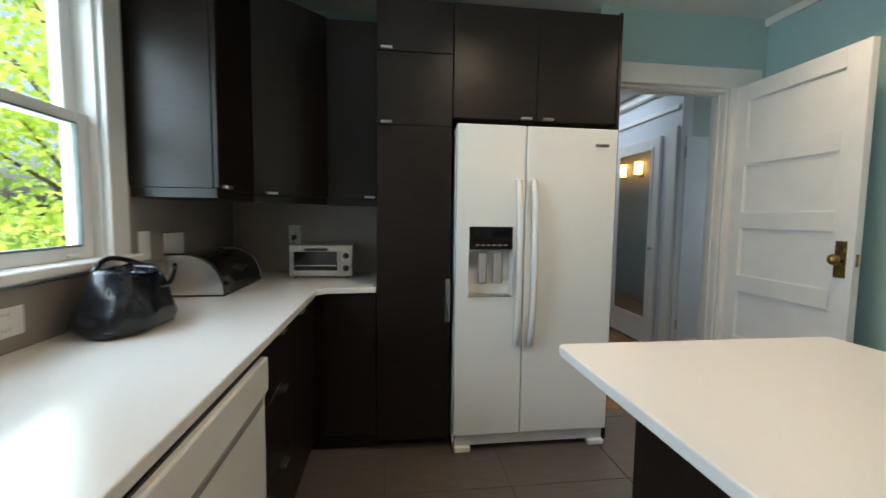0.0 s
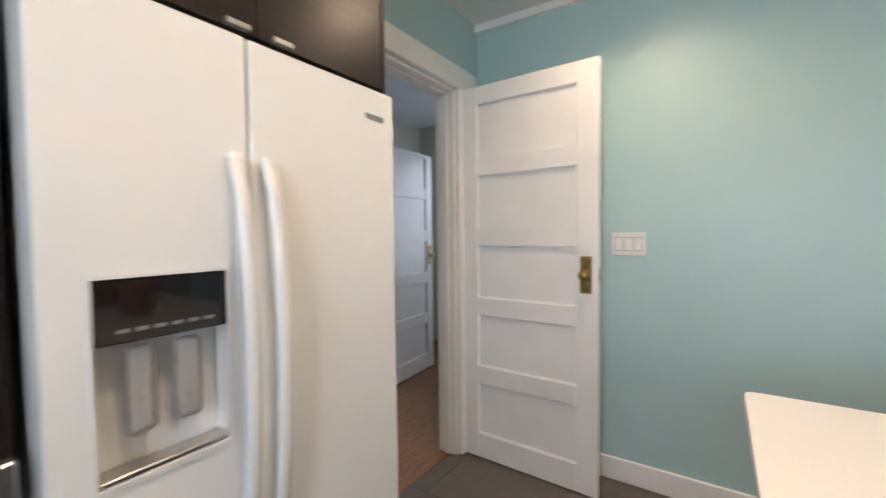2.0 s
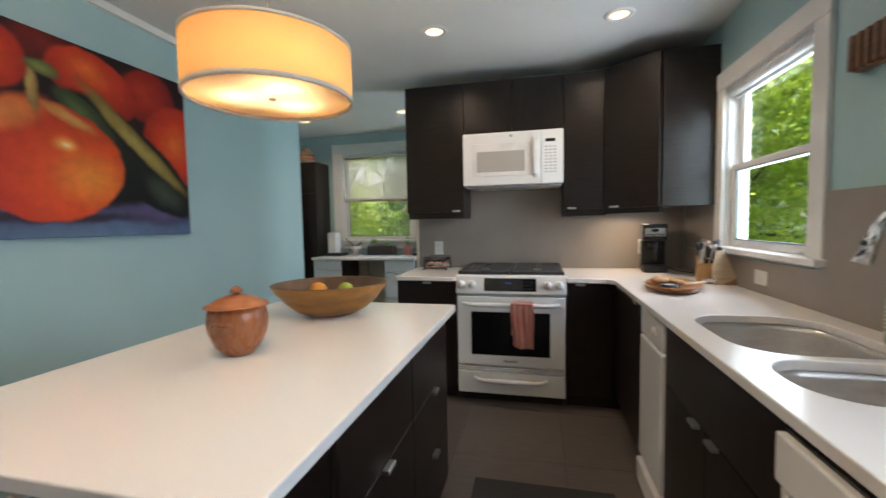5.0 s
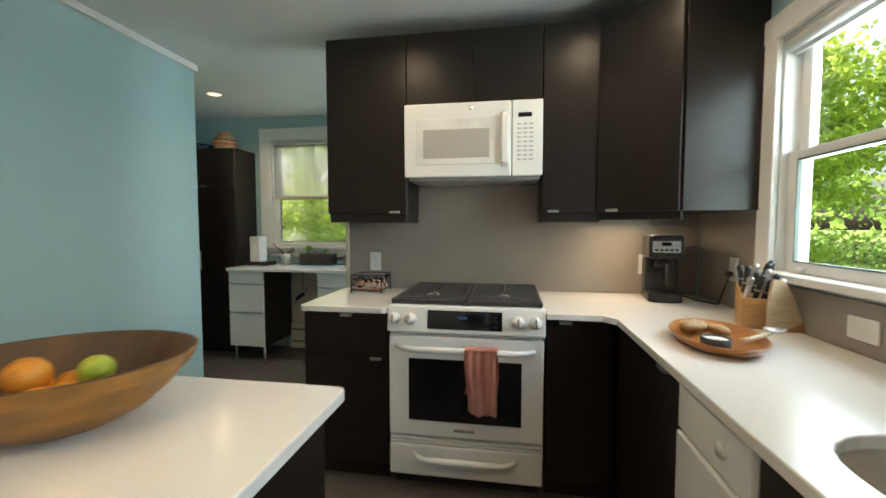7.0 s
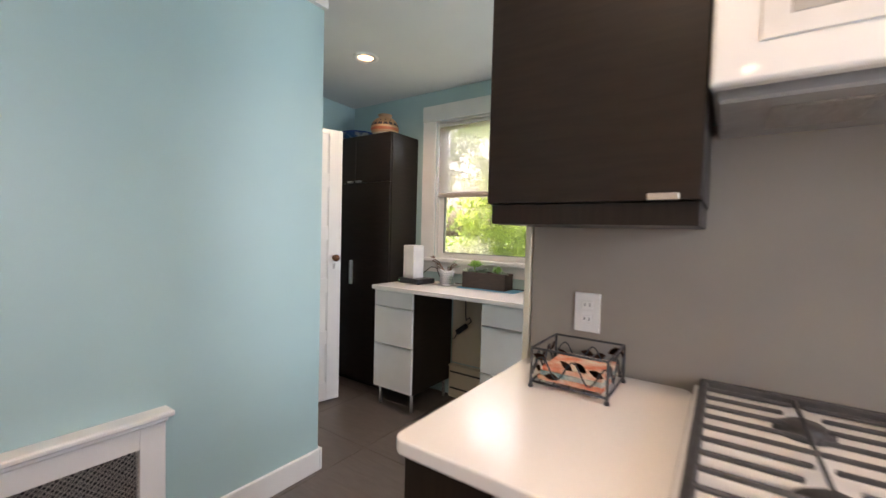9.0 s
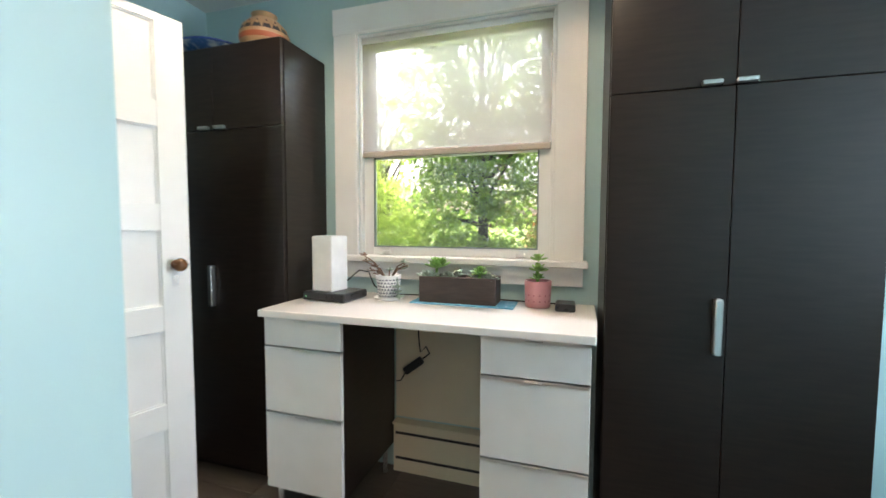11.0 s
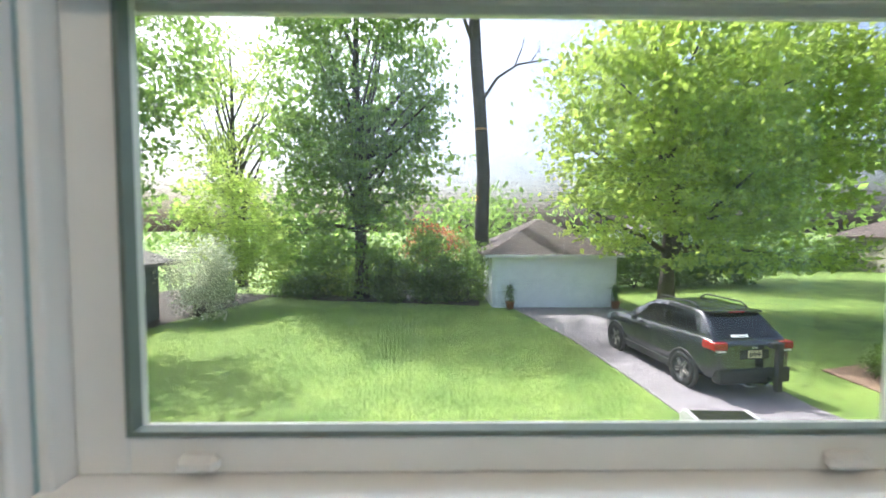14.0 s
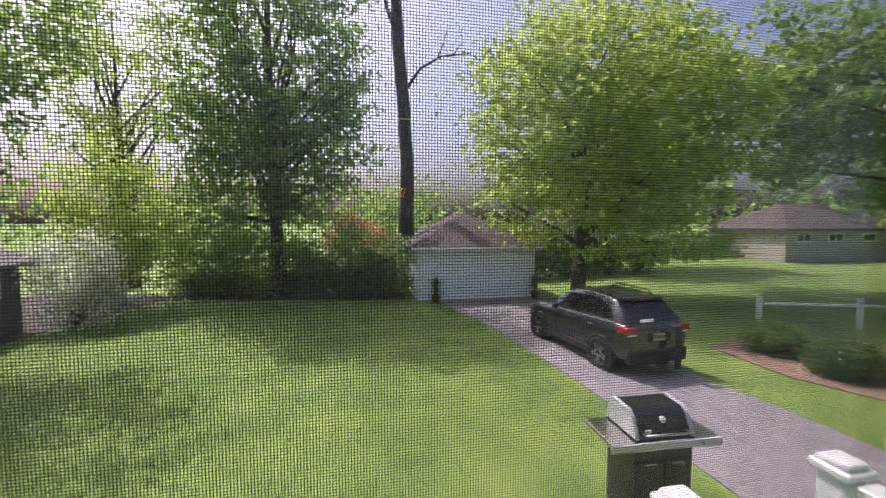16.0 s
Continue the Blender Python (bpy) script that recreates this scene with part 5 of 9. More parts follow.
wall_plate(on_wall("+y", 0.965, S + 0.0145, 1.08), 0.075, 0.118, "outlet", "white double outlet on the grey backsplash by the stove")
wall_plate(on_wall("+y", -0.71, S + 0.0145, 1.085), 0.075, 0.118, "outlet", "white double outlet behind the coffee maker")
wall_plate(on_wall("+x", W + 0.0145, -1.55, 1.10), 0.075, 0.118, "outlet", "white double outlet near the knife block")
wall_plate(on_wall("+x", W + 0.0145, -0.80, 0.99), 0.118, 0.075, "blank", "white plate low on the backsplash under the window")
wall_plate(on_wall("+x", W + 0.0145, 1.17, 0.99), 0.118, 0.078, "outlet", "white outlet low on the backsplash under the window")
wall_plate(on_wall("+x", W + 0.0145, 1.79, 1.15), 0.075, 0.118, "blank", "single white switch plate on the grey backsplash")
wall_plate(on_wall("+x", W + 0.0145, 2.02, 1.135), 0.165, 0.118, "blank", "wide white blank plate on the grey backsplash")
wall_plate(on_wall("-y", -0.63, N - 0.0145, 1.16), 0.075, 0.118, "outlet", "white outlet with a black plug over the toaster")
wall_plate(on_wall("-x", E - 0.0005, 1.565, 1.243), 0.158, 0.118, "switch", "white triple switch plate on the aqua wall")


# ---- things on the sink-wall worktop ----
def handbag():
    c = thing("handbag", (-0.86, 1.43, CT), "slouchy black woven patent-leather handbag on the worktop", "handbag")
    leather = pmat("black_woven_patent", (0.007, 0.008, 0.011), (0.014, 0.016, 0.021), 25, 0.17, 0.05, 0.0)
    nt = leather.node_tree
    br = nt.nodes.new("ShaderNodeTexChecker")
    br.inputs["Scale"].default_value = 75
    tc = [n for n in nt.nodes if n.type == "TEX_COORD"][0]
    nt.links.new(tc.outputs["Object"], br.inputs["Vector"])
    bp = nt.nodes.new("ShaderNodeBump")
    bp.inputs["Strength"].default_value, bp.inputs["Distance"].default_value = 1.0, 0.006
    nt.links.new(br.outputs["Fac"], bp.inputs["Height"])
    nt.links.new(bp.outputs[0], nt.nodes["Principled BSDF"].inputs["Normal"])
    rng = random.Random(4)
    bm = bmesh.new()
    prof = [(0.80, 0.0), (0.97, 0.012), (1.06, 0.04), (1.0, 0.09), (0.90, 0.14), (0.80, 0.19), (0.70, 0.235), (0.66, 0.25), (0.63, 0.235), (0.60, 0.15)]
    n = 40
    rings = []
    for s, z in prof:
        ring = []
        for k in range(n):
            a = 2 * math.pi * k / n
            wob = 1 + 0.04 * math.sin(3 * a + z * 30) + 0.03 * math.sin(7 * a - z * 22)
            x, y = 0.115 * s * wob * math.copysign(abs(math.cos(a)) ** 0.7, math.cos(a)), 0.172 * s * wob * math.copysign(abs(math.sin(a)) ** 0.8, math.sin(a))
            dip = -0.022 * (1 - (y / 0.12) ** 2) if z > 0.2 and abs(y) < 0.12 else 0.0
            ring.append(bm.verts.new((-0.860 + x - 0.14 * y, 1.435 + y, CT + z * 0.80 + dip)))
        rings.append(ring)
    for a, b in zip(rings, rings[1:]):
        for k in range(n):
            bm.faces.new((a[k], a[(k + 1) % n], b[(k + 1) % n], b[k])).smooth = True
    bm.faces.new(rings[0][::-1])
    bm.faces.new(rings[-1])
    bmesh.ops.recalc_face_normals(bm, faces=bm.faces)
    part("body", bm, leather, c)
    for sx in (-1, 1):
        bm = bmesh.new()
        pts = []
        for k in range(15):
            u = k / 14
            pts.append((-0.855 + sx * 0.055 + sx * 0.03 * math.sin(math.pi * u), 1.36 + 0.25 * u, CT + 0.184 + (0.035 if sx < 0 else -0.055) * math.sin(math.pi * u)))
        tube(bm, pts, 0.009, 8)
        part("handle", bm, leather, c, "soft braided black handle")
    for y in (1.36, 1.57):
        part("ring", lathe(bmesh.new(), [(0.016, -0.002), (0.019, 0.0), (0.016, 0.002), (0.013, 0.0), (0.016, -0.002)], 20, Matrix.Translation((-0.785, y, CT + 0.165)) @ Matrix.Rotation(radians(90), 4, "Y")), CHROME, c)


handbag()


def bread_box():
    c = thing("bread_box", (-0.90, 2.24, CT), "roll-top bread box with polished steel ends and lid", "bread box")
    y0, y1 = 1.93, 2.46
    x0, x1, h = -1.0, -0.755, 0.190
    prof = [(x0, 0.008)] + [(x0, h)] + [(x0 + 0.06 + (x1 - x0 - 0.06) * math.sin(math.pi / 2 * k / 12), h * math.cos(math.pi / 2 * k / 12) * (1 - 0.0) + 0.02 * (k / 12)) for k in range(13)] + [(x1, 0.008)]

    def extrude(pr, a, b):
        bm = bmesh.new()
        prism(bm, [(x, z) for x, z in pr], a, b)
        bmesh.ops.transform(bm, matrix=Matrix(((1, 0, 0, 0), (0, 0, 1, 0), (0, 1, 0, CT), (0, 0, 0, 1))), verts=bm.verts)
        bmesh.ops.recalc_face_normals(bm, faces=bm.faces)
        return bm
    ENDS = pmat("polished_steel_end", (0.84, 0.84, 0.84), None, 12, 0.24, 0.05, metal=0.8)
    part("end_panel", extrude(prof, y0, y0 + 0.008), ENDS, c, "polished steel end panel")
    part("end_panel", extrude(prof, y1 - 0.008, y1), ENDS, c)
    bm = extrude([(x0 + 0.004 + (x - x0) * 0.975, z * 0.97) for x, z in prof], y0 + 0.008, y1 - 0.008)
    part("roll_lid", bm, pmat("dark_mirror_steel", (0.20, 0.20, 0.21), None, 10, 0.08, 0.03, metal=1.0), c, "dark polished roll-top lid")
    for y in (y0 - 0.001, y1 - 0.005):
        bm = bmesh.new()
        tube(bm, [(x + 0.001, y + 0.003, CT + z + 0.001) for x, z in prof[1:]], 0.005, 8)
        part("edge_trim", bm, BLACK, c)
    bm = bmesh.new()
    tube(bm, [(x0 + 0.15, y0 + 0.16, CT + 0.180), (x0 + 0.15, y0 + 0.17, CT + 0.192), (x0 + 0.15, y1 - 0.17, CT + 0.192), (x0 + 0.15, y1 - 0.16, CT + 0.180)], 0.006, 8)
    part("handle", bm, BLACK, c)
    part("base", B((x0, y0, CT), (x1 + 0.004, y1, CT + 0.009), 0.002), BLACK, c)


bread_box()


def toaster_oven():
    x0, x1, f, h = -0.600, -0.235, 2.47, 0.20
    c = thing("toaster_oven", ((x0 + x1) / 2, 2.58, CT), "small brushed-steel toaster oven in the corner", "toaster oven")
    z = CT + 0.012
    part("body", B((x0, f + 0.01, z), (x1, 2.71, CT + h), 0.008, 2), STEEL, c)
    part("front", B((x0, f, z), (x1, f + 0.01, CT + h - 0.002), 0.003), STEEL, c)
    d = part("door", B((x0 + 0.015, f - 0.006, z + 0.018), (x1 - 0.075, f, CT + h - 0.018), 0.003), STEEL, c)
    part("door_glass", B((x0 + 0.028, f - 0.008, z + 0.035), (x1 - 0.088, f - 0.005, CT + h - 0.04), 0.001), GLOSSBLACK, d, "dark oven door glass")
    part("rack", B((x0 + 0.035, f - 0.009, z + 0.062), (x1 - 0.095, f - 0.0075, z + 0.068)), STEEL, d)
    part("door_handle", B((x0 + 0.09, f - 0.024, CT + h - 0.036), (x1 - 0.14, f - 0.006, CT + h - 0.022), 0.004), BLACK, d)
    for zz in (0.06, 0.135):
        part("knob", lathe(bmesh.new(), [(0, 0.018), (0.015, 0.018), (0.019, 0.0), (0, 0)], 20, Matrix.Translation((x1 - 0.038, f, CT + zz)) @ Matrix.Rotation(radians(90), 4, "X")), BLACK, c)
    for x in (x0 + 0.02, x1 - 0.04):
        part("foot", B((x, f + 0.02, CT), (x + 0.02, 2.70, CT + 0.013), 0.002), BLACK, c)
    o = bmesh.new()
    tube(o, [(-0.63, N - 0.025, 1.14), (-0.635, N - 0.05, 1.13), (-0.63, N - 0.045, 1.06), (-0.56, 2.705, 1.0)], 0.004, 8)
    part("cord", o, BLACK, c)
    part("plug", B((-0.645, N - 0.05, 1.125), (-0.615, N - 0.0245, 1.155), 0.004), BLACK, c)


toaster_oven()


def wood(name, a, b, s=12.0, r=0.4):
    return pmat(name, a, b, s, r, 0.08, 0.08, 60, stretch=(1, 1, 5), detail=7.0)


CLAY = pmat("terracotta_glaze", (0.36, 0.125, 0.045), (0.22, 0.075, 0.03), 14, 0.28, 0.1, 0.08, 60, stretch=(1, 1, 0.25))
BOWLWOOD = pmat("old_turned_wood", (0.36, 0.165, 0.026), (0.23, 0.105, 0.022), 5, 0.42, 0.1, 0.1, 50, stretch=(1, 3, 6), detail=8)
# bowl's inside, darker than its outside
BOWLIN = pmat("dark_bowl_interior", (0.115, 0.062, 0.030), (0.075, 0.042, 0.022), 6, 0.5, 0.1, 0.1, 50, stretch=(3, 1, 1), detail=8)


def lidded_jar():
    x, y = 1.003, 0.523
    m = Matrix.Translation((x, y, CT)) @ Matrix.Diagonal((0.88, 0.88, 0.95, 1))
    c = thing("lidded_jar", (x, y, CT), "striped terracotta jar with a lid on the island", "jar")
    b = part("pot", lathe(bmesh.new(), [(0, 0), (0.045, 0), (0.050, 0.004), (0.078, 0.035), (0.094, 0.075), (0.099, 0.11), (0.094, 0.14), (0.085, 0.158), (0.080, 0.158), (0.088, 0.11), (0.05, 0.02), (0, 0.015)], 48, m), CLAY, c)
    for a in (100, 280):
        mm = m @ Matrix.Rotation(radians(a), 4, "Z") @ Matrix.Translation((0.098, 0, 0.108))
        bm = bmesh.new()
        tube(bm, [mm @ Vector((0.016 * math.sin(math.pi * k / 8) - 0.004, -0.03 + 0.06 * k / 8, 0.008 * math.sin(math.pi * k / 8))) for k in range(9)], 0.0065, 10)
        part("lug_handle", bm, CLAY, b)
    l = part("lid", lathe(bmesh.new(), [(0, 0.192), (0.02, 0.191), (0.05, 0.183), (0.075, 0.172), (0.083, 0.165), (0.102, 0.160), (0.104, 0.156), (0.09, 0.155), (0, 0.155)], 48, m), pmat("pale_terracotta", (0.44, 0.16, 0.06), (0.34, 0.115, 0.045), 10, 0.35, 0.1, 0.1, 60, stretch=(0.3, 0.3, 12)), c, "lighter ridged clay lid")
    part("lid_knob", lathe(bmesh.new(), [(0, 0.219), (0.008, 0.216), (0.021, 0.203), (0.020, 0.199), (0.010, 0.196), (0.010, 0.188), (0, 0.188)], 20, m), CLAY, l)


lidded_jar()
CITRUS = pmat("orange_peel", (0.72, 0.30, 0.03), (0.62, 0.24, 0.03), 20, 0.4, 0.05, 0.4, 160)
LIME = pmat("lime_peel", (0.34, 0.42, 0.04), (0.25, 0.34, 0.03), 15, 0.4, 0.05, 0.3, 140)


def fruit_bowl():
    x, y = 0.985, -0.022
    m = Matrix.Translation((x, y, CT)) @ Matrix.Rotation(radians(28), 4, "Z") @ Matrix.Diagonal((0.98, 0.84, 0.86, 1))
    c = thing("wooden_bowl", (x, y, CT), "large old turned wooden bowl on the island", "bowl")
    bm = lathe(bmesh.new(), [(0, 0), (0.085, 0), (0.10, 0.004), (0.155, 0.035), (0.20, 0.08), (0.222, 0.115), (0.230, 0.119), (0.234, 0.128), (0.238, 0.132), (0.248, 0.152), (0.252, 0.160)], 64, m)
    part("outside", bm, BOWLWOOD, c)
    part("inside", lathe(bmesh.new(), [(0.252, 0.160), (0.246, 0.163), (0.238, 0.158), (0.19, 0.09), (0.14, 0.045), (0.08, 0.022), (0, 0.018)], 64, m), BOWLIN, c, "dark wooden bowl interior")
    for dx, dy, r, mt, nm, lab in ((0.05, 0.02, 0.040, CITRUS, "orange", "ripe orange lying in the wooden bowl"), (-0.055, -0.03, 0.032, LIME, "lime", "yellow-green lime lying in the wooden bowl")):
        z = CT + 0.028 + r + (0.035 if nm == "orange" else 0.045)
        bm = bmesh.new()
        bmesh.ops.create_uvsphere(bm, u_segments=28, v_segments=18, radius=r, matrix=Matrix.Translation((x + dx, y + dy, z)) @ Matrix.Diagonal((1, 1, 0.94, 1)))
        for v in bm.verts:
            d = (v.co - Vector((x + dx, y + dy, z)))
            if abs(d.x) + abs(d.y) < r * 0.2 and d.z > 0:
                v.co.z -= 0.003
        for f in bm.faces:
            f.smooth = True
        solid(nm, bm, mt, lab, "fruit")
    for dx, dy in ((0.03, -0.05), (0.0, 0.04), (-0.02, 0.0), (0.075, -0.01), (-0.06, 0.03)):
        bm = bmesh.new()
        bmesh.ops.create_uvsphere(bm, u_segments=20, v_segments=14, radius=0.036, matrix=Matrix.Translation((x + dx, y + dy, CT + 0.058)) @ Matrix.Diagonal((1, 1, 0.92, 1)))
        for f in bm.faces:
            f.smooth = True
        solid("orange", bm, CITRUS, "ripe orange lying deep in the wooden bowl", "fruit")


fruit_bowl()


def coffee_maker():
    x, y = -0.735, -1.735
    m = Matrix.Translation((x, y, CT)) @ Matrix.Rotation(radians(-8), 4, "Z") @ Matrix.Diagonal((0.78, 0.85, 1, 1))
    c = thing("coffee_maker", (x, y, CT), "black drip coffee maker with a glass carafe", "coffee maker")

    def bx(n, lo, hi, mt, bev, par=c, lab=""):
        return part(n, box(bmesh.new(), lo, hi, bev, 2, m), mt, par, lab)
    bx("base", (-0.105, -0.13, 0.0), (0.105, 0.13, 0.05), BLACK, 0.012)
    bx("tower", (-0.105, -0.13, 0.05), (0.105, -0.02, 0.23), BLACK, 0.01)
    h = bx("brew_head", (-0.105, -0.13, 0.23), (0.105, 0.125, 0.355), BLACK, 0.014)
    p = bx("control_panel", (-0.085, 0.122, 0.265), (0.085, 0.130, 0.325), STEEL, 0.004, h, "silver control panel with a small display")
    bx("display", (-0.03, 0.129, 0.30), (0.03, 0.132, 0.318), GLOSSBLACK, 0.002, p)
    for k in range(5):
        bx("button", (-0.07 + 0.03 * k, 0.129, 0.272), (-0.05 + 0.03 * k, 0.132, 0.284), BLACK, 0.002, p)
    cm = m @ Matrix.Translation((0, 0.05, 0.05))
    k = part("carafe", lathe(bmesh.new(), [(0, 0.002), (0.055, 0.002), (0.070, 0.02), (0.074, 0.06), (0.066, 0.11), (0.052, 0.135), (0.050, 0.15), (0.047, 0.15), (0.049, 0.135), (0.063, 0.11), (0.071, 0.06), (0.067, 0.022), (0, 0.006)], 36, cm), GLASS, c, "clear glass carafe")
    part("carafe_collar", lathe(bmesh.new(), [(0.053, 0.135), (0.056, 0.14), (0.054, 0.165), (0.03, 0.175), (0, 0.176)], 30, cm), BLACK, k)
    bm = bmesh.new()
    tube(bm, [cm @ Vector(v) for v in ((0.0, 0.052, 0.150), (0.0, 0.10, 0.150), (0.0, 0.108, 0.12), (0.0, 0.10, 0.06), (0, 0.078, 0.05))], 0.010, 8)
    part("carafe_handle", bm, BLACK, k)
    bm = bmesh.new()
    tube(bm, [m @ Vector((-0.10, -0.1, 0.03)), (-0.90, -1.72, CT + 0.006), (-0.96, -1.60, CT + 0.006), (-0.985, -1.56, 1.06), (-0.985, -1.55, 1.085)], 0.004, 8)
    part("cord", bm, BLACK, c)
    part("plug", B((W + 0.024, -1.565, 1.065), (W + 0.05, -1.54, 1.09), 0.004), BLACK, c)


coffee_maker()


def knife_block():
    x, y = -0.888, -1.145
    m = Matrix.Translation((x, y, CT)) @ Matrix.Rotation(radians(166), 4, "Z")
    c = thing("knife_block", (x, y, CT), "full upright pale wooden knife block with steel and black-handled knives", "knife block")
    beech = wood("pale_beech", (0.50, 0.27, 0.10), (0.40, 0.20, 0.07))
    bm = bmesh.new()
    prism(bm, [(-0.050, 0.0), (0.052, 0.0), (0.056, 0.115), (-0.060, 0.165)], -0.060, 0.060, 0.004)
    bmesh.ops.transform(bm, matrix=m @ Matrix(((0, 0, 1, 0), (-1, 0, 0, 0), (0, 1, 0, 0), (0, 0, 0, 1))), verts=bm.verts)
    bmesh.ops.recalc_face_normals(bm, faces=bm.faces)
    part("block", bm, beech, c)
    part("top_lip", box(bmesh.new(), (-0.064, -0.062, 0.098), (0.064, -0.054, 0.122), 0.002, 1, m), beech, c)
    rng = random.Random(3)
    for r in range(3):
        for k in range(4):
            u, v = -0.044 + 0.029 * k, -0.038 + 0.038 * r
            base = Vector((u, v, 0.125 + 0.018 * r))
            L = rng.uniform(0.075, 0.115)
            d = Vector((rng.uniform(-0.16, 0.30), -0.30 + rng.uniform(-0.1, 0.1), 1.0)).normalized()
            bm = bmesh.new()
            tube(bm, [m @ (base - d * 0.03), m @ base, m @ (base + d * L * 0.5), m @ (base + d * L * 0.92), m @ (base + d * L)], [0.008, 0.011, 0.0095, 0.0125, 0.006], 10)
            h = part("knife_handle", bm, STEEL if (r + k) % 3 == 0 else BLACK, c)
            if (r + k) % 3:
                bm = bmesh.new()
                tube(bm, [m @ (base + d * L * 0.30), m @ (base + d * L * 0.36)], 0.0112, 10)
                part("bolster_ring", bm, STEEL, h)


knife_block()


def cutting_board():
    c = thing("cutting_board", (-0.955, -1.06, CT), "small pale wooden cutting board propped beside the knife block", "cutting board")
    m = Matrix(((1, 0, 0, 0), (0, 0, 1, -1.072), (0, 1, 0, CT + 0.001), (0, 0, 0, 1)))
    for nm, pts, a, b in (("board", [(-1.0, 0.04), (-0.965, 0.135), (-0.935, 0.195), (-0.895, 0.200), (-0.880, 0.10), (-0.884, 0.0), (-0.93, 0.0)], 0.0, 0.015),
                          ("worn_end", [(-1.012, 0.0), (-0.9305, 0.0), (-1.0005, 0.0395)], 0.001, 0.014)):
        bm = bmesh.new()
        prism(bm, pts, a, b)
        bmesh.ops.transform(bm, matrix=m, verts=bm.verts)
        bmesh.ops.recalc_face_normals(bm, faces=bm.faces)
        part(nm, bm, wood("pale_maple", (0.60, 0.47, 0.32), (0.52, 0.38, 0.24)) if nm == "board" else wood("brown_stained_maple", (0.40, 0.20, 0.08), (0.30, 0.14, 0.05)), c)


cutting_board()
TRAYWOOD = wood("orange_brown_tray_wood", (0.40, 0.17, 0.055), (0.29, 0.11, 0.035), 8, 0.3)


def tray():
    x, y = -0.615, -0.87
    m = Matrix.Translation((x, y, CT)) @ Matrix.Rotation(radians(80), 4, "Z") @ Matrix.Diagonal((1.48, 0.92, 1, 1))
    c = thing("wooden_tray", (x, y, CT), "oval orange-brown wooden tray holding kitchen bits", "tray")
    part("dish", lathe(bmesh.new(), [(0, 0), (0.11, 0), (0.135, 0.012), (0.150, 0.032), (0.152, 0.037), (0.146, 0.038), (0.13, 0.018), (0.10, 0.009), (0, 0.008)], 56, m), TRAYWOOD, c)
    mm = Matrix.Translation((-0.57, -0.772, CT + 0.008))
    pot = thing("salt_pot", (-0.57, -0.772, CT + 0.008), "small dark round pot of white salt on the tray", "salt pot")
    part("pot", lathe(bmesh.new(), [(0, 0), (0.038, 0), (0.042, 0.006), (0.043, 0.036), (0.038, 0.037), (0.036, 0.030), (0, 0.030)], 32, mm), IRON, pot)
    part("salt", lathe(bmesh.new(), [(0, 0.0325), (0.02, 0.0325), (0.036, 0.0308)], 24, mm), pmat("white_salt", (0.8, 0.8, 0.78), None, 60, 0.8, 0.1, 0.3, 200), pot)
    rng = random.Random(8)
    for k, (dx, dy) in enumerate(((0.02, -0.11), (0.035, -0.045), (-0.035, -0.075))):
        bm = bmesh.new()
        p0 = Vector((x + dx + 0.02, y + dy, CT + 0.035 + 0.012 * (k == 1)))
        d = Vector((rng.uniform(0.4, 1), rng.uniform(-0.6, 0.6), 0.05)).normalized()
        tube(bm, [p0 - d * 0.06, p0 - d * 0.035, p0, p0 + d * 0.03, p0 + d * 0.055], [0.010, 0.021, 0.017, 0.023, 0.008], 12)
        for v in bm.verts:
            v.co += noise.noise_vector(v.co * 40) * 0.006
        solid("ginger_root", bm, pmat("ginger_skin", (0.45, 0.28, 0.13), (0.36, 0.21, 0.09), 40, 0.6, 0.1, 0.3, 90) if k == 0 else bpy.data.materials["ginger_skin"], "knobbly piece of ginger root on the tray", "ginger root")
    sp = thing("serving_spoon", (-0.68, -0.78, CT + 0.04), "pale wooden spoon resting across the tray", "spoon")
    bm = bmesh.new()
    tube(bm, [(-0.625, -0.725, CT + 0.046), (-0.69, -0.775, CT + 0.048), (-0.76, -0.83, CT + 0.050)], [0.010, 0.008, 0.007], 10)
    part("handle", bm, bpy.data.materials["pale_maple"], sp)
    part("spoon_bowl", lathe(bmesh.new(), [(0, -0.010), (0.022, -0.006), (0.034, 0.004), (0.032, 0.005), (0.02, -0.003), (0, -0.007)], 24, Matrix.Translation((-0.785, -0.85, CT + 0.056)) @ Matrix.Rotation(radians(40), 4, "Z") @ Matrix.Diagonal((1.3, 0.9, 1, 1))), STEEL, sp)


tray()


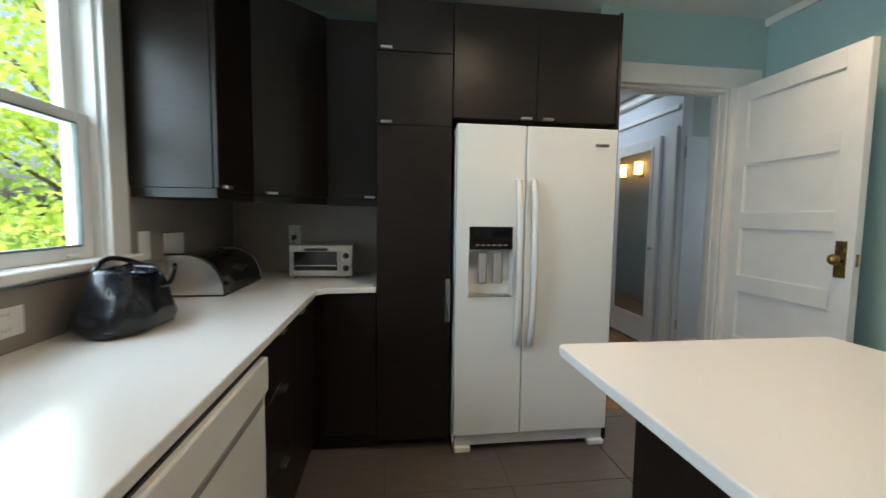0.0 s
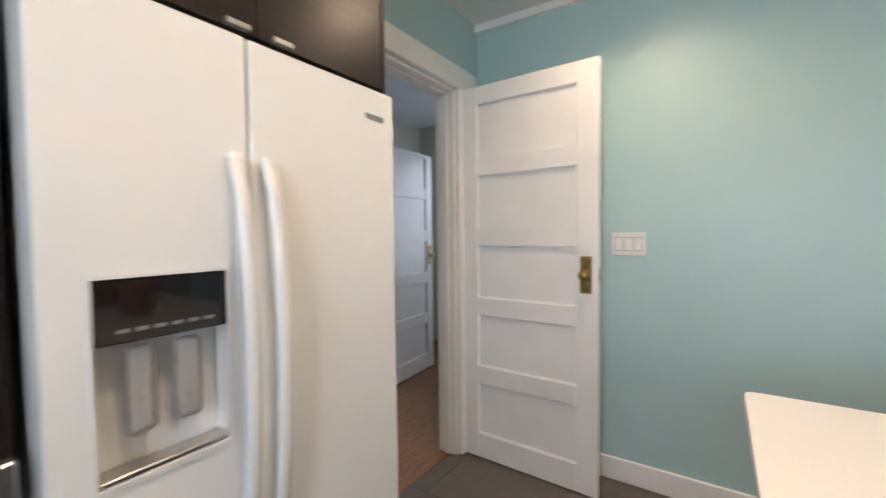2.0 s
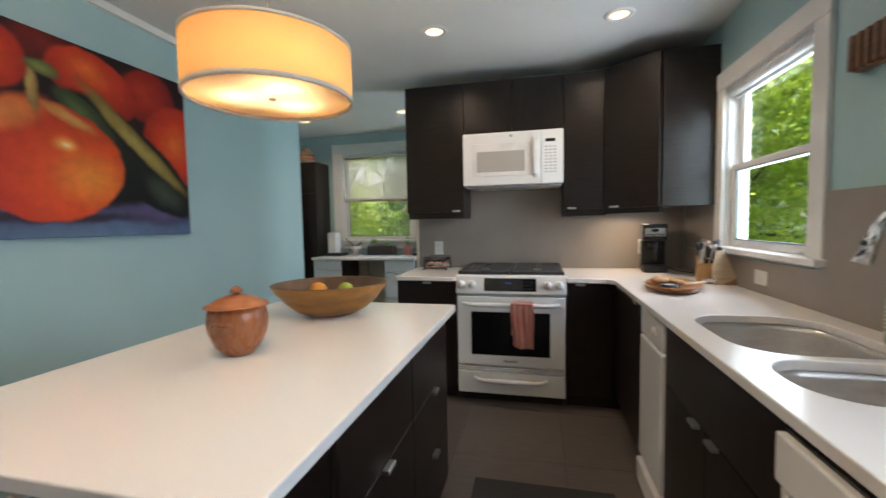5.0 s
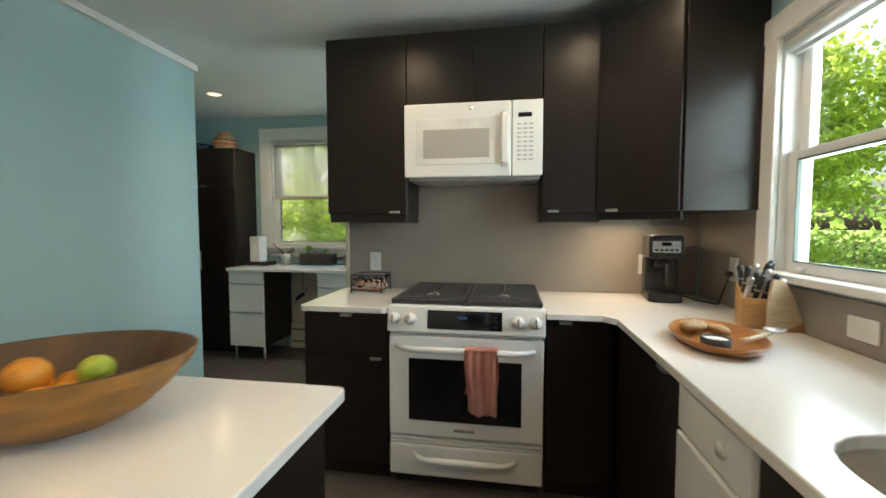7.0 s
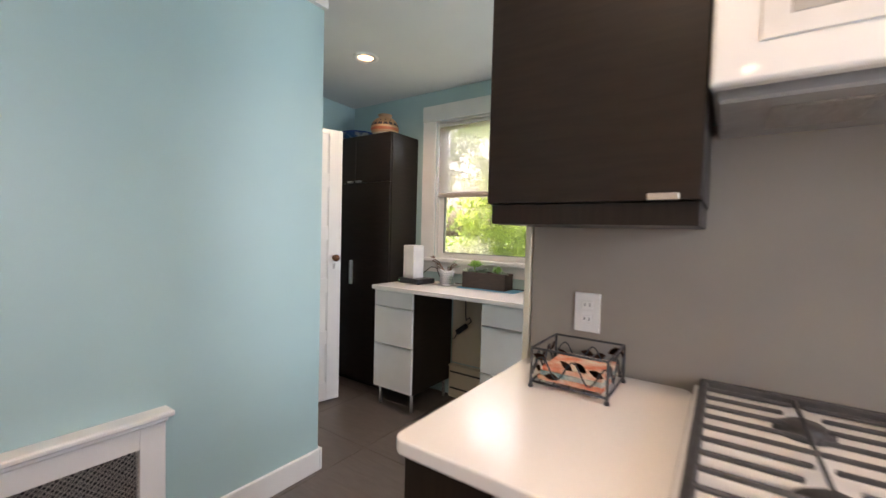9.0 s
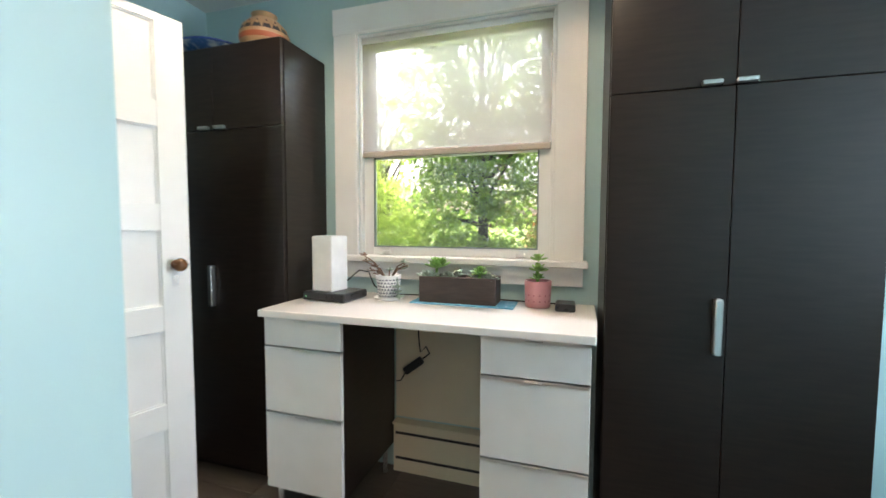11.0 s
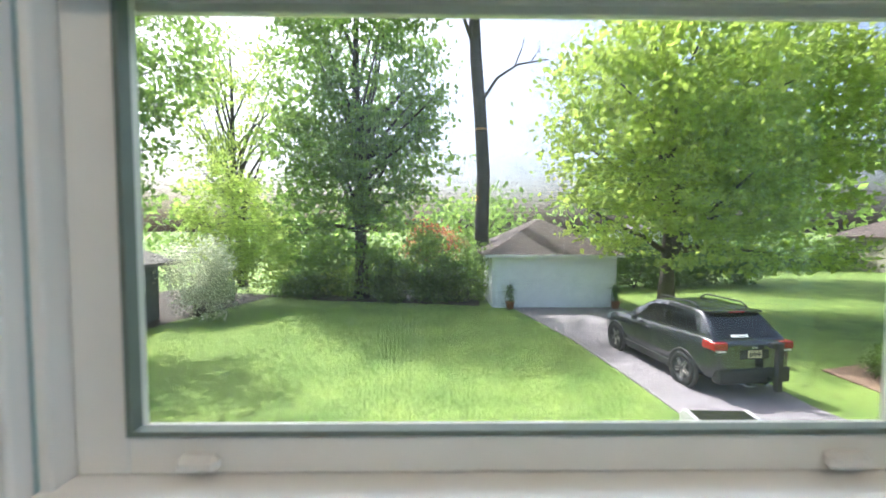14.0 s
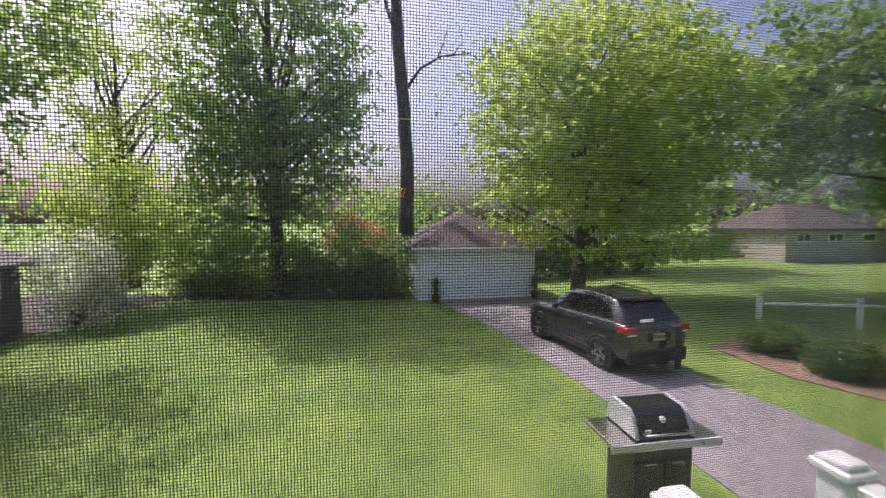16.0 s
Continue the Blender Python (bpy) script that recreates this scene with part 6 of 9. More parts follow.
def dish_towel():
    c = thing("dish_towel", (0.21, -1.205, 0.45), "coral waffle-weave towel hanging from the oven handle", "towel")
    cloth = pmat("coral_waffle_cloth", (0.86, 0.46, 0.36), (0.78, 0.32, 0.24), 9, 0.9, 0.05, 0.0)
    nt = cloth.node_tree
    v = nt.nodes.new("ShaderNodeTexChecker")
    v.inputs["Scale"].default_value = 130
    tc = [n for n in nt.nodes if n.type == "TEX_COORD"][0]
    nt.links.new(tc.outputs["Object"], v.inputs["Vector"])
    bp = nt.nodes.new("ShaderNodeBump")
    bp.inputs["Strength"].default_value, bp.inputs["Distance"].default_value = 0.7, 0.004
    nt.links.new(v.outputs["Fac"], bp.inputs["Height"])
    nt.links.new(bp.outputs[0], nt.nodes["Principled BSDF"].inputs["Normal"])

    def sheet(name, yo, z0, w0, w1, par, seed):
        bm = bmesh.new()
        nx, nz = 22, 24
        zt = 0.742
        grid = []
        for j in range(nz + 1):
            t = j / nz
            row = []
            for i in range(nx + 1):
                s = i / nx
                w = w0 + (w1 - w0) * t
                fold = 0.010 * math.sin(s * 9 + seed + t * 1.5) * (0.35 + t) + 0.005 * math.sin(s * 23 + seed)
                x = 0.213 + (s - 0.5) * w + 0.006 * math.sin(t * 5 + seed)
                row.append(bm.verts.new((x, yo + fold, zt - (zt - z0) * t - 0.012 * math.sin(s * 3.1 + seed) * t)))
            grid.append(row)
        for j in range(nz):
            for i in range(nx):
                bm.faces.new((grid[j][i], grid[j][i + 1], grid[j + 1][i + 1], grid[j + 1][i])).smooth = True
        r = bmesh.ops.solidify(bm, geom=bm.faces[:], thickness=0.004)
        return part(name, bm, cloth, par)
    sheet("front_fold", -1.186, 0.445, 0.150, 0.135, c, 0.4)
    sheet("back_fold", -1.238, 0.50, 0.150, 0.15, c, 2.2)
    bm = bmesh.new()
    rows = []
    for k in range(9):
        a = math.pi * k / 8
        rows.append([bm.verts.new((0.138 + 0.15 * i / 10, -1.212 + 0.026 * math.cos(a), 0.740 + 0.012 * math.sin(a))) for i in range(11)])
    for a, b in zip(rows, rows[1:]):
        for i in range(10):
            bm.faces.new((a[i], a[i + 1], b[i + 1], b[i])).smooth = True
    bmesh.ops.solidify(bm, geom=bm.faces[:], thickness=0.003)
    part("top_fold", bm, cloth, c)


dish_towel()
RUST = pmat("rusty_bronze_leaf", (0.15, 0.055, 0.028), (0.08, 0.035, 0.02), 30, 0.5, 0.1, metal=0.5)


def napkin_basket():
    x0, x1, y0, y1, h = 0.845, 1.035, -1.865, -1.678, 0.105
    c = thing("wire_basket", ((x0 + x1) / 2, (y0 + y1) / 2, CT), "dark wire basket with rusty metal leaves, holding napkins", "basket")
    for z in (0.018, h):
        for a, b in (((x0, y0), (x1, y0)), ((x1, y0), (x1, y1)), ((x1, y1), (x0, y1)), ((x0, y1), (x0, y0))):
            bm = bmesh.new()
            tube(bm, [(*a, CT + z), (*b, CT + z)], 0.0032, 8)
            part("rail", bm, IRON, c)
    for x in (x0, x1):
        for y in (y0, y1):
            bm = bmesh.new()
            tube(bm, [(x, y, CT + 0.003), (x, y, CT + h)], 0.0035, 8)
            part("post", bm, IRON, c)
            part("foot", lathe(bmesh.new(), [(0, 0), (0.006, 0.002), (0.007, 0.006), (0.004, 0.012), (0, 0.012)], 12, Matrix.Translation((x, y, CT))), IRON, c)
    for k in range(5):
        bm = bmesh.new()
        xx = x0 + (x1 - x0) * (k + 0.5) / 5
        tube(bm, [(xx, y0, CT + 0.018), (xx, y1, CT + 0.018)], 0.002, 6)
        part("floor_wire", bm, IRON, c)
    rng = random.Random(5)
    for a, b in (((x0, y1), (x1, y1)), ((x0, y0), (x1, y0)), ((x1, y0), (x1, y1)), ((x0, y0), (x0, y1))):
        a, b = Vector((*a, 0)), Vector((*b, 0))
        d = (b - a)
        bm = bmesh.new()
        tube(bm, [a + d * (i / 20) + Vector((0, 0, CT + 0.06 + 0.026 * math.sin(i * 0.75 + a.x * 9))) for i in range(21)], 0.0022, 6)
        v = part("vine", bm, IRON, c)
        u = d.normalized()
        for s in (0.14, 0.34, 0.52, 0.72, 0.88):
            ctr = a + d * s + Vector((0, 0, CT + 0.06 + rng.uniform(-0.022, 0.028)))
            ang = rng.uniform(-0.7, 0.7)
            bm = bmesh.new()
            L, wd = 0.019, 0.0085
            pts = [(-L, 0), (-L * 0.4, wd), (L * 0.3, wd * 0.9), (L, 0), (L * 0.3, -wd * 0.9), (-L * 0.4, -wd)]
            vs = [bm.verts.new(ctr + u * (p * math.cos(ang) - q * math.sin(ang)) + Vector((0, 0, p * math.sin(ang) + q * math.cos(ang)))) for p, q in pts]
            bm.faces.new(vs)
            bmesh.ops.solidify(bm, geom=bm.faces[:], thickness=0.0015)
            part("leaf", bm, RUST, v)
    cols = [("napkin_cream", (0.75, 0.68, 0.52), (0.60, 0.12, 0.05)), ("napkin_teal", (0.08, 0.20, 0.22), (0.70, 0.68, 0.6)), ("napkin_pattern", (0.72, 0.20, 0.10), (0.78, 0.70, 0.55))]
    for k, (nm, ca, cb) in enumerate(cols):
        z = CT + 0.021 + k * 0.013
        solid("napkin", B((x0 + 0.012, y0 + 0.012, z), (x1 - 0.012 - 0.006 * k, y1 - 0.012, z + 0.0125), 0.004, 2), pmat(nm, ca, cb, 22, 0.85, 0.05, 0.1, 90), "folded patterned paper napkins in the wire basket", "napkin")


napkin_basket()


def ridged_rack(z, h, y0):
    c = thing("wooden_rack", (W + 0.03, y0 + 0.2, z), "ridged dark wooden rack strip on the wall over the sink", "rack")
    mt = wood("warm_walnut", (0.20, 0.085, 0.035), (0.13, 0.055, 0.022), 10, 0.4)
    part("back_board", B((W + 0.001, y0, z), (W + 0.035, y0 + 0.66, z + h * 0.9), 0.003), mt, c)
    for k in range(18):
        y = y0 + 0.006 + k * 0.0365
        part("ridge", B((W + 0.0355, y, z + 0.002), (W + 0.058, y + 0.024, z + h), 0.004), mt, c)


ridged_rack(1.80, 0.125, -0.20)
ridged_rack(2.14, 0.125, -0.20)


# ---- painting ----
def oil_paint(name, y0, z1, cw, ch):
    """Oil paint in soft overlapping strokes: (u, v, half width, half height, slant, softness, light at (u, v), three colours from lit to edge)."""
    m, nt, b = nodes_of(name)
    L = nt.links.new
    tc = nt.nodes.new("ShaderNodeTexCoord")

    def warp(vec, scale, amount):
        n = nt.nodes.new("ShaderNodeTexNoise")
        n.inputs["Scale"].default_value, n.inputs["Detail"].default_value = scale, 4
        L(tc.outputs["Object"], n.inputs["Vector"])
        sub = nt.nodes.new("ShaderNodeVectorMath")
        sub.operation = "SUBTRACT"
        L(n.outputs["Color"], sub.inputs[0])
        sub.inputs[1].default_value = (0.5, 0.5, 0.5)
        ad = nt.nodes.new("ShaderNodeVectorMath")
        ad.operation = "MULTIPLY_ADD"
        L(sub.outputs[0], ad.inputs[0])
        ad.inputs[1].default_value = (amount, amount, amount)
        L(vec, ad.inputs[2])
        return ad.outputs[0]
    place = warp(warp(tc.outputs["Object"], 3.5, 0.07), 14.0, 0.022)

    def spread(u, v, ru, rv, slant):
        mp = nt.nodes.new("ShaderNodeMapping")
        mp.vector_type = "TEXTURE"
        mp.inputs["Location"].default_value = (0, y0 - u * cw, z1 - v * ch)
        mp.inputs["Rotation"].default_value = (radians(slant), 0, 0)
        mp.inputs["Scale"].default_value = (1000, ru * cw, rv * ch)
        L(place, mp.inputs[0])
        ln = nt.nodes.new("ShaderNodeVectorMath")
        ln.operation = "LENGTH"
        L(mp.outputs[0], ln.inputs[0])
        return ln.outputs["Value"]
    ground = nt.nodes.new("ShaderNodeRGB")
    ground.outputs[0].default_value = (0.018, 0.007, 0.008, 1)
    out = ground.outputs[0]
    RED, ORG, EDGE = (0.60, 0.040, 0.013), (0.76, 0.14, 0.025), (0.27, 0.014, 0.008)
    NIGHT = ((0.016, 0.020, 0.013), (0.006, 0.007, 0.006), (0.004, 0.004, 0.004))
    strokes = [
        (0.33, 0.05, 0.11, 0.09, 0, 0.3, (0.33, 0.05), (0.20, 0.016, 0.01), (0.14, 0.012, 0.008), (0.06, 0.008, 0.008)),
        (0.12, 0.175, 0.165, 0.165, 0, 0.07, (0.13, 0.17), ORG, RED, EDGE),
        (0.79, 0.16, 0.15, 0.16, 0, 0.12, (0.76, 0.15), (0.46, 0.035, 0.013), (0.36, 0.020, 0.010), (0.14, 0.010, 0.008)),
        (0.53, 0.185, 0.20, 0.15, 22, 0.06, (0.50, 0.13), ORG, RED, EDGE),
        (0.93, 0.43, 0.18, 0.26, 0, 0.07, (0.93, 0.42), ORG, RED, EDGE),
        (0.03, 0.50, 0.06, 0.13, 0, 0.3, (0.03, 0.48), (0.16, 0.27, 0.33), (0.11, 0.18, 0.26), (0.05, 0.07, 0.12)),
        (0.50, 1.04, 1.00, 0.20, 0, 0.10, (0.55, 1.02), (0.12, 0.20, 0.30), (0.08, 0.115, 0.21), (0.05, 0.055, 0.12)),
        (0.84, 0.86, 0.26, 0.07, 0, 0.4, (0.84, 0.86), (0.10, 0.085, 0.17), (0.085, 0.07, 0.15), (0.05, 0.04, 0.09)),
        (0.34, 0.895, 0.34, 0.03, 0, 0.5, (0.34, 0.89), (0.035, 0.02, 0.04), (0.035, 0.02, 0.04), (0.04, 0.03, 0.06)),
        (0.60, 0.66, 0.19, 0.15, 0, 0.2, (0.62, 0.6), *NIGHT),
        (0.71, 0.57, 0.40, 0.17, 38, 0.07, (0.6, 0.5), *NIGHT),
        (0.73, 0.47, 0.33, 0.050, 41, 0.25, (0.70, 0.45), (0.40, 0.31, 0.08), (0.30, 0.22, 0.05), (0.09, 0.07, 0.02)),
        (0.85, 0.74, 0.12, 0.075, 38, 0.4, (0.84, 0.73), (0.055, 0.075, 0.05), (0.035, 0.045, 0.032), (0.012, 0.014, 0.010)),
        (0.48, 0.36, 0.14, 0.065, 38, 0.15, (0.46, 0.34), (0.095, 0.14, 0.045), (0.05, 0.075, 0.025), (0.015, 0.02, 0.01)),
        (0.335, 0.625, 0.295, 0.295, 0, 0.035, (0.49, 0.69), (0.84, 0.26, 0.03), (0.74, 0.085, 0.014), (0.50, 0.022, 0.009)),
        (0.20, 0.425, 0.15, 0.070, -28, 0.35, (0.20, 0.42), (0.74, 0.22, 0.05), (0.70, 0.17, 0.035), (0.60, 0.08, 0.02)),
        (0.41, 0.385, 0.11, 0.030, 24, 0.4, (0.41, 0.38), (0.70, 0.34, 0.09), (0.62, 0.24, 0.06), (0.5, 0.1, 0.02)),
        (0.295, 0.275, 0.020, 0.115, 0, 0.3, (0.29, 0.25), (0.52, 0.36, 0.11), (0.42, 0.27, 0.08), (0.2, 0.1, 0.03)),
        (0.335, 0.175, 0.065, 0.035, 20, 0.35, (0.33, 0.17), (0.24, 0.27, 0.08), (0.17, 0.19, 0.05), (0.06, 0.06, 0.02)),
        (0.39, 0.53, 0.040, 0.036, 0, 0.9, (0.39, 0.53), (0.98, 0.78, 0.45), (0.95, 0.45, 0.10), (0.85, 0.25, 0.03))]
    for u, v, ru, rv, slant, soft, lit, ca, cb, cc in strokes:
        mask = nt.nodes.new("ShaderNodeMapRange")
        mask.interpolation_type = "SMOOTHSTEP"
        mask.inputs[1].default_value, mask.inputs[2].default_value = 1 - soft, 1 + soft
        mask.inputs[3].default_value, mask.inputs[4].default_value = 1.0, 0.0
        L(spread(u, v, ru, rv, slant), mask.inputs[0])
        r = nt.nodes.new("ShaderNodeValToRGB")
        e = r.color_ramp.elements
        e.new(0.5)
        for k, (p, col) in enumerate(((0.05, ca), (0.42, cb), (0.95, cc))):
            e[k].position, e[k].color = p, (*col, 1)
        half = nt.nodes.new("ShaderNodeMath")
        half.operation, half.inputs[1].default_value = "MULTIPLY", 0.72
        L(spread(*lit, ru, rv, slant), half.inputs[0])
        L(half.outputs[0], r.inputs[0])
        mx = nt.nodes.new("ShaderNodeMixRGB")
        L(mask.outputs[0], mx.inputs[0])
        L(out, mx.inputs[1])
        L(r.outputs[0], mx.inputs[2])
        out = mx.outputs[0]
    brush = nt.nodes.new("ShaderNodeTexNoise")
    brush.inputs["Scale"].default_value, brush.inputs["Detail"].default_value = 13, 6
    L(place, brush.inputs["Vector"])
    mr = nt.nodes.new("ShaderNodeMapRange")
    mr.inputs[1].default_value, mr.inputs[2].default_value = 0.3, 0.7
    mr.inputs[3].default_value, mr.inputs[4].default_value = 0.88, 1.14
    L(brush.outputs[0], mr.inputs[0])
    hs = nt.nodes.new("ShaderNodeHueSaturation")
    L(mr.outputs[0], hs.inputs["Value"])
    L(out, hs.inputs["Color"])
    L(hs.outputs[0], b.inputs["Base Color"])
    b.inputs["Roughness"].default_value = 0.5
    b.inputs["Specular IOR Level"].default_value = 0.3
    bp = nt.nodes.new("ShaderNodeBump")
    bp.inputs["Strength"].default_value, bp.inputs["Distance"].default_value = 0.3, 0.003
    L(brush.outputs[0], bp.inputs["Height"])
    L(bp.outputs[0], b.inputs["Normal"])
    return m


def painting():
    y0, y1, z0, z1, x = 0.475, -0.70, 1.26, 2.235, E - 0.034
    c = thing("painting", (E - 0.017, (y0 + y1) / 2, z0), "large oil painting of oranges with dark leaves", "painting")
    part("canvas", B((x, y1, z0), (x + 0.006, y0, z1), 0.002), oil_paint("oil_paint_oranges", y0, z1, y0 - y1, z1 - z0), c)
    edge = pmat("black_canvas_edge", (0.02, 0.016, 0.016), (0.05, 0.02, 0.018), 12, 0.7)
    for lo, hi in (((y1, z0), (y0, z0 + 0.03)), ((y1, z1 - 0.03), (y0, z1)), ((y1, z0 + 0.03), (y1 + 0.03, z1 - 0.03)), ((y0 - 0.03, z0 + 0.03), (y0, z1 - 0.03))):
        part("stretcher_bar", B((x + 0.006, lo[0], lo[1]), (E - 0.001, hi[0], hi[1]), 0.001), edge, c, "dark painted canvas edge")


painting()


# ---- rugs ----
def rug():
    c = thing("area_rug", (1.75, -0.1, 0), "worn red and tan oriental rug on the tile floor", "rug")
    m, nt, b = nodes_of("oriental_rug_pile")
    tc = nt.nodes.new("ShaderNodeTexCoord")
    v = nt.nodes.new("ShaderNodeTexVoronoi")
    v.inputs["Scale"].default_value = 9
    n = nt.nodes.new("ShaderNodeTexNoise")
    n.inputs["Scale"].default_value = 14
    nt.links.new(tc.outputs["Object"], v.inputs["Vector"])
    nt.links.new(tc.outputs["Object"], n.inputs["Vector"])
    r = nt.nodes.new("ShaderNodeValToRGB")
    for p, col in ((0.0, (0.30, 0.10, 0.06)), (0.35, (0.36, 0.22, 0.12)), (0.5, (0.10, 0.09, 0.07)), (0.62, (0.40, 0.27, 0.16))):
        e = r.color_ramp.elements.new(p)
        e.color = (*col, 1)
    mx = nt.nodes.new("ShaderNodeMixRGB")
    mx.inputs[0].default_value = 0.5
    nt.links.new(v.outputs["Distance"], mx.inputs[1])
    nt.links.new(n.outputs["Color"], mx.inputs[2])
    nt.links.new(mx.outputs[0], r.inputs[0])
    nt.links.new(r.outputs[0], b.inputs["Base Color"])
    b.inputs["Roughness"].default_value = 0.95
    part("woven_field", B((1.46, -1.0, 0.0005), (2.12, 0.72, 0.010), 0.003), m, c)
    edge = pmat("rug_border", (0.16, 0.045, 0.035), (0.28, 0.17, 0.10), 30, 0.95)
    for lo, hi in (((1.46, 0.66), (2.12, 0.70)), ((1.46, -0.98), (2.12, -0.94)), ((1.48, -0.94), (1.52, 0.66)), ((2.06, -0.94), (2.10, 0.66))):
        part("border", B((lo[0] + 0.002, lo[1], 0.009), (hi[0] - 0.002, hi[1], 0.0115), 0.001), edge, c)


rug()
solid("floor_mat", B((-0.24, -0.39, 0.0005), (0.42, 0.55, 0.014), 0.006, 2), pmat("black_rubber_mat", (0.018, 0.017, 0.017), (0.026, 0.025, 0.024), 50, 0.7, 0.1, 0.3, 160), "black rubber anti-fatigue mat in front of the sink", "floor mat")


# ---- on the desk ----
def speaker_and_hub():
    c = thing("router_box", (2.62, -3.1, DT), "flat black router box on the desk", "router")
    m = Matrix.Translation((2.627, -3.19, DT)) @ Matrix.Rotation(radians(-5), 4, "Z")
    part("case", box(bmesh.new(), (-0.115, -0.095, 0.004), (0.115, 0.095, 0.042), 0.008, 2, m), BLACK, c)
    part("status_light", box(bmesh.new(), (0.09, 0.0945, 0.02), (0.094, 0.096, 0.023), 0, 1, m), glow_mat("status_green", (0.3, 0.9, 0.4), 0.8), c)
    for x in (-0.09, 0.09):
        for y in (-0.07, 0.07):
            part("foot", box(bmesh.new(), (x - 0.008, y - 0.008, 0), (x + 0.008, y + 0.008, 0.005), 0, 1, m), BLACK, c)
    s = thing("white_tower", (2.65, -3.10, DT + 0.042), "white upright box-shaped wifi tower on the router", "wifi tower")
    m2 = Matrix.Translation((2.653, -3.185, DT + 0.042)) @ Matrix.Rotation(radians(-7), 4, "Z")
    part("case", box(bmesh.new(), (-0.058, -0.058, 0.0), (0.058, 0.058, 0.255), 0.006, 3, m2), PLASTIC, s)
    part("vent_cap", box(bmesh.new(), (-0.05, -0.05, 0.255), (0.05, 0.05, 0.257), 0.001, 1, m2), PLASTIC, s)
    bm = bmesh.new()
    tube(bm, [(2.60, -3.25, DT + 0.08), (2.55, -3.28, DT + 0.13), (2.51, -3.30, DT + 0.12), (2.49, -3.32, DT + 0.05), (2.44, -3.36, DT + 0.006), (2.2, -3.39, DT + 0.006), (1.9, -3.385, DT + 0.006), (1.62, -3.35, DT + 0.008)], 0.0035, 8)
    part("cable", bm, BLACK, s)


speaker_and_hub()
SUCC = pmat("succulent_green", (0.27, 0.48, 0.10), (0.18, 0.37, 0.08), 30, 0.45, each=0.25)
SUCCG = pmat("grey_green_succulent", (0.36, 0.44, 0.34), (0.27, 0.35, 0.27), 30, 0.5, each=0.25)
SUCCB = pmat("brown_dry_stem", (0.20, 0.11, 0.06), (0.13, 0.07, 0.04), 30, 0.6, each=0.2)
SOIL = pmat("potting_soil", (0.035, 0.025, 0.018), (0.05, 0.036, 0.026), 60, 0.95, 0.05, 0.5, 90)


def rosette(parent, material, at, r, n=4, lift=0.5, seed=0):
    """Fleshy pointed leaves in turned rings, each a part of its own."""
    rng = random.Random(seed)
    for ring in range(n):
        t = ring / max(1, n - 1)
        cnt = 9 - ring
        for k in range(cnt):
            a = 2 * math.pi * (k + 0.5 * ring) / cnt + rng.uniform(-0.15, 0.15)
            L = r * (1 - 0.55 * t) * rng.uniform(0.85, 1.2)
            el = 0.15 + lift * t + rng.uniform(-0.18, 0.18)
            d = Vector((math.cos(a) * math.cos(el), math.sin(a) * math.cos(el), math.sin(el)))
            s = Vector((-math.sin(a), math.cos(a), 0))
            u = d.cross(s) * -1
            w = L * rng.uniform(0.24, 0.32)
            o = Vector(at) + Vector((0, 0, 0.006 * ring))
            rows = []
            bm = bmesh.new()
            for q, ww, th in ((0.05, 0.40, 0.22), (0.35, 0.75, 0.35), (0.68, 1.0, 0.32), (0.90, 0.72, 0.2), (1.0, 0.12, 0.05)):
                p = o + d * L * q + Vector((0, 0, 1)) * L * 0.16 * q * q
                rows.append([bm.verts.new(p - s * w * ww), bm.verts.new(p - u * w * th), bm.verts.new(p + s * w * ww), bm.verts.new(p + u * w * th * 0.5)])
            for x, y in zip(rows, rows[1:]):
                for i in range(4):
                    bm.faces.new((x[i], x[(i + 1) % 4], y[(i + 1) % 4], y[i])).smooth = True
            bm.faces.new(rows[-1])
            part("leaf", bm, material, parent)


def rosette_core(at, r):
    bm = bmesh.new()
    bmesh.ops.create_icosphere(bm, subdivisions=1, radius=r * 0.16, matrix=Matrix.Translation(at))
    return bm


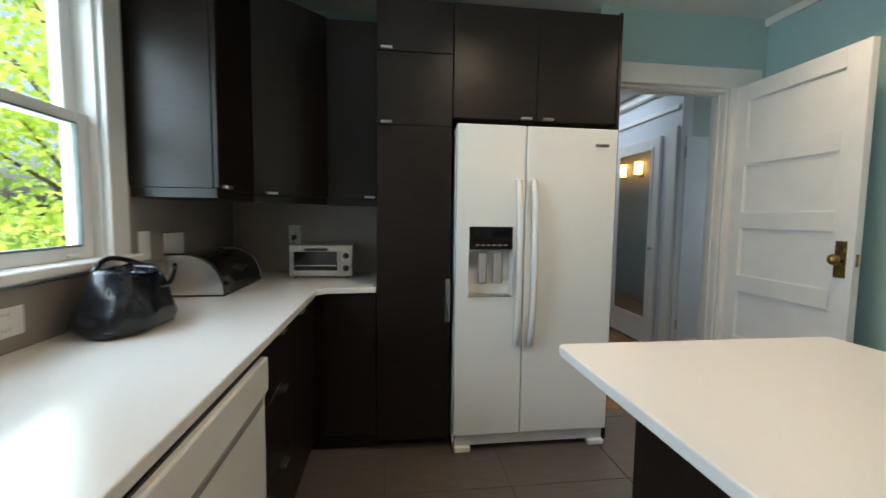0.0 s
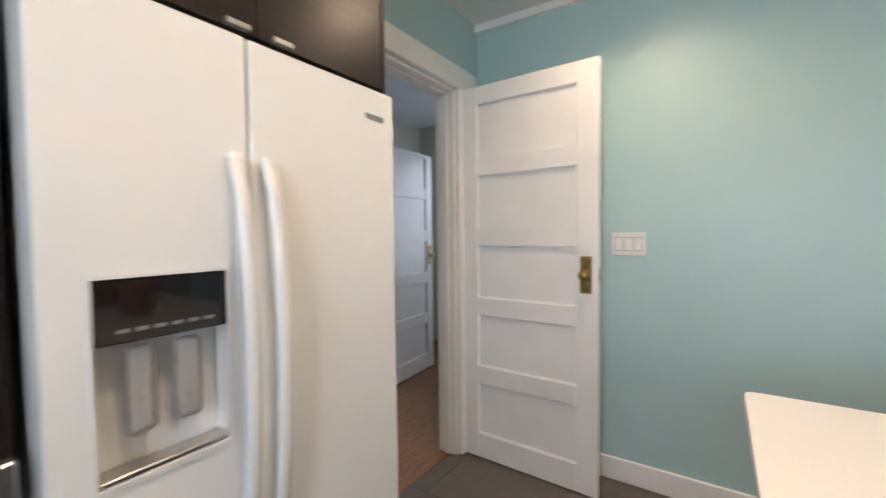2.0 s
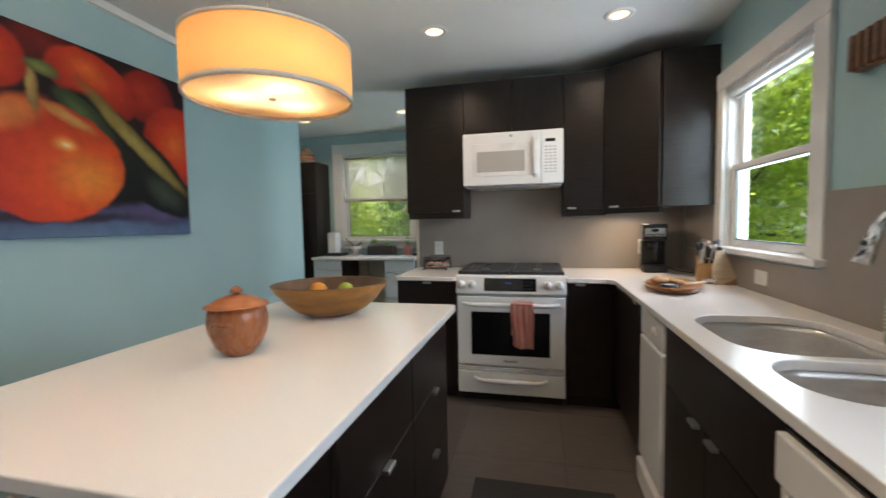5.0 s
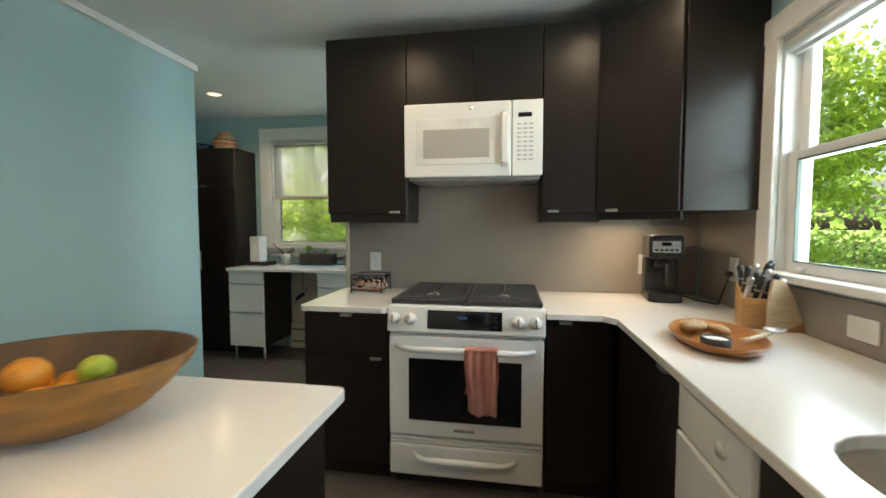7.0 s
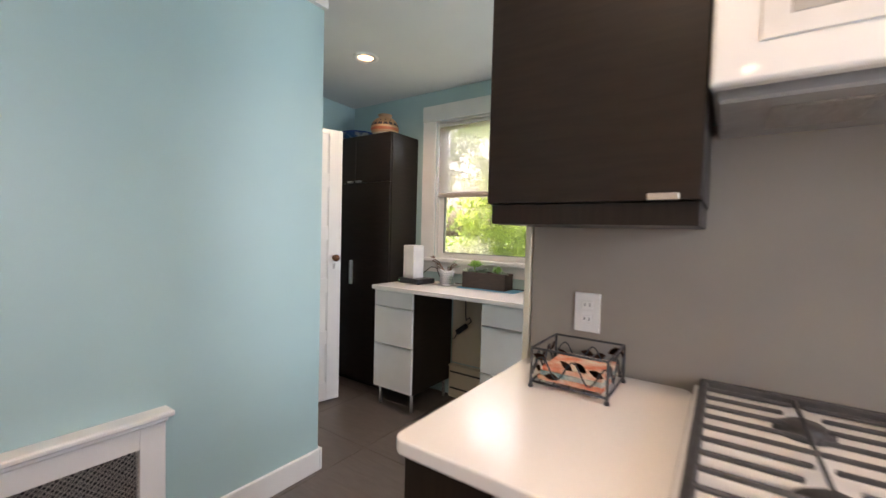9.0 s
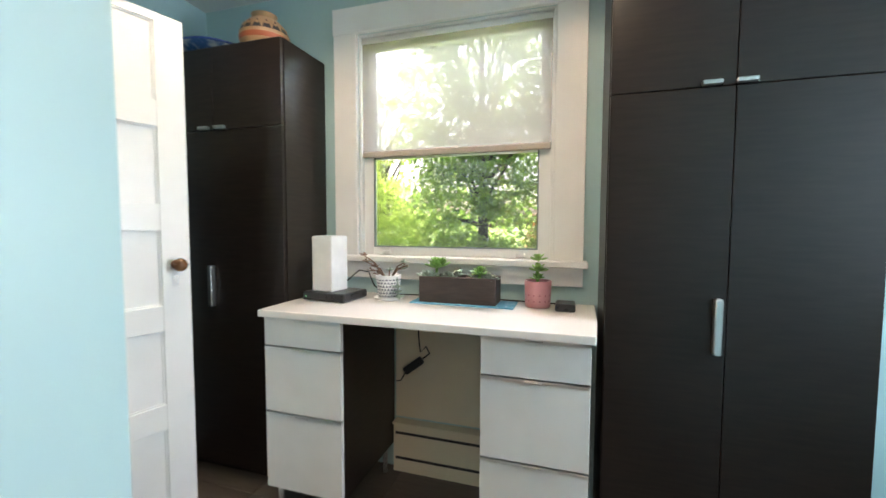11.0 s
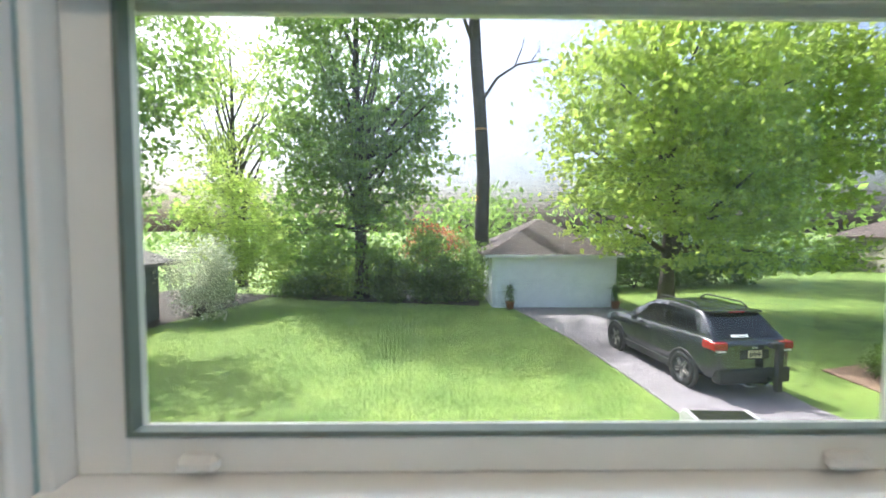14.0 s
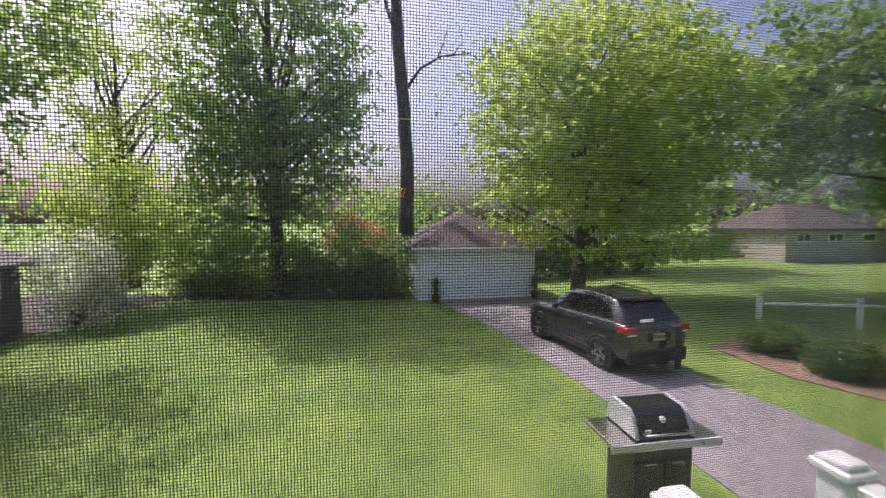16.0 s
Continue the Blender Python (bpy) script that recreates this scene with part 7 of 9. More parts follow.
def planter():
    x0, x1, y0, y1, h = 1.868, 2.215, -3.345, -3.215, 0.115
    c = thing("planter_box", ((x0 + x1) / 2, (y0 + y1) / 2, DT + 0.006), "dark rectangular planter box of succulents on a blue tray", "planter")
    z = DT + 0.007
    mt = pmat("dark_brown_planter", (0.055, 0.038, 0.030), (0.035, 0.025, 0.020), 14, 0.6, 0.1, 0.1, 50, stretch=(1, 1, 6))
    for lo, hi in (((x0, y0), (x1, y0 + 0.012)), ((x0, y1 - 0.012), (x1, y1)), ((x0, y0 + 0.012), (x0 + 0.012, y1 - 0.012)), ((x1 - 0.012, y0 + 0.012), (x1, y1 - 0.012))):
        part("side", B((lo[0], lo[1], z), (hi[0], hi[1], z + h), 0.002), mt, c)
    part("bottom", B((x0 + 0.012, y0 + 0.012, z), (x1 - 0.012, y1 - 0.012, z + 0.01)), mt, c)
    bm = B((x0 + 0.012, y0 + 0.012, z + 0.01), (x1 - 0.012, y1 - 0.012, z + h - 0.018))
    part("soil", bm, SOIL, c)
    top = z + h - 0.018
    for k, (px, r, n, mt2, up) in enumerate(((2.155, 0.058, 5, SUCC, 0.048), (2.185, 0.055, 4, SUCCG, 0.0), (2.105, 0.042, 4, SUCCG, 0.0), (2.05, 0.034, 3, SUCCG, 0.02), (1.995, 0.03, 3, SUCCB, 0.0), (1.945, 0.040, 4, SUCC, 0.030), (1.965, 0.045, 4, SUCCG, 0.01), (1.905, 0.045, 4, SUCCG, 0.0))):
        cy = (y0 + y1) / 2 + (0.02 if k % 2 else -0.018)
        bm = bmesh.new()
        tube(bm, [(px, cy, top - 0.01), (px + 0.004, cy, top + up)], 0.007, 8)
        rosette(part("succulent", bm, mt2, c), mt2, (px, cy, top + up), r, n, 0.9 if mt2 is SUCC else 0.6, k)
    t = thing("plant_tray", (2.04, -3.28, DT), "shallow blue glass tray under the planter", "tray")
    part("plate", B((1.79, -3.36, DT + 0.0005), (2.255, -3.195, DT + 0.006), 0.002), pmat("sky_blue_tray", (0.16, 0.42, 0.62), (0.12, 0.36, 0.55), 8, 0.25), t)


planter()


def pot_plant(x, y, r0, r1, h, mat, label, kind):
    c = thing("potted_plant", (x, y, DT), label, "potted plant")
    m = Matrix.Translation((x, y, DT))
    p = part("pot", lathe(bmesh.new(), [(0, 0.001), (r0, 0.001), (r0 + 0.003, 0.005), (r1, h - 0.004), (r1 - 0.001, h), (r1 - 0.007, h), (r1 - 0.008, h - 0.02), (0, h - 0.02)], 40, m), mat, c)
    part("soil", lathe(bmesh.new(), [(0, h - 0.014), (r1 - 0.0085, h - 0.018)], 24, m), SOIL, c)
    if kind == "dry":
        tri = pmat("dark_triangle_glaze", (0.08, 0.085, 0.12), None, 10, 0.4)
        part("saucer", lathe(bmesh.new(), [(0, 0.0005), (r1 + 0.004, 0.0005), (r1 + 0.010, 0.010), (r1 + 0.007, 0.010), (r1, 0.003)], 36, m), PLASTIC, c)
        for row in range(6):
            bm = bmesh.new()
            for k in range(22):
                a0 = 2 * math.pi * (k + 0.5 * (row % 2)) / 22
                z0 = 0.014 + row * 0.0155
                rr = r0 + 0.003 + (r1 - r0 - 0.003) * (z0 / h) + 0.0012
                vs = [bm.verts.new(m @ Vector((rr * math.cos(a), rr * math.sin(a), z))) for a, z in ((a0 - 0.115, z0), (a0 + 0.115, z0), (a0, z0 + 0.0125))]
                bm.faces.new(vs)
            part("triangle_band", bm, tri, p)
        rng = random.Random(11)
        for k in range(9):
            a = rng.uniform(0, 6.28)
            L = rng.uniform(0.06, 0.14)
            bm = bmesh.new()
            e = Vector((math.cos(a) * L * 0.75, math.sin(a) * L * 0.6, L * rng.uniform(0.3, 0.8)))
            base = Vector((x + math.cos(a) * 0.015, y + math.sin(a) * 0.015, DT + h - 0.018))
            tube(bm, [base, base + e * 0.5 + Vector((0, 0, 0.02)), base + e], [0.004, 0.0035, 0.0025], 7)
            part("stem", bm, SUCCB, c)
            mt = SUCCB if k % 3 else SUCCG
            rosette(part("rosette", rosette_core(base + e, 0.022), mt, c), mt, base + e, 0.022, 2, 0.8, k)
        for k in range(3):
            at = (x - 0.055 - 0.012 * k, y + 0.03 + 0.01 * k, DT + 0.06 - 0.022 * k)
            rosette(part("rosette", rosette_core(at, 0.022), SUCCG, c), SUCCG, at, 0.026, 2, 0.4, 20 + k)
        bm = bmesh.new()
        tube(bm, [(x - 0.03, y + 0.01, DT + h - 0.018), (x - 0.055, y + 0.025, DT + h - 0.01), (x - 0.068, y + 0.038, DT + 0.05), (x - 0.075, y + 0.045, DT + 0.008)], 0.003, 6)
        part("stem", bm, SUCCG, c)
    else:
        for z in (0.03, 0.055):
            for k in range(14):
                a = 2 * math.pi * k / 14
                rr = r0 + 0.003 + (r1 - r0 - 0.003) * (z / h)
                part("pressed_dot", lathe(bmesh.new(), [(0, 0.0015), (0.0035, 0.0)], 8, m @ Matrix.Rotation(a, 4, "Z") @ Matrix.Translation((rr, 0, z)) @ Matrix.Rotation(radians(90), 4, "Y")), pmat("dark_pink_dot", (0.36, 0.12, 0.13), None, 10, 0.6) if (k == 0 and z < 0.04) else bpy.data.materials["dark_pink_dot"], p)
        bm = bmesh.new()
        tube(bm, [(x, y, DT + h - 0.018), (x + 0.004, y, DT + h + 0.03), (x, y, DT + h + 0.075)], 0.007, 8)
        part("stem", bm, SUCC, c)
        for k, (z, r) in enumerate(((0.005, 0.034), (0.04, 0.042), (0.085, 0.038))):
            at = (x, y, DT + h + z)
            rosette(part("rosette", rosette_core(at, r), SUCC, c), SUCC, at, r, 3, 0.9, 40 + k)


pot_plant(2.39, -3.27, 0.043, 0.060, 0.115, PLASTIC, "straggly succulent in a white pot with dark triangles", "dry")
pot_plant(1.70, -3.30, 0.050, 0.057, 0.115, pmat("pink_glazed_pot", (0.55, 0.24, 0.25), (0.50, 0.21, 0.22), 12, 0.35), "jade plant in a pink patterned pot on the desk", "jade")
solid("power_brick", B((1.545, -3.32, DT + 0.0005), (1.625, -3.21, DT + 0.032), 0.008, 2), BLACK, "small black power box on the desk", "power box")


def hanging_adapter():
    c = thing("power_adapter", (2.30, BACK + 0.03, 0.53), "black power adapter hanging from its cable under the desk", "power adapter")
    m = Matrix.Translation((2.305, BACK + 0.045, 0.56)) @ Matrix.Rotation(radians(38), 4, "Y")
    part("brick", box(bmesh.new(), (-0.055, -0.018, -0.02), (0.055, 0.018, 0.02), 0.008, 2, m), BLACK, c)
    bm = bmesh.new()
    tube(bm, [(2.285, BACK + 0.03, DT - 0.035), (2.283, BACK + 0.03, 0.70), (2.27, BACK + 0.04, 0.63), (2.24, BACK + 0.04, 0.66), (2.22, BACK + 0.045, 0.63), (2.255, BACK + 0.045, 0.60)], 0.004, 8)
    part("cable", bm, BLACK, c)
    bm = bmesh.new()
    tube(bm, [(2.345, BACK + 0.045, 0.525), (2.38, BACK + 0.03, 0.47), (2.41, BACK + 0.02, 0.46)], 0.003, 8)
    part("cable", bm, BLACK, c)


hanging_adapter()


# ---- pottery on the tall cabinet ----
def pottery_vase():
    x, y, z = 3.045, -3.24, 2.10
    m = Matrix.Translation((x, y, z))
    c = thing("pottery_vase", (x, y, z), "round painted clay vase with dark zigzags on the cabinet", "vase")
    cl = pmat("buff_clay", (0.50, 0.30, 0.16), (0.42, 0.24, 0.12), 8, 0.5)
    b = part("body", lathe(bmesh.new(), [(0, 0), (0.06, 0), (0.085, 0.015), (0.112, 0.05), (0.118, 0.085), (0.105, 0.125), (0.078, 0.155), (0.055, 0.168), (0.050, 0.176), (0.062, 0.192), (0.058, 0.194), (0.044, 0.176), (0, 0.16)], 44, m), cl, c)
    for r0, z0, r1, z1, col in ((0.1135, 0.052, 0.1185, 0.074, (0.45, 0.12, 0.05)), (0.0868, 0.015, 0.101, 0.034, (0.55, 0.48, 0.38))):
        part("painted_band", lathe(bmesh.new(), [(r0 + 0.0012, z0), (r1 + 0.0012, z1)], 44, m), pmat("vase_band", col, None, 12, 0.5), b)
    dk = pmat("vase_dark_paint", (0.05, 0.04, 0.04), None, 12, 0.5)
    bm = bmesh.new()
    for k in range(16):
        a0 = 2 * math.pi * k / 16
        vs = [bm.verts.new(m @ Vector((r * math.cos(a), r * math.sin(a), zz))) for a, r, zz in ((a0 - 0.19, 0.1190, 0.092), (a0 + 0.19, 0.1190, 0.092), (a0, 0.0985, 0.139))]
        bm.faces.new(vs)
    part("zigzag_band", bm, dk, b)


pottery_vase()


def blue_platter():
    x, y, z = 3.36, -3.24, 2.10
    m = Matrix.Translation((x, y, z))
    c = thing("blue_platter", (x, y, z), "wide blue and white ceramic bowl on the cabinet", "bowl")
    part("bowl", lathe(bmesh.new(), [(0, 0), (0.07, 0), (0.12, 0.02), (0.165, 0.055), (0.17, 0.06), (0.162, 0.061), (0.11, 0.03), (0, 0.012)], 44, m), pmat("blue_glaze", (0.04, 0.11, 0.26), (0.40, 0.46, 0.50), 14, 0.25, lo=0.45, hi=0.6), c)
    part("rim", lathe(bmesh.new(), [(0.166, 0.054), (0.173, 0.060), (0.166, 0.066), (0.160, 0.060), (0.166, 0.054)], 44, m), pmat("cobalt_rim", (0.03, 0.08, 0.30), None, 10, 0.25), c)


blue_platter()


# ---- outdoors ----
def leaf_mat(name, c1, c2, trans=0.35):
    m, nt, b = nodes_of(name)
    L = nt.links.new
    g = nt.nodes.new("ShaderNodeNewGeometry")
    r = nt.nodes.new("ShaderNodeValToRGB")
    r.color_ramp.elements[0].color, r.color_ramp.elements[1].color = (*c1, 1), (*c2, 1)
    L(g.outputs["Random Per Island"], r.inputs[0])
    L(r.outputs[0], b.inputs["Base Color"])
    b.inputs["Roughness"].default_value = 0.45
    tl = nt.nodes.new("ShaderNodeBsdfTranslucent")
    hs = nt.nodes.new("ShaderNodeHueSaturation")
    hs.inputs["Value"].default_value = 1.9
    L(r.outputs[0], hs.inputs["Color"])
    L(hs.outputs[0], tl.inputs[0])
    mx = nt.nodes.new("ShaderNodeMixShader")
    mx.inputs[0].default_value = trans
    L(b.outputs[0], mx.inputs[1])
    L(tl.outputs[0], mx.inputs[2])
    L(mx.outputs[0], nt.nodes["Material Output"].inputs[0])
    return m


LEAF_MAPLE = leaf_mat("maple_leaf", (0.115, 0.19, 0.040), (0.21, 0.30, 0.066), 0.6)
LEAF_BRIGHT = leaf_mat("bright_spring_leaf", (0.20, 0.275, 0.045), (0.33, 0.40, 0.08), 0.65)
LEAF_LIME = leaf_mat("light_young_leaf", (0.30, 0.38, 0.08), (0.44, 0.52, 0.14), 0.6)
LEAF_DARK = leaf_mat("dark_shrub_leaf", (0.075, 0.135, 0.034), (0.14, 0.215, 0.055), 0.5)
LEAF_PALE = leaf_mat("white_blossom", (0.36, 0.39, 0.26), (0.70, 0.70, 0.58), 0.35)
LEAF_RED = leaf_mat("reddish_leaf", (0.30, 0.10, 0.04), (0.42, 0.17, 0.07), 0.3)
BARK = pmat("grey_brown_bark", (0.085, 0.068, 0.055), (0.045, 0.036, 0.030), 9, 0.9, 0.05, 0.9, 24, stretch=(1, 1, 0.2), detail=8)


def leaf_mesh(name, clumps, per, spread, size, seed, material, flat=0.5):
    """Many small pointed leaves gathered in clumps."""
    rng = np.random.default_rng(seed)
    c = np.repeat(np.asarray(clumps, float), per, axis=0)
    n = len(c)
    p = c + rng.normal(0, 1, (n, 3)) * np.asarray(spread)
    d = rng.normal(0, 1, (n, 3))
    d[:, 2] -= 0.5
    d /= np.linalg.norm(d, axis=1)[:, None]
    s = rng.normal(0, 1, (n, 3))
    s[:, 2] *= flat
    s -= d * (s * d).sum(1)[:, None]
    s /= np.linalg.norm(s, axis=1)[:, None] + 1e-9
    L = (size * rng.uniform(0.6, 1.35, n))[:, None]
    v = np.stack([p - d * L * 0.5, p + s * L * 0.36 - d * L * 0.05, p + d * L * 0.55, p - s * L * 0.36 - d * L * 0.05], axis=1).reshape(-1, 3)
    me = bpy.data.meshes.new(name)
    me.vertices.add(4 * n)
    me.vertices.foreach_set("co", v.ravel())
    me.loops.add(4 * n)
    me.loops.foreach_set("vertex_index", np.arange(4 * n, dtype=np.int32))
    me.polygons.add(n)
    me.polygons.foreach_set("loop_start", np.arange(0, 4 * n, 4, dtype=np.int32))
    me.update(calc_edges=True)
    me.materials.append(material)
    return new(name, me)


def crown_clumps(balls, n, seed):
    """Clump centres, more of them near the outside of the given ellipsoids."""
    rng = np.random.default_rng(seed)
    out = []
    vol = np.array([b[3] * b[4] * b[5] for b in balls])
    for k in rng.choice(len(balls), n, p=vol / vol.sum()):
        cx, cy, cz, rx, ry, rz = balls[k]
        d = rng.normal(0, 1, 3)
        d /= np.linalg.norm(d)
        r = rng.uniform(0.12, 1.0) ** 0.45
        out.append((cx + rx * d[0] * r, cy + ry * d[1] * r, cz + rz * d[2] * r))
    return out


def tree(label, base, height, r0, balls, n, per, spread, size, material, seed, limbs=14, lean=(0, 0), name="tree"):
    rng = random.Random(seed)
    t = thing(name, (*base, GROUND), label, "tree" if name == "tree" else "bush")
    clumps = crown_clumps(balls, n, seed)
    bm = bmesh.new()
    pts, rad = [], []
    m = 9
    for k in range(m + 1):
        u = k / m
        pts.append(Vector((base[0] + lean[0] * u + 0.10 * math.sin(u * 5 + seed), base[1] + lean[1] * u + 0.10 * math.cos(u * 4 + seed), GROUND - 0.05 + height * u)))
        rad.append(r0 * (1.25 - 0.25 * min(1, u * 8)) * (1 - 0.82 * u))
    tube(bm, pts, rad, 12)
    part("trunk", bm, BARK, t)
    for k in range(limbs):
        c = Vector(clumps[(k * 7) % len(clumps)])
        u = min(0.95, max(0.18, (c.z - 1.2 - GROUND) / height * rng.uniform(0.55, 0.85)))
        i = min(m - 1, int(u * m))
        o = pts[i].lerp(pts[i + 1], u * m - i)
        rr = r0 * (1 - 0.82 * u) * 0.5
        mid = o.lerp(c, 0.5) + Vector((rng.uniform(-.3, .3), rng.uniform(-.3, .3), rng.uniform(0.1, 0.5)))
        bm = bmesh.new()
        tube(bm, [o, o.lerp(mid, 0.5) + Vector((0, 0, 0.1)), mid, mid.lerp(c, 0.6), c], [rr, rr * 0.8, rr * 0.6, rr * 0.4, rr * 0.15], 7)
        part("limb", bm, BARK, t)
    o = leaf_mesh("crown", clumps, per, spread, size, seed, material)
    o.parent = t
    o.matrix_parent_inverse = Matrix.Translation(-t.location)
    return t


def shrub(label, base, balls, n, per, spread, size, material, seed):
    t = thing("bush", (*base, GROUND), label, "bush")
    clumps = crown_clumps(balls, n, seed)
    for k in range(6):
        c = Vector(clumps[(k * 5) % len(clumps)])
        bm = bmesh.new()
        b = Vector((base[0] + 0.08 * math.cos(k), base[1] + 0.08 * math.sin(k), GROUND - 0.02))
        tube(bm, [b, b.lerp(c, 0.5) + Vector((0, 0, 0.1)), c], [0.03, 0.02, 0.006], 6)
        part("stem", bm, BARK, t)
    o = leaf_mesh("foliage", clumps, per, spread, size, seed, material)
    o.parent = t
    o.matrix_parent_inverse = Matrix.Translation(-t.location)
    return t


# ground, lawn, drive
GRASS = pmat("lawn_grass", (0.10, 0.178, 0.027), (0.215, 0.295, 0.055), 0.9, 0.9, 0.05, 0.5, 90, detail=10, lo=0.3, hi=0.7)
bm = bmesh.new()
bmesh.ops.create_grid(bm, x_segments=40, y_segments=40, size=400, matrix=Matrix.Translation((0, 0, GROUND)))
structure("ground", bm, GRASS)


def flat(name, pts, z0, z1, material):
    bm = bmesh.new()
    prism(bm, pts, z0, z1)
    return structure(name, bm, material)


ASPHALT = pmat("pale_worn_asphalt", (0.29, 0.26, 0.265), (0.22, 0.20, 0.205), 3, 0.9, 0.05, 0.5, 120, detail=9)
MULCH = pmat("reddish_mulch", (0.34, 0.22, 0.15), (0.24, 0.15, 0.10), 25, 0.95, 0.05, 0.9, 60)
DIRT = pmat("dark_bed_soil", (0.045, 0.035, 0.028), (0.07, 0.055, 0.04), 10, 0.95, 0.05, 0.8, 40)
flat("road_driveway", [(-0.75, -19.2), (-1.15, -17.0), (-1.60, -14.5), (-1.84, -11.5), (-1.93, -9.5), (-1.95, -2.0), (-1.95, 12), (-4.9, 12), (-4.85, -5.0), (-4.75, -8.5), (-4.45, -10), (-4.75, -14), (-5.15, -19.2)], GROUND - 0.05, GROUND + 0.02, ASPHALT)
flat("ground_bed_house", [(11.2, -9), (11.25, -12.4), (11.55, -14.4), (11.2, -17.0), (10.6, -19.2), (9.9, -22.2), (16, -24), (16, -9)], GROUND - 0.04, GROUND + 0.015, DIRT)
flat("ground_bed_hedge", [(10.3, -22.0), (7.0, -20.8), (3.3, -20.2), (0.5, -19.6), (0.3, -24), (10, -26)], GROUND - 0.04, GROUND + 0.012, DIRT)
flat("ground_bed_mulch", [(-6.3, -9.8), (-6.4, -11.9), (-8.8, -12.6), (-10.8, -11.5), (-10.0, -8.4), (-7.0, -8.2)], GROUND - 0.04, GROUND + 0.02, MULCH)

# the lawn's standing blades, and those past counting
rngb = np.random.default_rng(3)
nb = 60000
yy = -5.5 - 13.5 * rngb.uniform(0, 1, nb) ** 1.3
xx = rngb.uniform(-1.75, 11.0, nb)
keep = (xx > -1.75 + np.clip((-yy - 12) * 0.14, 0, 1)) & (yy < -4.5)
xx, yy = xx[keep], yy[keep]
nb = len(xx)
ang = rngb.uniform(0, 6.28, nb)
hh = rngb.uniform(0.025, 0.065, nb)
wv = 0.006
vv = np.stack([np.stack([xx - wv * np.cos(ang), yy - wv * np.sin(ang), np.full(nb, GROUND)], 1), np.stack([xx + wv * np.cos(ang), yy + wv * np.sin(ang), np.full(nb, GROUND)], 1),
               np.stack([xx + rngb.normal(0, 0.02, nb), yy + rngb.normal(0, 0.02, nb), GROUND + hh], 1)], 1).reshape(-1, 3)
me = bpy.data.meshes.new("grass_blades")
me.vertices.add(3 * nb)
me.vertices.foreach_set("co", vv.ravel())
me.loops.add(3 * nb)
me.loops.foreach_set("vertex_index", np.arange(3 * nb, dtype=np.int32))
me.polygons.add(nb)
me.polygons.foreach_set("loop_start", np.arange(0, 3 * nb, 3, dtype=np.int32))
me.update(calc_edges=True)
me.materials.append(leaf_mat("grass_blade", (0.10, 0.21, 0.028), (0.20, 0.315, 0.05), 0.3))
tagged(new("grass", me), "sunlit mown green lawn grass", "grass", "", "stuff")

# trees of the back garden
tree("tall leafy maple at the back of the lawn", (5.8, -21.6), 17, 0.30, [(5.7, -21.3, 8.5, 3.8, 3.0, 5.6), (5.2, -21.0, 3.2, 3.4, 2.4, 2.0), (7.2, -21.0, 4.8, 2.6, 2.4, 2.6), (3.4, -21.2, 5.2, 2.2, 2.2, 2.6), (5.4, -20.6, 1.0, 3.2, 1.5, 1.7), (7.4, -20.6, 1.6, 2.0, 1.5, 2.0)], 400, 56, (0.46, 0.42, 0.15), 0.22, LEAF_MAPLE, 11, 26)
tree("spreading bright green maple beside the garage", (-7.6, -20.4), 12, 0.30, [(-7.4, -18.8, 6.4, 5.4, 4.0, 4.8), (-4.4, -18.0, 5.4, 3.0, 2.6, 3.6), (-10.8, -18.2, 5.4, 3.8, 3.0, 4.2), (-6.6, -17.4, 2.3, 4.2, 2.6, 1.6), (-8.8, -17.2, 0.9, 4.0, 2.2, 1.1), (-5.0, -17.6, 1.4, 2.0, 1.6, 1.3)], 480, 58, (0.58, 0.5, 0.12), 0.23, LEAF_BRIGHT, 23, 26)
tree("slender half-bare tree behind the neighbour's roof", (13.0, -25.5), 13, 0.24, [(12.6, -25.0, 8.0, 3.2, 2.4, 3.4), (13.4, -24.6, 4.6, 2.6, 2.0, 1.6)], 80, 60, (0.42, 0.42, 0.2), 0.18, LEAF_BRIGHT, 31, 24, (0.6, 0))
tree("leafy tree overhanging the side of the lawn", (14.6, -13.0), 11, 0.24, [(12.2, -14.4, 4.4, 2.2, 1.8, 2.6), (11.1, -13.9, 2.2, 0.9, 0.9, 1.3), (11.0, -14.9, 6.0, 2.4, 2.0, 1.8), (13.6, -13.0, 7.0, 3.0, 2.5, 2.5), (9.8, -13.6, 6.6, 1.6, 1.6, 1.2)], 260, 55, (0.40, 0.38, 0.16), 0.17, LEAF_MAPLE, 37, 20)
tree("young yellow-green tree by the hedge", (11.2, -20.6), 5.6, 0.09, [(11.1, -20.2, 1.9, 1.7, 1.4, 2.6), (9.9, -20.4, 0.6, 1.6, 1.2, 1.6)], 130, 60, (0.26, 0.26, 0.2), 0.16, LEAF_LIME, 41, 12)
tree("large shade tree across the side lawn", (-26.0, -14.0), 14, 0.35, [(-18.0, -16.5, 7.0, 5.0, 4.5, 5.0), (-22.0, -17.5, 6.5, 5.0, 4.5, 4.5), (-15.0, -20.0, 5.5, 3.6, 3.0, 3.5)], 260, 80, (0.5, 0.5, 0.2), 0.27, LEAF_MAPLE, 43, 18)
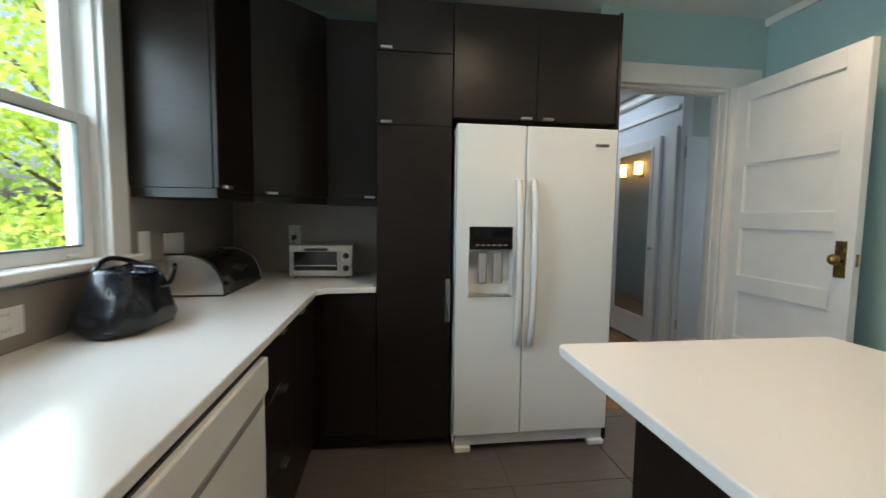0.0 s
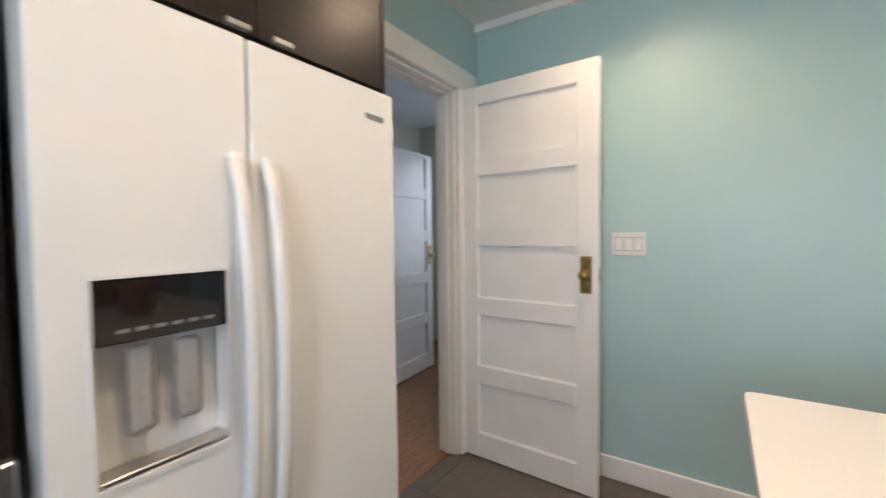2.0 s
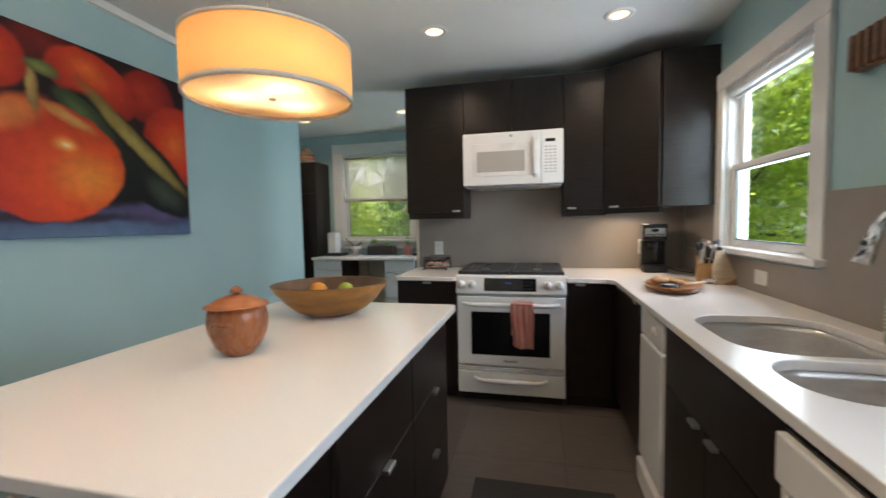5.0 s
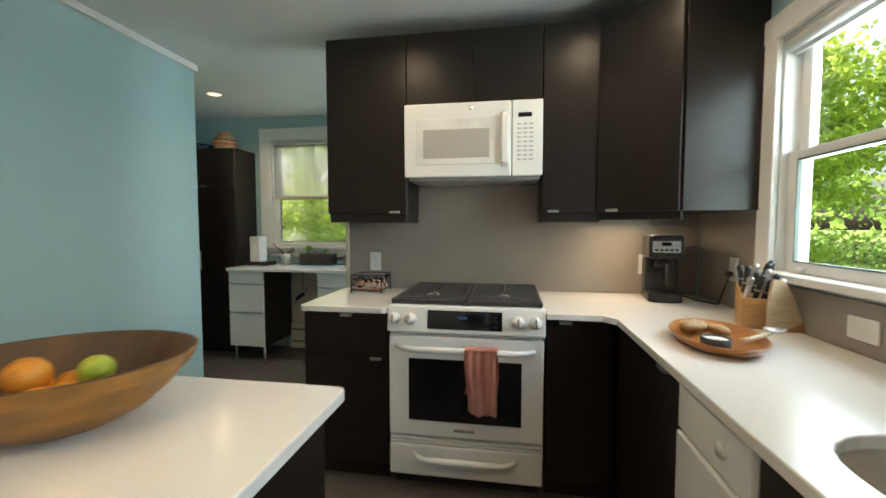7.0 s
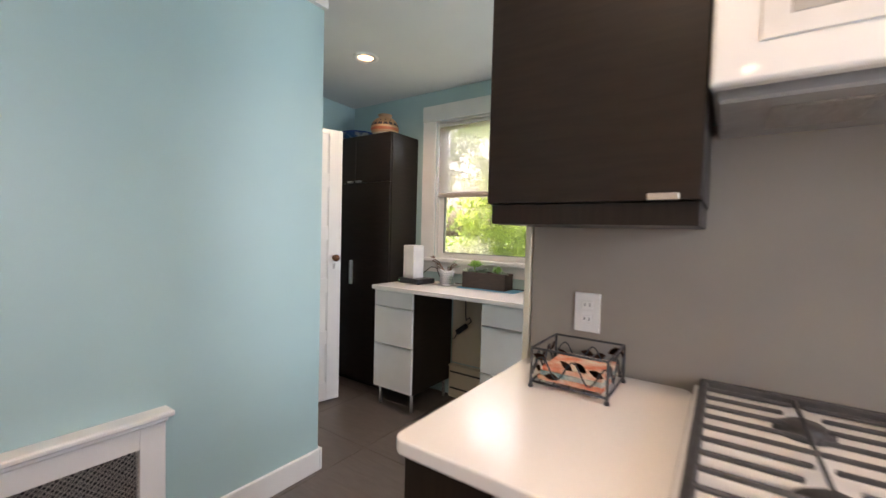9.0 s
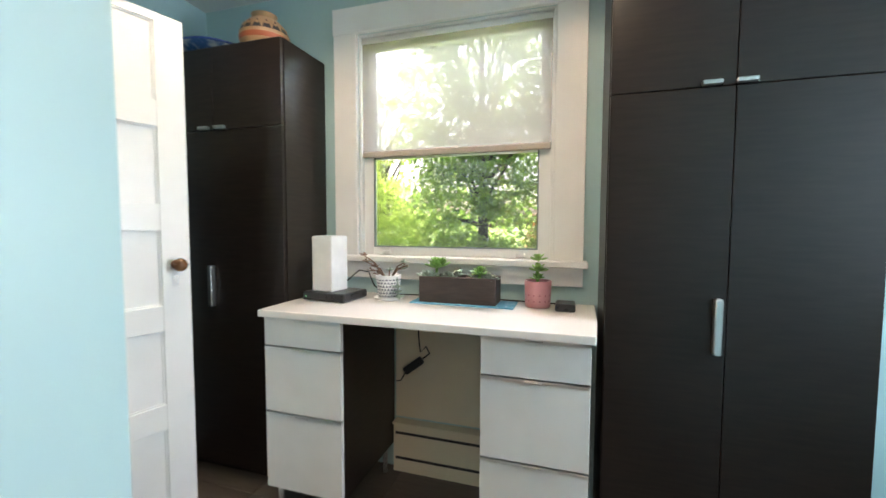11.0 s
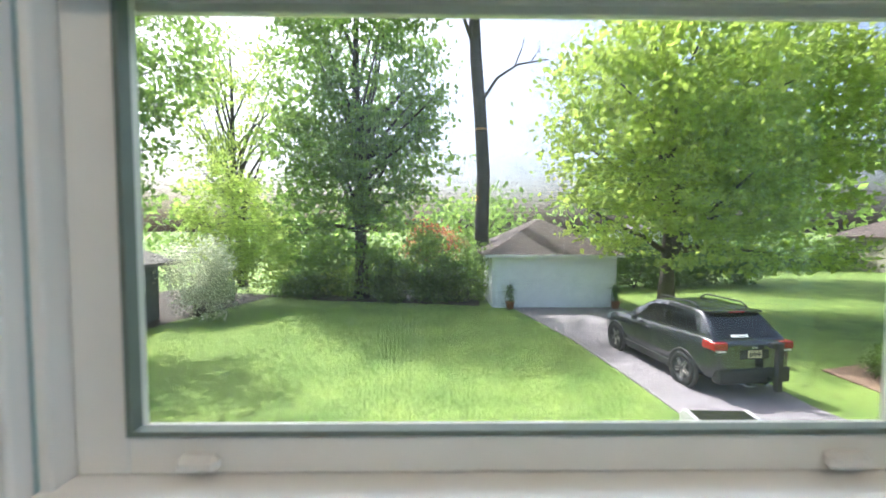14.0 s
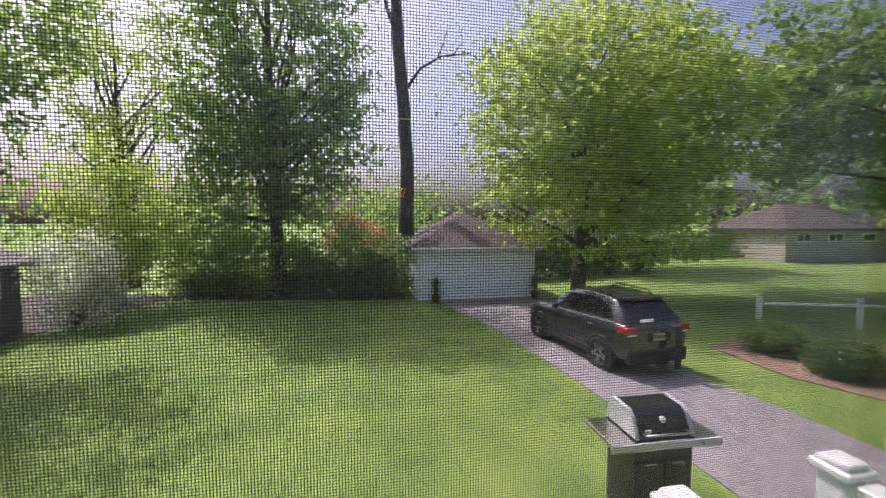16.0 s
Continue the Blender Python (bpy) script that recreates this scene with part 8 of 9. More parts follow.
tree("broad tree shading the far lawn", (-13.5, -29.5), 12, 0.32, [(-13.5, -28.8, 6.0, 5.0, 3.4, 4.2), (-18.5, -29.0, 5.4, 4.0, 3.2, 3.6), (-9.5, -28.6, 4.6, 3.2, 2.6, 2.8)], 240, 80, (0.55, 0.5, 0.2), 0.28, LEAF_MAPLE, 47, 16)


def bare_trunk():
    t = thing("tree", (0.05, -22.9, GROUND), "tall bare trunk rising behind the garage", "tree")
    bm = bmesh.new()
    pts = [(0.05, -22.9, GROUND - 0.05), (0.10, -22.9, 1.5), (0.02, -22.9, 4.0), (0.20, -22.9, 7.0), (0.42, -22.9, 9.5), (0.55, -22.9, 12.5), (0.45, -22.9, 17.0)]
    tube(bm, pts, [0.42, 0.34, 0.32, 0.30, 0.29, 0.25, 0.18], 12)
    part("trunk", bm, BARK, t)
    for ps, r in (([(0.2, -22.9, 7.4), (-0.6, -22.8, 8.6), (-1.6, -22.7, 9.2), (-3.0, -22.6, 9.4)], 0.09), ([(0.45, -22.9, 10.0), (0.95, -22.8, 11.2), (1.3, -22.7, 12.8)], 0.14), ([(-1.4, -22.7, 9.1), (-1.7, -22.7, 9.8), (-1.9, -22.6, 10.6)], 0.04), ([(0.5, -22.9, 11.5), (-0.2, -22.7, 12.0), (-1.2, -22.6, 13.0)], 0.08), ([(-2.2, -22.65, 9.35), (-2.6, -22.6, 9.9), (-2.5, -22.6, 10.4)], 0.03)):
        bm = bmesh.new()
        tube(bm, ps, [r * (1 - 0.7 * k / (len(ps) - 1)) for k in range(len(ps))], 8)
        part("limb", bm, BARK, t)
    part("ribbon", lathe(bmesh.new(), [(0.315, 0), (0.315, 0.10)], 20, Matrix.Translation((0.15, -22.9, 6.1))), pmat("orange_ribbon", (0.55, 0.30, 0.12), None, 10, 0.7), t, "faded orange band round the trunk")
    o = leaf_mesh("ivy", [(0.06 + 0.3 * math.cos(k), -22.6 + 0.2 * math.sin(k), -1.5 + 0.13 * k) for k in range(16)], 70, (0.25, 0.2, 0.2), 0.12, 5, LEAF_DARK)
    o.parent = t
    o.matrix_parent_inverse = Matrix.Translation(-t.location)


bare_trunk()
for k, (bx_, by_, h, mt) in enumerate(((9.0, -22.8, 1.3, LEAF_MAPLE), (7.7, -22.0, 2.3, LEAF_DARK), (6.6, -22.6, 1.5, LEAF_BRIGHT), (5.2, -21.9, 2.6, LEAF_MAPLE), (4.0, -21.3, 1.9, LEAF_DARK), (2.9, -21.6, 2.9, LEAF_MAPLE), (1.8, -20.9, 1.9, LEAF_DARK), (0.9, -21.0, 2.5, LEAF_MAPLE))):
    shrub("leafy green shrub in the uneven back hedge", (bx_, by_), [(bx_, by_, GROUND + h * 0.5, 1.0, 0.9, h * 0.55), (bx_ + 0.5, by_ + 0.3, GROUND + h * 0.3, 0.8, 0.6, h * 0.35)], 44, 55, (0.3, 0.28, 0.22), 0.16, mt, 60 + k)
# dark shrub row added as backdrop for the shade beneath the maple's crown
for k, (bx_, by_, h) in enumerate(((-6.4, -24.4, 2.2), (-8.4, -24.8, 2.4), (-10.6, -25.2, 2.1), (-12.8, -25.6, 2.3), (-15.0, -26.0, 2.0))):
    shrub("dark leafy backdrop shrub under the far trees", (bx_, by_), [(bx_, by_, GROUND + h * 0.55, 1.3, 0.9, h * 0.6)], 50, 70, (0.28, 0.28, 0.2), 0.17, LEAF_DARK, 130 + k)
shrub("white-blossomed bush beside the neighbour's house", (10.9, -17.6), [(10.6, -17.4, -0.1, 1.15, 0.9, 1.2), (10.2, -17.2, -0.9, 0.9, 0.7, 0.7)], 80, 80, (0.20, 0.20, 0.18), 0.10, LEAF_PALE, 81)
shrub("small bright shrub by the neighbour's porch", (11.4, -13.6), [(11.4, -13.6, -1.2, 0.6, 0.6, 0.55)], 40, 60, (0.14, 0.14, 0.12), 0.09, LEAF_BRIGHT, 83)
shrub("clipped round box bush in the mulch bed", (-7.6, -11.2), [(-7.6, -11.2, -1.45, 0.62, 0.6, 0.38)], 100, 80, (0.11, 0.11, 0.08), 0.06, LEAF_MAPLE, 85)
shrub("clipped round box bush in the mulch bed", (-7.4, -9.6), [(-7.4, -9.6, -1.45, 0.58, 0.58, 0.38)], 100, 80, (0.11, 0.11, 0.08), 0.06, LEAF_DARK, 86)
shrub("reddish shrub behind the hedge", (2.6, -25.0), [(2.4, -24.6, 0.6, 1.6, 1.2, 1.1)], 50, 60, (0.3, 0.3, 0.25), 0.16, LEAF_RED, 87)
# trees beyond the drive, seen from the kitchen windows
tree("leafy tree beyond the drive", (-9.2, 5.6), 9, 0.22, [(-8.8, 5.2, 3.6, 2.6, 2.8, 3.4), (-8.2, 6.4, 1.0, 2.2, 2.2, 1.8)], 100, 42, (0.34, 0.34, 0.26), 0.16, LEAF_LIME, 91, 14)
tree("leafy tree beyond the drive", (-9.6, -4.2), 10, 0.24, [(-9.2, -4.4, 3.8, 2.8, 3.2, 3.6), (-8.4, -6.0, 1.2, 2.2, 2.4, 2.0)], 95, 40, (0.34, 0.34, 0.26), 0.16, LEAF_LIME, 93, 14)
for k, (bx_, by_) in enumerate(((-8.2, 8.8), (-8.0, 3.2), (-8.3, 0.6), (-8.1, -1.8), (-8.4, -7.6))):
    shrub("full green shrub along the drive", (bx_, by_), [(bx_, by_, GROUND + 1.1, 1.2, 1.3, 1.1)], 40, 45, (0.28, 0.28, 0.22), 0.14, LEAF_LIME if k % 2 else LEAF_BRIGHT, 100 + k)
tree("tall leafy tree at the corner of the drive", (-7.6, 11.6), 11, 0.24, [(-7.2, 11.0, 3.2, 2.3, 2.2, 3.2), (-6.2, 10.4, 0.6, 2.0, 1.8, 1.7), (-8.6, 10.6, 5.2, 2.2, 2.0, 2.6)], 140, 48, (0.40, 0.40, 0.20), 0.17, LEAF_LIME, 95, 14)
# far woods all round
rngw = np.random.default_rng(77)
wood_c = []
for k in range(620):
    a = rngw.uniform(0, 2 * math.pi)
    R0 = rngw.uniform(44, 62)
    wood_c.append((R0 * math.cos(a) + 1, R0 * math.sin(a) - 6, GROUND + 8.5 * rngw.uniform(0, 1) ** 1.6))
o = leaf_mesh("woods", wood_c, 42, (1.7, 1.7, 1.2), 0.75, 78, LEAF_MAPLE)
tagged(o, "far belt of green trees round the gardens", "trees", "", "stuff")


hc = [(-8.0 - 0.22 * k + 0.3 * math.sin(k), -34.5 - 0.8 * math.sin(k * 0.7), GROUND + 0.4 + 1.3 * ((k * 7) % 5) / 4) for k in range(130)]
o = leaf_mesh("hedge", hc, 60, (0.6, 0.6, 0.5), 0.28, 120, LEAF_DARK)
tagged(o, "dark clipped hedge along the far lawns", "hedge", "", "stuff")


# ---- garage ----
SIDING = pmat("white_siding", (0.90, 0.90, 0.90), (0.86, 0.86, 0.86), 4, 0.5, 0.08, 0.1, 40)
ROOFING = pmat("weathered_shingles", (0.115, 0.085, 0.070), (0.075, 0.06, 0.052), 6, 0.9, 0.05, 0.6, 30, detail=9)


def hip_roof(x0, x1, y0, y1, z0, z1, over, along, material, parent, name="roof"):
    a0, a1, b0, b1 = x0 - over, x1 + over, y0 - over, y1 + over
    bm = bmesh.new()
    if along == "x":
        h = (b1 - b0) / 2
        ridge = [(a0 + min(h, (a1 - a0) / 2 - 0.05), (b0 + b1) / 2), (a1 - min(h, (a1 - a0) / 2 - 0.05), (b0 + b1) / 2)]
    else:
        h = (a1 - a0) / 2
        ridge = [((a0 + a1) / 2, b0 + min(h, (b1 - b0) / 2 - 0.05)), ((a0 + a1) / 2, b1 - min(h, (b1 - b0) / 2 - 0.05))]
    lo = [bm.verts.new((x, y, z0)) for x, y in ((a0, b0), (a1, b0), (a1, b1), (a0, b1))]
    up = [bm.verts.new((x, y, z0 + 0.10)) for x, y in ((a0, b0), (a1, b0), (a1, b1), (a0, b1))]
    r = [bm.verts.new((x, y, z1)) for x, y in ridge]
    bm.faces.new(lo[::-1])
    for k in range(4):
        bm.faces.new((lo[k], lo[(k + 1) % 4], up[(k + 1) % 4], up[k]))
    if along == "x":
        bm.faces.new((up[0], up[1], r[1], r[0]))
        bm.faces.new((up[1], up[2], r[1]))
        bm.faces.new((up[2], up[3], r[0], r[1]))
        bm.faces.new((up[3], up[0], r[0]))
    else:
        bm.faces.new((up[0], up[1], r[0]))
        bm.faces.new((up[1], up[2], r[1], r[0]))
        bm.faces.new((up[2], up[3], r[1]))
        bm.faces.new((up[3], up[0], r[0], r[1]))
    bmesh.ops.recalc_face_normals(bm, faces=bm.faces)
    return part(name, bm, material, parent)


def garage():
    x0, x1, y1, y0, zt = -4.95, 0.05, -19.25, -25.2, 0.27
    c = thing("garage", (-2.45, -22, GROUND), "small white detached garage with a brown hip roof", "garage")
    part("wall", B((x0, y0, GROUND - 0.05), (x1, y1 - 0.02, zt)), SIDING, c)
    n = 14
    for k in range(n):
        z = GROUND + k * (zt - GROUND) / n
        bm = bmesh.new()
        h = (zt - GROUND) / n
        prism(bm, [(y1 - 0.02, z), (y1 + 0.012, z), (y1 - 0.004, z + h), (y1 - 0.02, z + h)], -0.30, x1)
        bmesh.ops.transform(bm, matrix=Matrix(((0, 0, 1, 0), (1, 0, 0, 0), (0, 1, 0, 0), (0, 0, 0, 1))), verts=bm.verts)
        bmesh.ops.recalc_face_normals(bm, faces=bm.faces)
        part("siding_board", bm, SIDING, c)
    d = part("garage_door", B((x0 + 0.12, y1 - 0.019, GROUND), (-0.34, y1 + 0.01, 0.02)), SIDING, c)
    for k in range(16):
        z = GROUND + 0.015 + k * 0.112
        part("door_rib", B((x0 + 0.14, y1 + 0.0105, z), (-0.36, y1 + 0.024, z + 0.085), 0.006), SIDING, d)
    part("corner_board", B((x1 - 0.10, y1 + 0.013, GROUND), (x1 + 0.01, y1 + 0.03, zt), 0.003), WHITE, c)
    part("corner_board", B((x0 - 0.01, y1 + 0.013, GROUND), (x0 + 0.10, y1 + 0.03, zt), 0.003), WHITE, c)
    hip_roof(x0, x1, y0, y1, zt, 1.85, 0.32, "y", ROOFING, c)
    part("gutter", B((x0 - 0.34, y1 + 0.32, zt - 0.02), (x1 + 0.34, y1 + 0.40, zt + 0.09), 0.01), WHITE, c)


garage()
for x in (-0.62, -4.80):
    c = thing("potted_evergreen", (x, -18.9, GROUND + 0.02), "small clipped evergreen in a clay pot by the garage", "potted plant", "evergreens by the garage")
    part("pot", lathe(bmesh.new(), [(0, 0), (0.13, 0), (0.17, 0.24), (0.19, 0.25), (0.19, 0.30), (0.16, 0.30), (0.15, 0.26), (0, 0.25)], 24, Matrix.Translation((x, -18.9, GROUND + 0.02))), CLAY, c)
    bm = bmesh.new()
    tube(bm, [(x, -18.9, GROUND + 0.25), (x, -18.9, GROUND + 0.9)], [0.025, 0.01], 8)
    part("stem", bm, BARK, c)
    o = leaf_mesh("foliage", [(x, -18.9, GROUND + 0.42 + 0.08 * k) for k in range(7)], 120, (0.075, 0.075, 0.06), 0.05, 9, LEAF_DARK)
    o.parent = c
    o.matrix_parent_inverse = Matrix.Translation(-c.location)


# ---- neighbours' houses ----
def sided_house(label, x0, x1, y0, y1, zt, zr, along, wallmat, windows, face):
    c = thing("house", ((x0 + x1) / 2, (y0 + y1) / 2, GROUND), label, "house")
    part("wall", B((x0, y0, GROUND - 0.05), (x1, y1, zt)), wallmat, c)
    hip_roof(x0, x1, y0, y1, zt, zr, 0.5, along, ROOFING if "brown" in label else pmat("grey_shingles", (0.20, 0.175, 0.17), (0.15, 0.135, 0.13), 6, 0.9, 0.05, 0.6, 30), c)
    for u0, u1, v0, v1 in windows:
        if face == "-x":
            fr_ = [((x0 - 0.05, u0, v0), (x0 + 0.01, u1, v1)), ((x0 - 0.055, u0 + 0.08, v0 + 0.08), (x0 - 0.045, u1 - 0.08, v1 - 0.08))]
            bars = [((x0 - 0.065, (u0 + u1) / 2 - 0.02, v0 + 0.08), (x0 - 0.05, (u0 + u1) / 2 + 0.02, v1 - 0.08)), ((x0 - 0.065, u0 + 0.08, (v0 + v1) / 2 - 0.02), (x0 - 0.05, u1 - 0.08, (v0 + v1) / 2 + 0.02))]
        else:
            fr_ = [((u0, y1 - 0.01, v0), (u1, y1 + 0.05, v1)), ((u0 + 0.08, y1 + 0.045, v0 + 0.08), (u1 - 0.08, y1 + 0.055, v1 - 0.08))]
            bars = [(((u0 + u1) / 2 - 0.02, y1 + 0.05, v0 + 0.08), ((u0 + u1) / 2 + 0.02, y1 + 0.065, v1 - 0.08))]
        w = part("window", B(*fr_[0]), WHITE, c)
        part("pane", B(*fr_[1]), GLOSSBLACK, w)
        for b in bars:
            part("mullion", B(*b), WHITE, w)
    return c


GREYSIDE = pmat("blue_grey_siding", (0.11, 0.125, 0.13), (0.09, 0.10, 0.105), 3, 0.7, 0.08, 0.4, 18, stretch=(0.2, 0.2, 6))
BEIGE = pmat("beige_siding", (0.46, 0.42, 0.34), (0.41, 0.37, 0.30), 3, 0.7, 0.08, 0.4, 14, stretch=(0.2, 0.2, 6))
h1 = sided_house("low blue-grey sided neighbour's house with a grey roof", 11.95, 20.0, -17.2, -5.0, 0.12, 2.6, "y", GREYSIDE, [(-16.5, -15.7, -0.75, 0.02)], "-x")
# flat black panel paints the shade of the porch opening on the wall
part("porch_shade_panel", B((11.93, -14.6, GROUND), (11.96, -12.6, -0.2)), BLACK, h1)
for y in (-14.7, -12.5):
    part("porch_post", B((11.80, y - 0.06, GROUND), (11.92, y + 0.06, 0.12), 0.01), WHITE, h1)
h2 = sided_house("low beige sided house with a brown roof across the lawns", -44.0, -30.6, -36.0, -29.0, 0.75, 3.0, "x", BEIGE, [(-33.0, -31.6, -0.2, 0.5), (-36.3, -34.8, -0.2, 0.5), (-39.8, -38.4, -0.2, 0.5)], "+y")
h3 = sided_house("distant pale grey house behind the trees", -25.0, -16.0, -46.0, -40.0, 1.2, 3.6, "x", SIDING, [(-19.0, -18.0, -0.3, 0.7), (-22, -21, -0.3, 0.7)], "+y")
part("chimney", B((-20.4, -43, 2.0), (-19.6, -42.2, 4.6)), pmat("red_brick_far", (0.20, 0.09, 0.07), None, 4, 0.9), h3)
fc = thing("fence", (-26, -38.5, GROUND), "grey weathered board fence behind the lawns", "fence")
for k in range(60):
    x = -40 + k * 0.62
    part("board", B((x, -38.6, GROUND), (x + 0.55, -38.55, GROUND + 1.7), 0.01), BARK, fc)
fr2 = thing("rail_fence", (-11, -13.6, GROUND), "short white wooden rail fence by the mulch bed", "fence")
for px_, py_ in ((-9.6, -13.3), (-12.2, -12.4), (-14.8, -11.5)):
    part("post", B((px_ - 0.06, py_ - 0.06, GROUND), (px_ + 0.06, py_ + 0.06, GROUND + 0.95), 0.01), WHITE, fr2)
for z in (0.72,):
    bm = bmesh.new()
    tube(bm, [(-9.6, -13.3, GROUND + z), (-12.2, -12.4, GROUND + z), (-14.8, -11.5, GROUND + z)], 0.045, 6)
    part("rail", bm, WHITE, fr2)


# ---- white post tops of the back steps ----
def step_post(x, y, top):
    c = thing("step_post", (x, y, GROUND), "white painted stair post with a square cap", "stair post", "posts of the back steps")
    part("post", B((x - 0.045, y - 0.045, GROUND), (x + 0.045, y + 0.045, top - 0.05), 0.004), WHITE, c)
    part("cap", B((x - 0.065, y - 0.065, top - 0.05), (x + 0.065, y + 0.065, top - 0.022), 0.006), WHITE, c)
    part("cap_top", B((x - 0.05, y - 0.05, top - 0.022), (x + 0.05, y + 0.05, top), 0.010, 2), WHITE, c)


step_post(0.77, -4.31, 0.605)
step_post(1.40, -4.31, 0.56)
for x, y0, top in ((0.77, -4.24, 0.555), (1.40, -4.24, 0.51)):
    r = thing("stair_rail", (x, -3.9, 0.55), "white painted wooden hand rail of the back steps", "hand rail")
    part("rail_top", B((x - 0.045, y0, top - 0.03), (x + 0.045, BACK - 0.112, top), 0.005), WHITE, r)
    part("lower_rail", B((x - 0.02, y0, -0.30), (x + 0.02, BACK - 0.112, -0.24), 0.004), WHITE, r)
    for k in range(5):
        part("baluster", B((x - 0.016, y0 + 0.08 + 0.13 * k, -0.241), (x + 0.016, y0 + 0.112 + 0.13 * k, top - 0.029)), WHITE, r)


# ---- car ----
def car():
    X0, Y0, G = -3.60, -10.35, GROUND + 0.02
    c = thing("car", (X0, Y0 - 2.2, G), "dark grey crossover car parked on the drive, rear towards the house", "car")
    paint = pmat("dark_grey_car_paint", (0.040, 0.044, 0.052), (0.048, 0.052, 0.060), 30, 0.20, 0.04, metal=0.5, coat=1.0)
    trim = pmat("black_cladding", (0.02, 0.02, 0.021), None, 30, 0.6)
    red = pmat("red_tail_lens", (0.36, 0.010, 0.012), (0.28, 0.008, 0.010), 40, 0.12, coat=1.0)

    def P(x, s, z):
        return Vector((X0 + x * 0.92, Y0 - s * 0.94, G + z * 0.98))

    def loft(rings):
        bm = bmesh.new()
        vr = [[bm.verts.new(p) for p in r] for r in rings]
        n = len(vr[0])
        for a, b in zip(vr, vr[1:]):
            for k in range(n):
                bm.faces.new((a[k], a[(k + 1) % n], b[(k + 1) % n], b[k])).smooth = True
        bm.faces.new(vr[0])
        bm.faces.new(vr[-1])
        bmesh.ops.recalc_face_normals(bm, faces=bm.faces)
        return bm
    st = [(0.0, .46, 1.01, .74), (.05, .40, 1.08, .82), (.18, .34, 1.12, .87), (.45, .30, 1.13, .89), (1.0, .28, 1.11, .895), (2.2, .26, 1.06, .89), (3.2, .27, 1.02, .89), (3.8, .28, .96, .87), (4.2, .30, .85, .80), (4.42, .36, .74, .66), (4.47, .44, .66, .5)]
    rings = []
    for s, lo, hi, w in st:
        half = [(w * .80, lo), (w * .95, lo + .07), (w, lo + .28), (w * .995, hi - .16), (w * .955, hi - .05), (w * .88, hi)]
        rings.append([P(x, s, z) for x, z in half] + [P(-x, s, z) for x, z in reversed(half)])
    part("body", loft(rings), paint, c)
    cab = [(.10, 1.10, .80, .79), (.30, 1.29, .815, .74), (.50, 1.47, .815, .68), (.64, 1.56, .815, .65), (.95, 1.605, .82, .635), (1.6, 1.625, .82, .63), (2.05, 1.605, .82, .63), (2.30, 1.51, .82, .65), (2.75, 1.28, .815, .71), (3.15, 1.06, .80, .78)]
    rings = []
    for s, zt, wb, wt in cab:
        half = [(wb, .97), (wb * .995, 1.0), (wt + .015, zt - .03), (wt - .03, zt)]
        rings.append([P(x, s, z) for x, z in half] + [P(-x, s, z) for x, z in reversed(half)])
    part("cabin", loft(rings), paint, c)

    def side_x(s, z):
        for a, b in zip(cab, cab[1:]):
            if a[0] <= s <= b[0]:
                k = (s - a[0]) / (b[0] - a[0])
                zt, wb, wt = [p + (q - p) * k for p, q in zip(a[1:], b[1:])]
                return wb + (wt + .015 - wb) * max(0, (z - 1.0)) / max(zt - 1.03, .01)
        return .8

    def glass(name, pts):
        for sg in (1, -1):
            bm = bmesh.new()
            bm.faces.new([bm.verts.new(P(sg * (side_x(s, z) + .008), s, z)) for s, z in pts])
            bmesh.ops.solidify(bm, geom=bm.faces[:], thickness=0.004)
            bmesh.ops.recalc_face_normals(bm, faces=bm.faces)
            part(name, bm, GLOSSBLACK, c)
    glass("rear_quarter_window", [(.60, 1.17), (.98, 1.15), (.98, 1.49), (.80, 1.47)])
    glass("rear_door_window", [(1.02, 1.14), (1.66, 1.12), (1.66, 1.525), (1.02, 1.505)])
    glass("front_door_window", [(1.72, 1.11), (2.66, 1.09), (2.25, 1.45), (1.72, 1.525)])
    bm = bmesh.new()
    bm.faces.new([bm.verts.new(P(x, s, z)) for x, s, z in ((.66, .135, 1.135), (.60, .565, 1.515), (-.60, .565, 1.515), (-.66, .135, 1.135))])
    bmesh.ops.translate(bm, vec=(0, 0.010, 0.012), verts=bm.verts)
    bmesh.ops.solidify(bm, geom=bm.faces[:], thickness=0.004)
    rw = part("rear_window", bm, GLOSSBLACK, c, "dark tinted rear window")
    part("sticker", box(bmesh.new(), (-.17, -.012, -.03), (.17, .004, .03), 0, 1, Matrix.Translation(P(.22, .13, 1.18)) @ Matrix.Rotation(radians(40), 4, "X")), PLASTIC, rw)
    part("spoiler", B(P(-.62, .47, 1.55), P(.62, .70, 1.595), 0.012, 2), paint, c)
    part("brake_light", B(P(-.20, .455, 1.555), P(.20, .47, 1.58), 0.004), red, c)
    for sg in (1, -1):
        t = part("tail_light", B(P(sg * .58, -.004, .93), P(sg * .885, .34, 1.09), 0.03, 3), red, c, "red tail-light cluster")
        part("clear_lens", B(P(sg * .62, -.009, .90), P(sg * .82, .06, .94), 0.008), PLASTIC, t)
        part("reflector", B(P(sg * .62, -.012, .52), P(sg * .76, .03, .56), 0.004), red, c)
        bm = bmesh.new()
        tube(bm, [P(sg * .57, .80, 1.60), P(sg * .58, .95, 1.685), P(sg * .58, 1.95, 1.69), P(sg * .57, 2.15, 1.60)], .017, 8)
        part("roof_rail", bm, trim, c)
        part("mirror", B(P(sg * .88, 2.50, 1.0), P(sg * 1.02, 2.62, 1.13), 0.03, 3), paint, c)
        for s in (1.20, 2.05):
            part("door_handle", B(P(sg * .885, s - .08, .915), P(sg * .912, s + .08, .945), 0.008), paint, c)
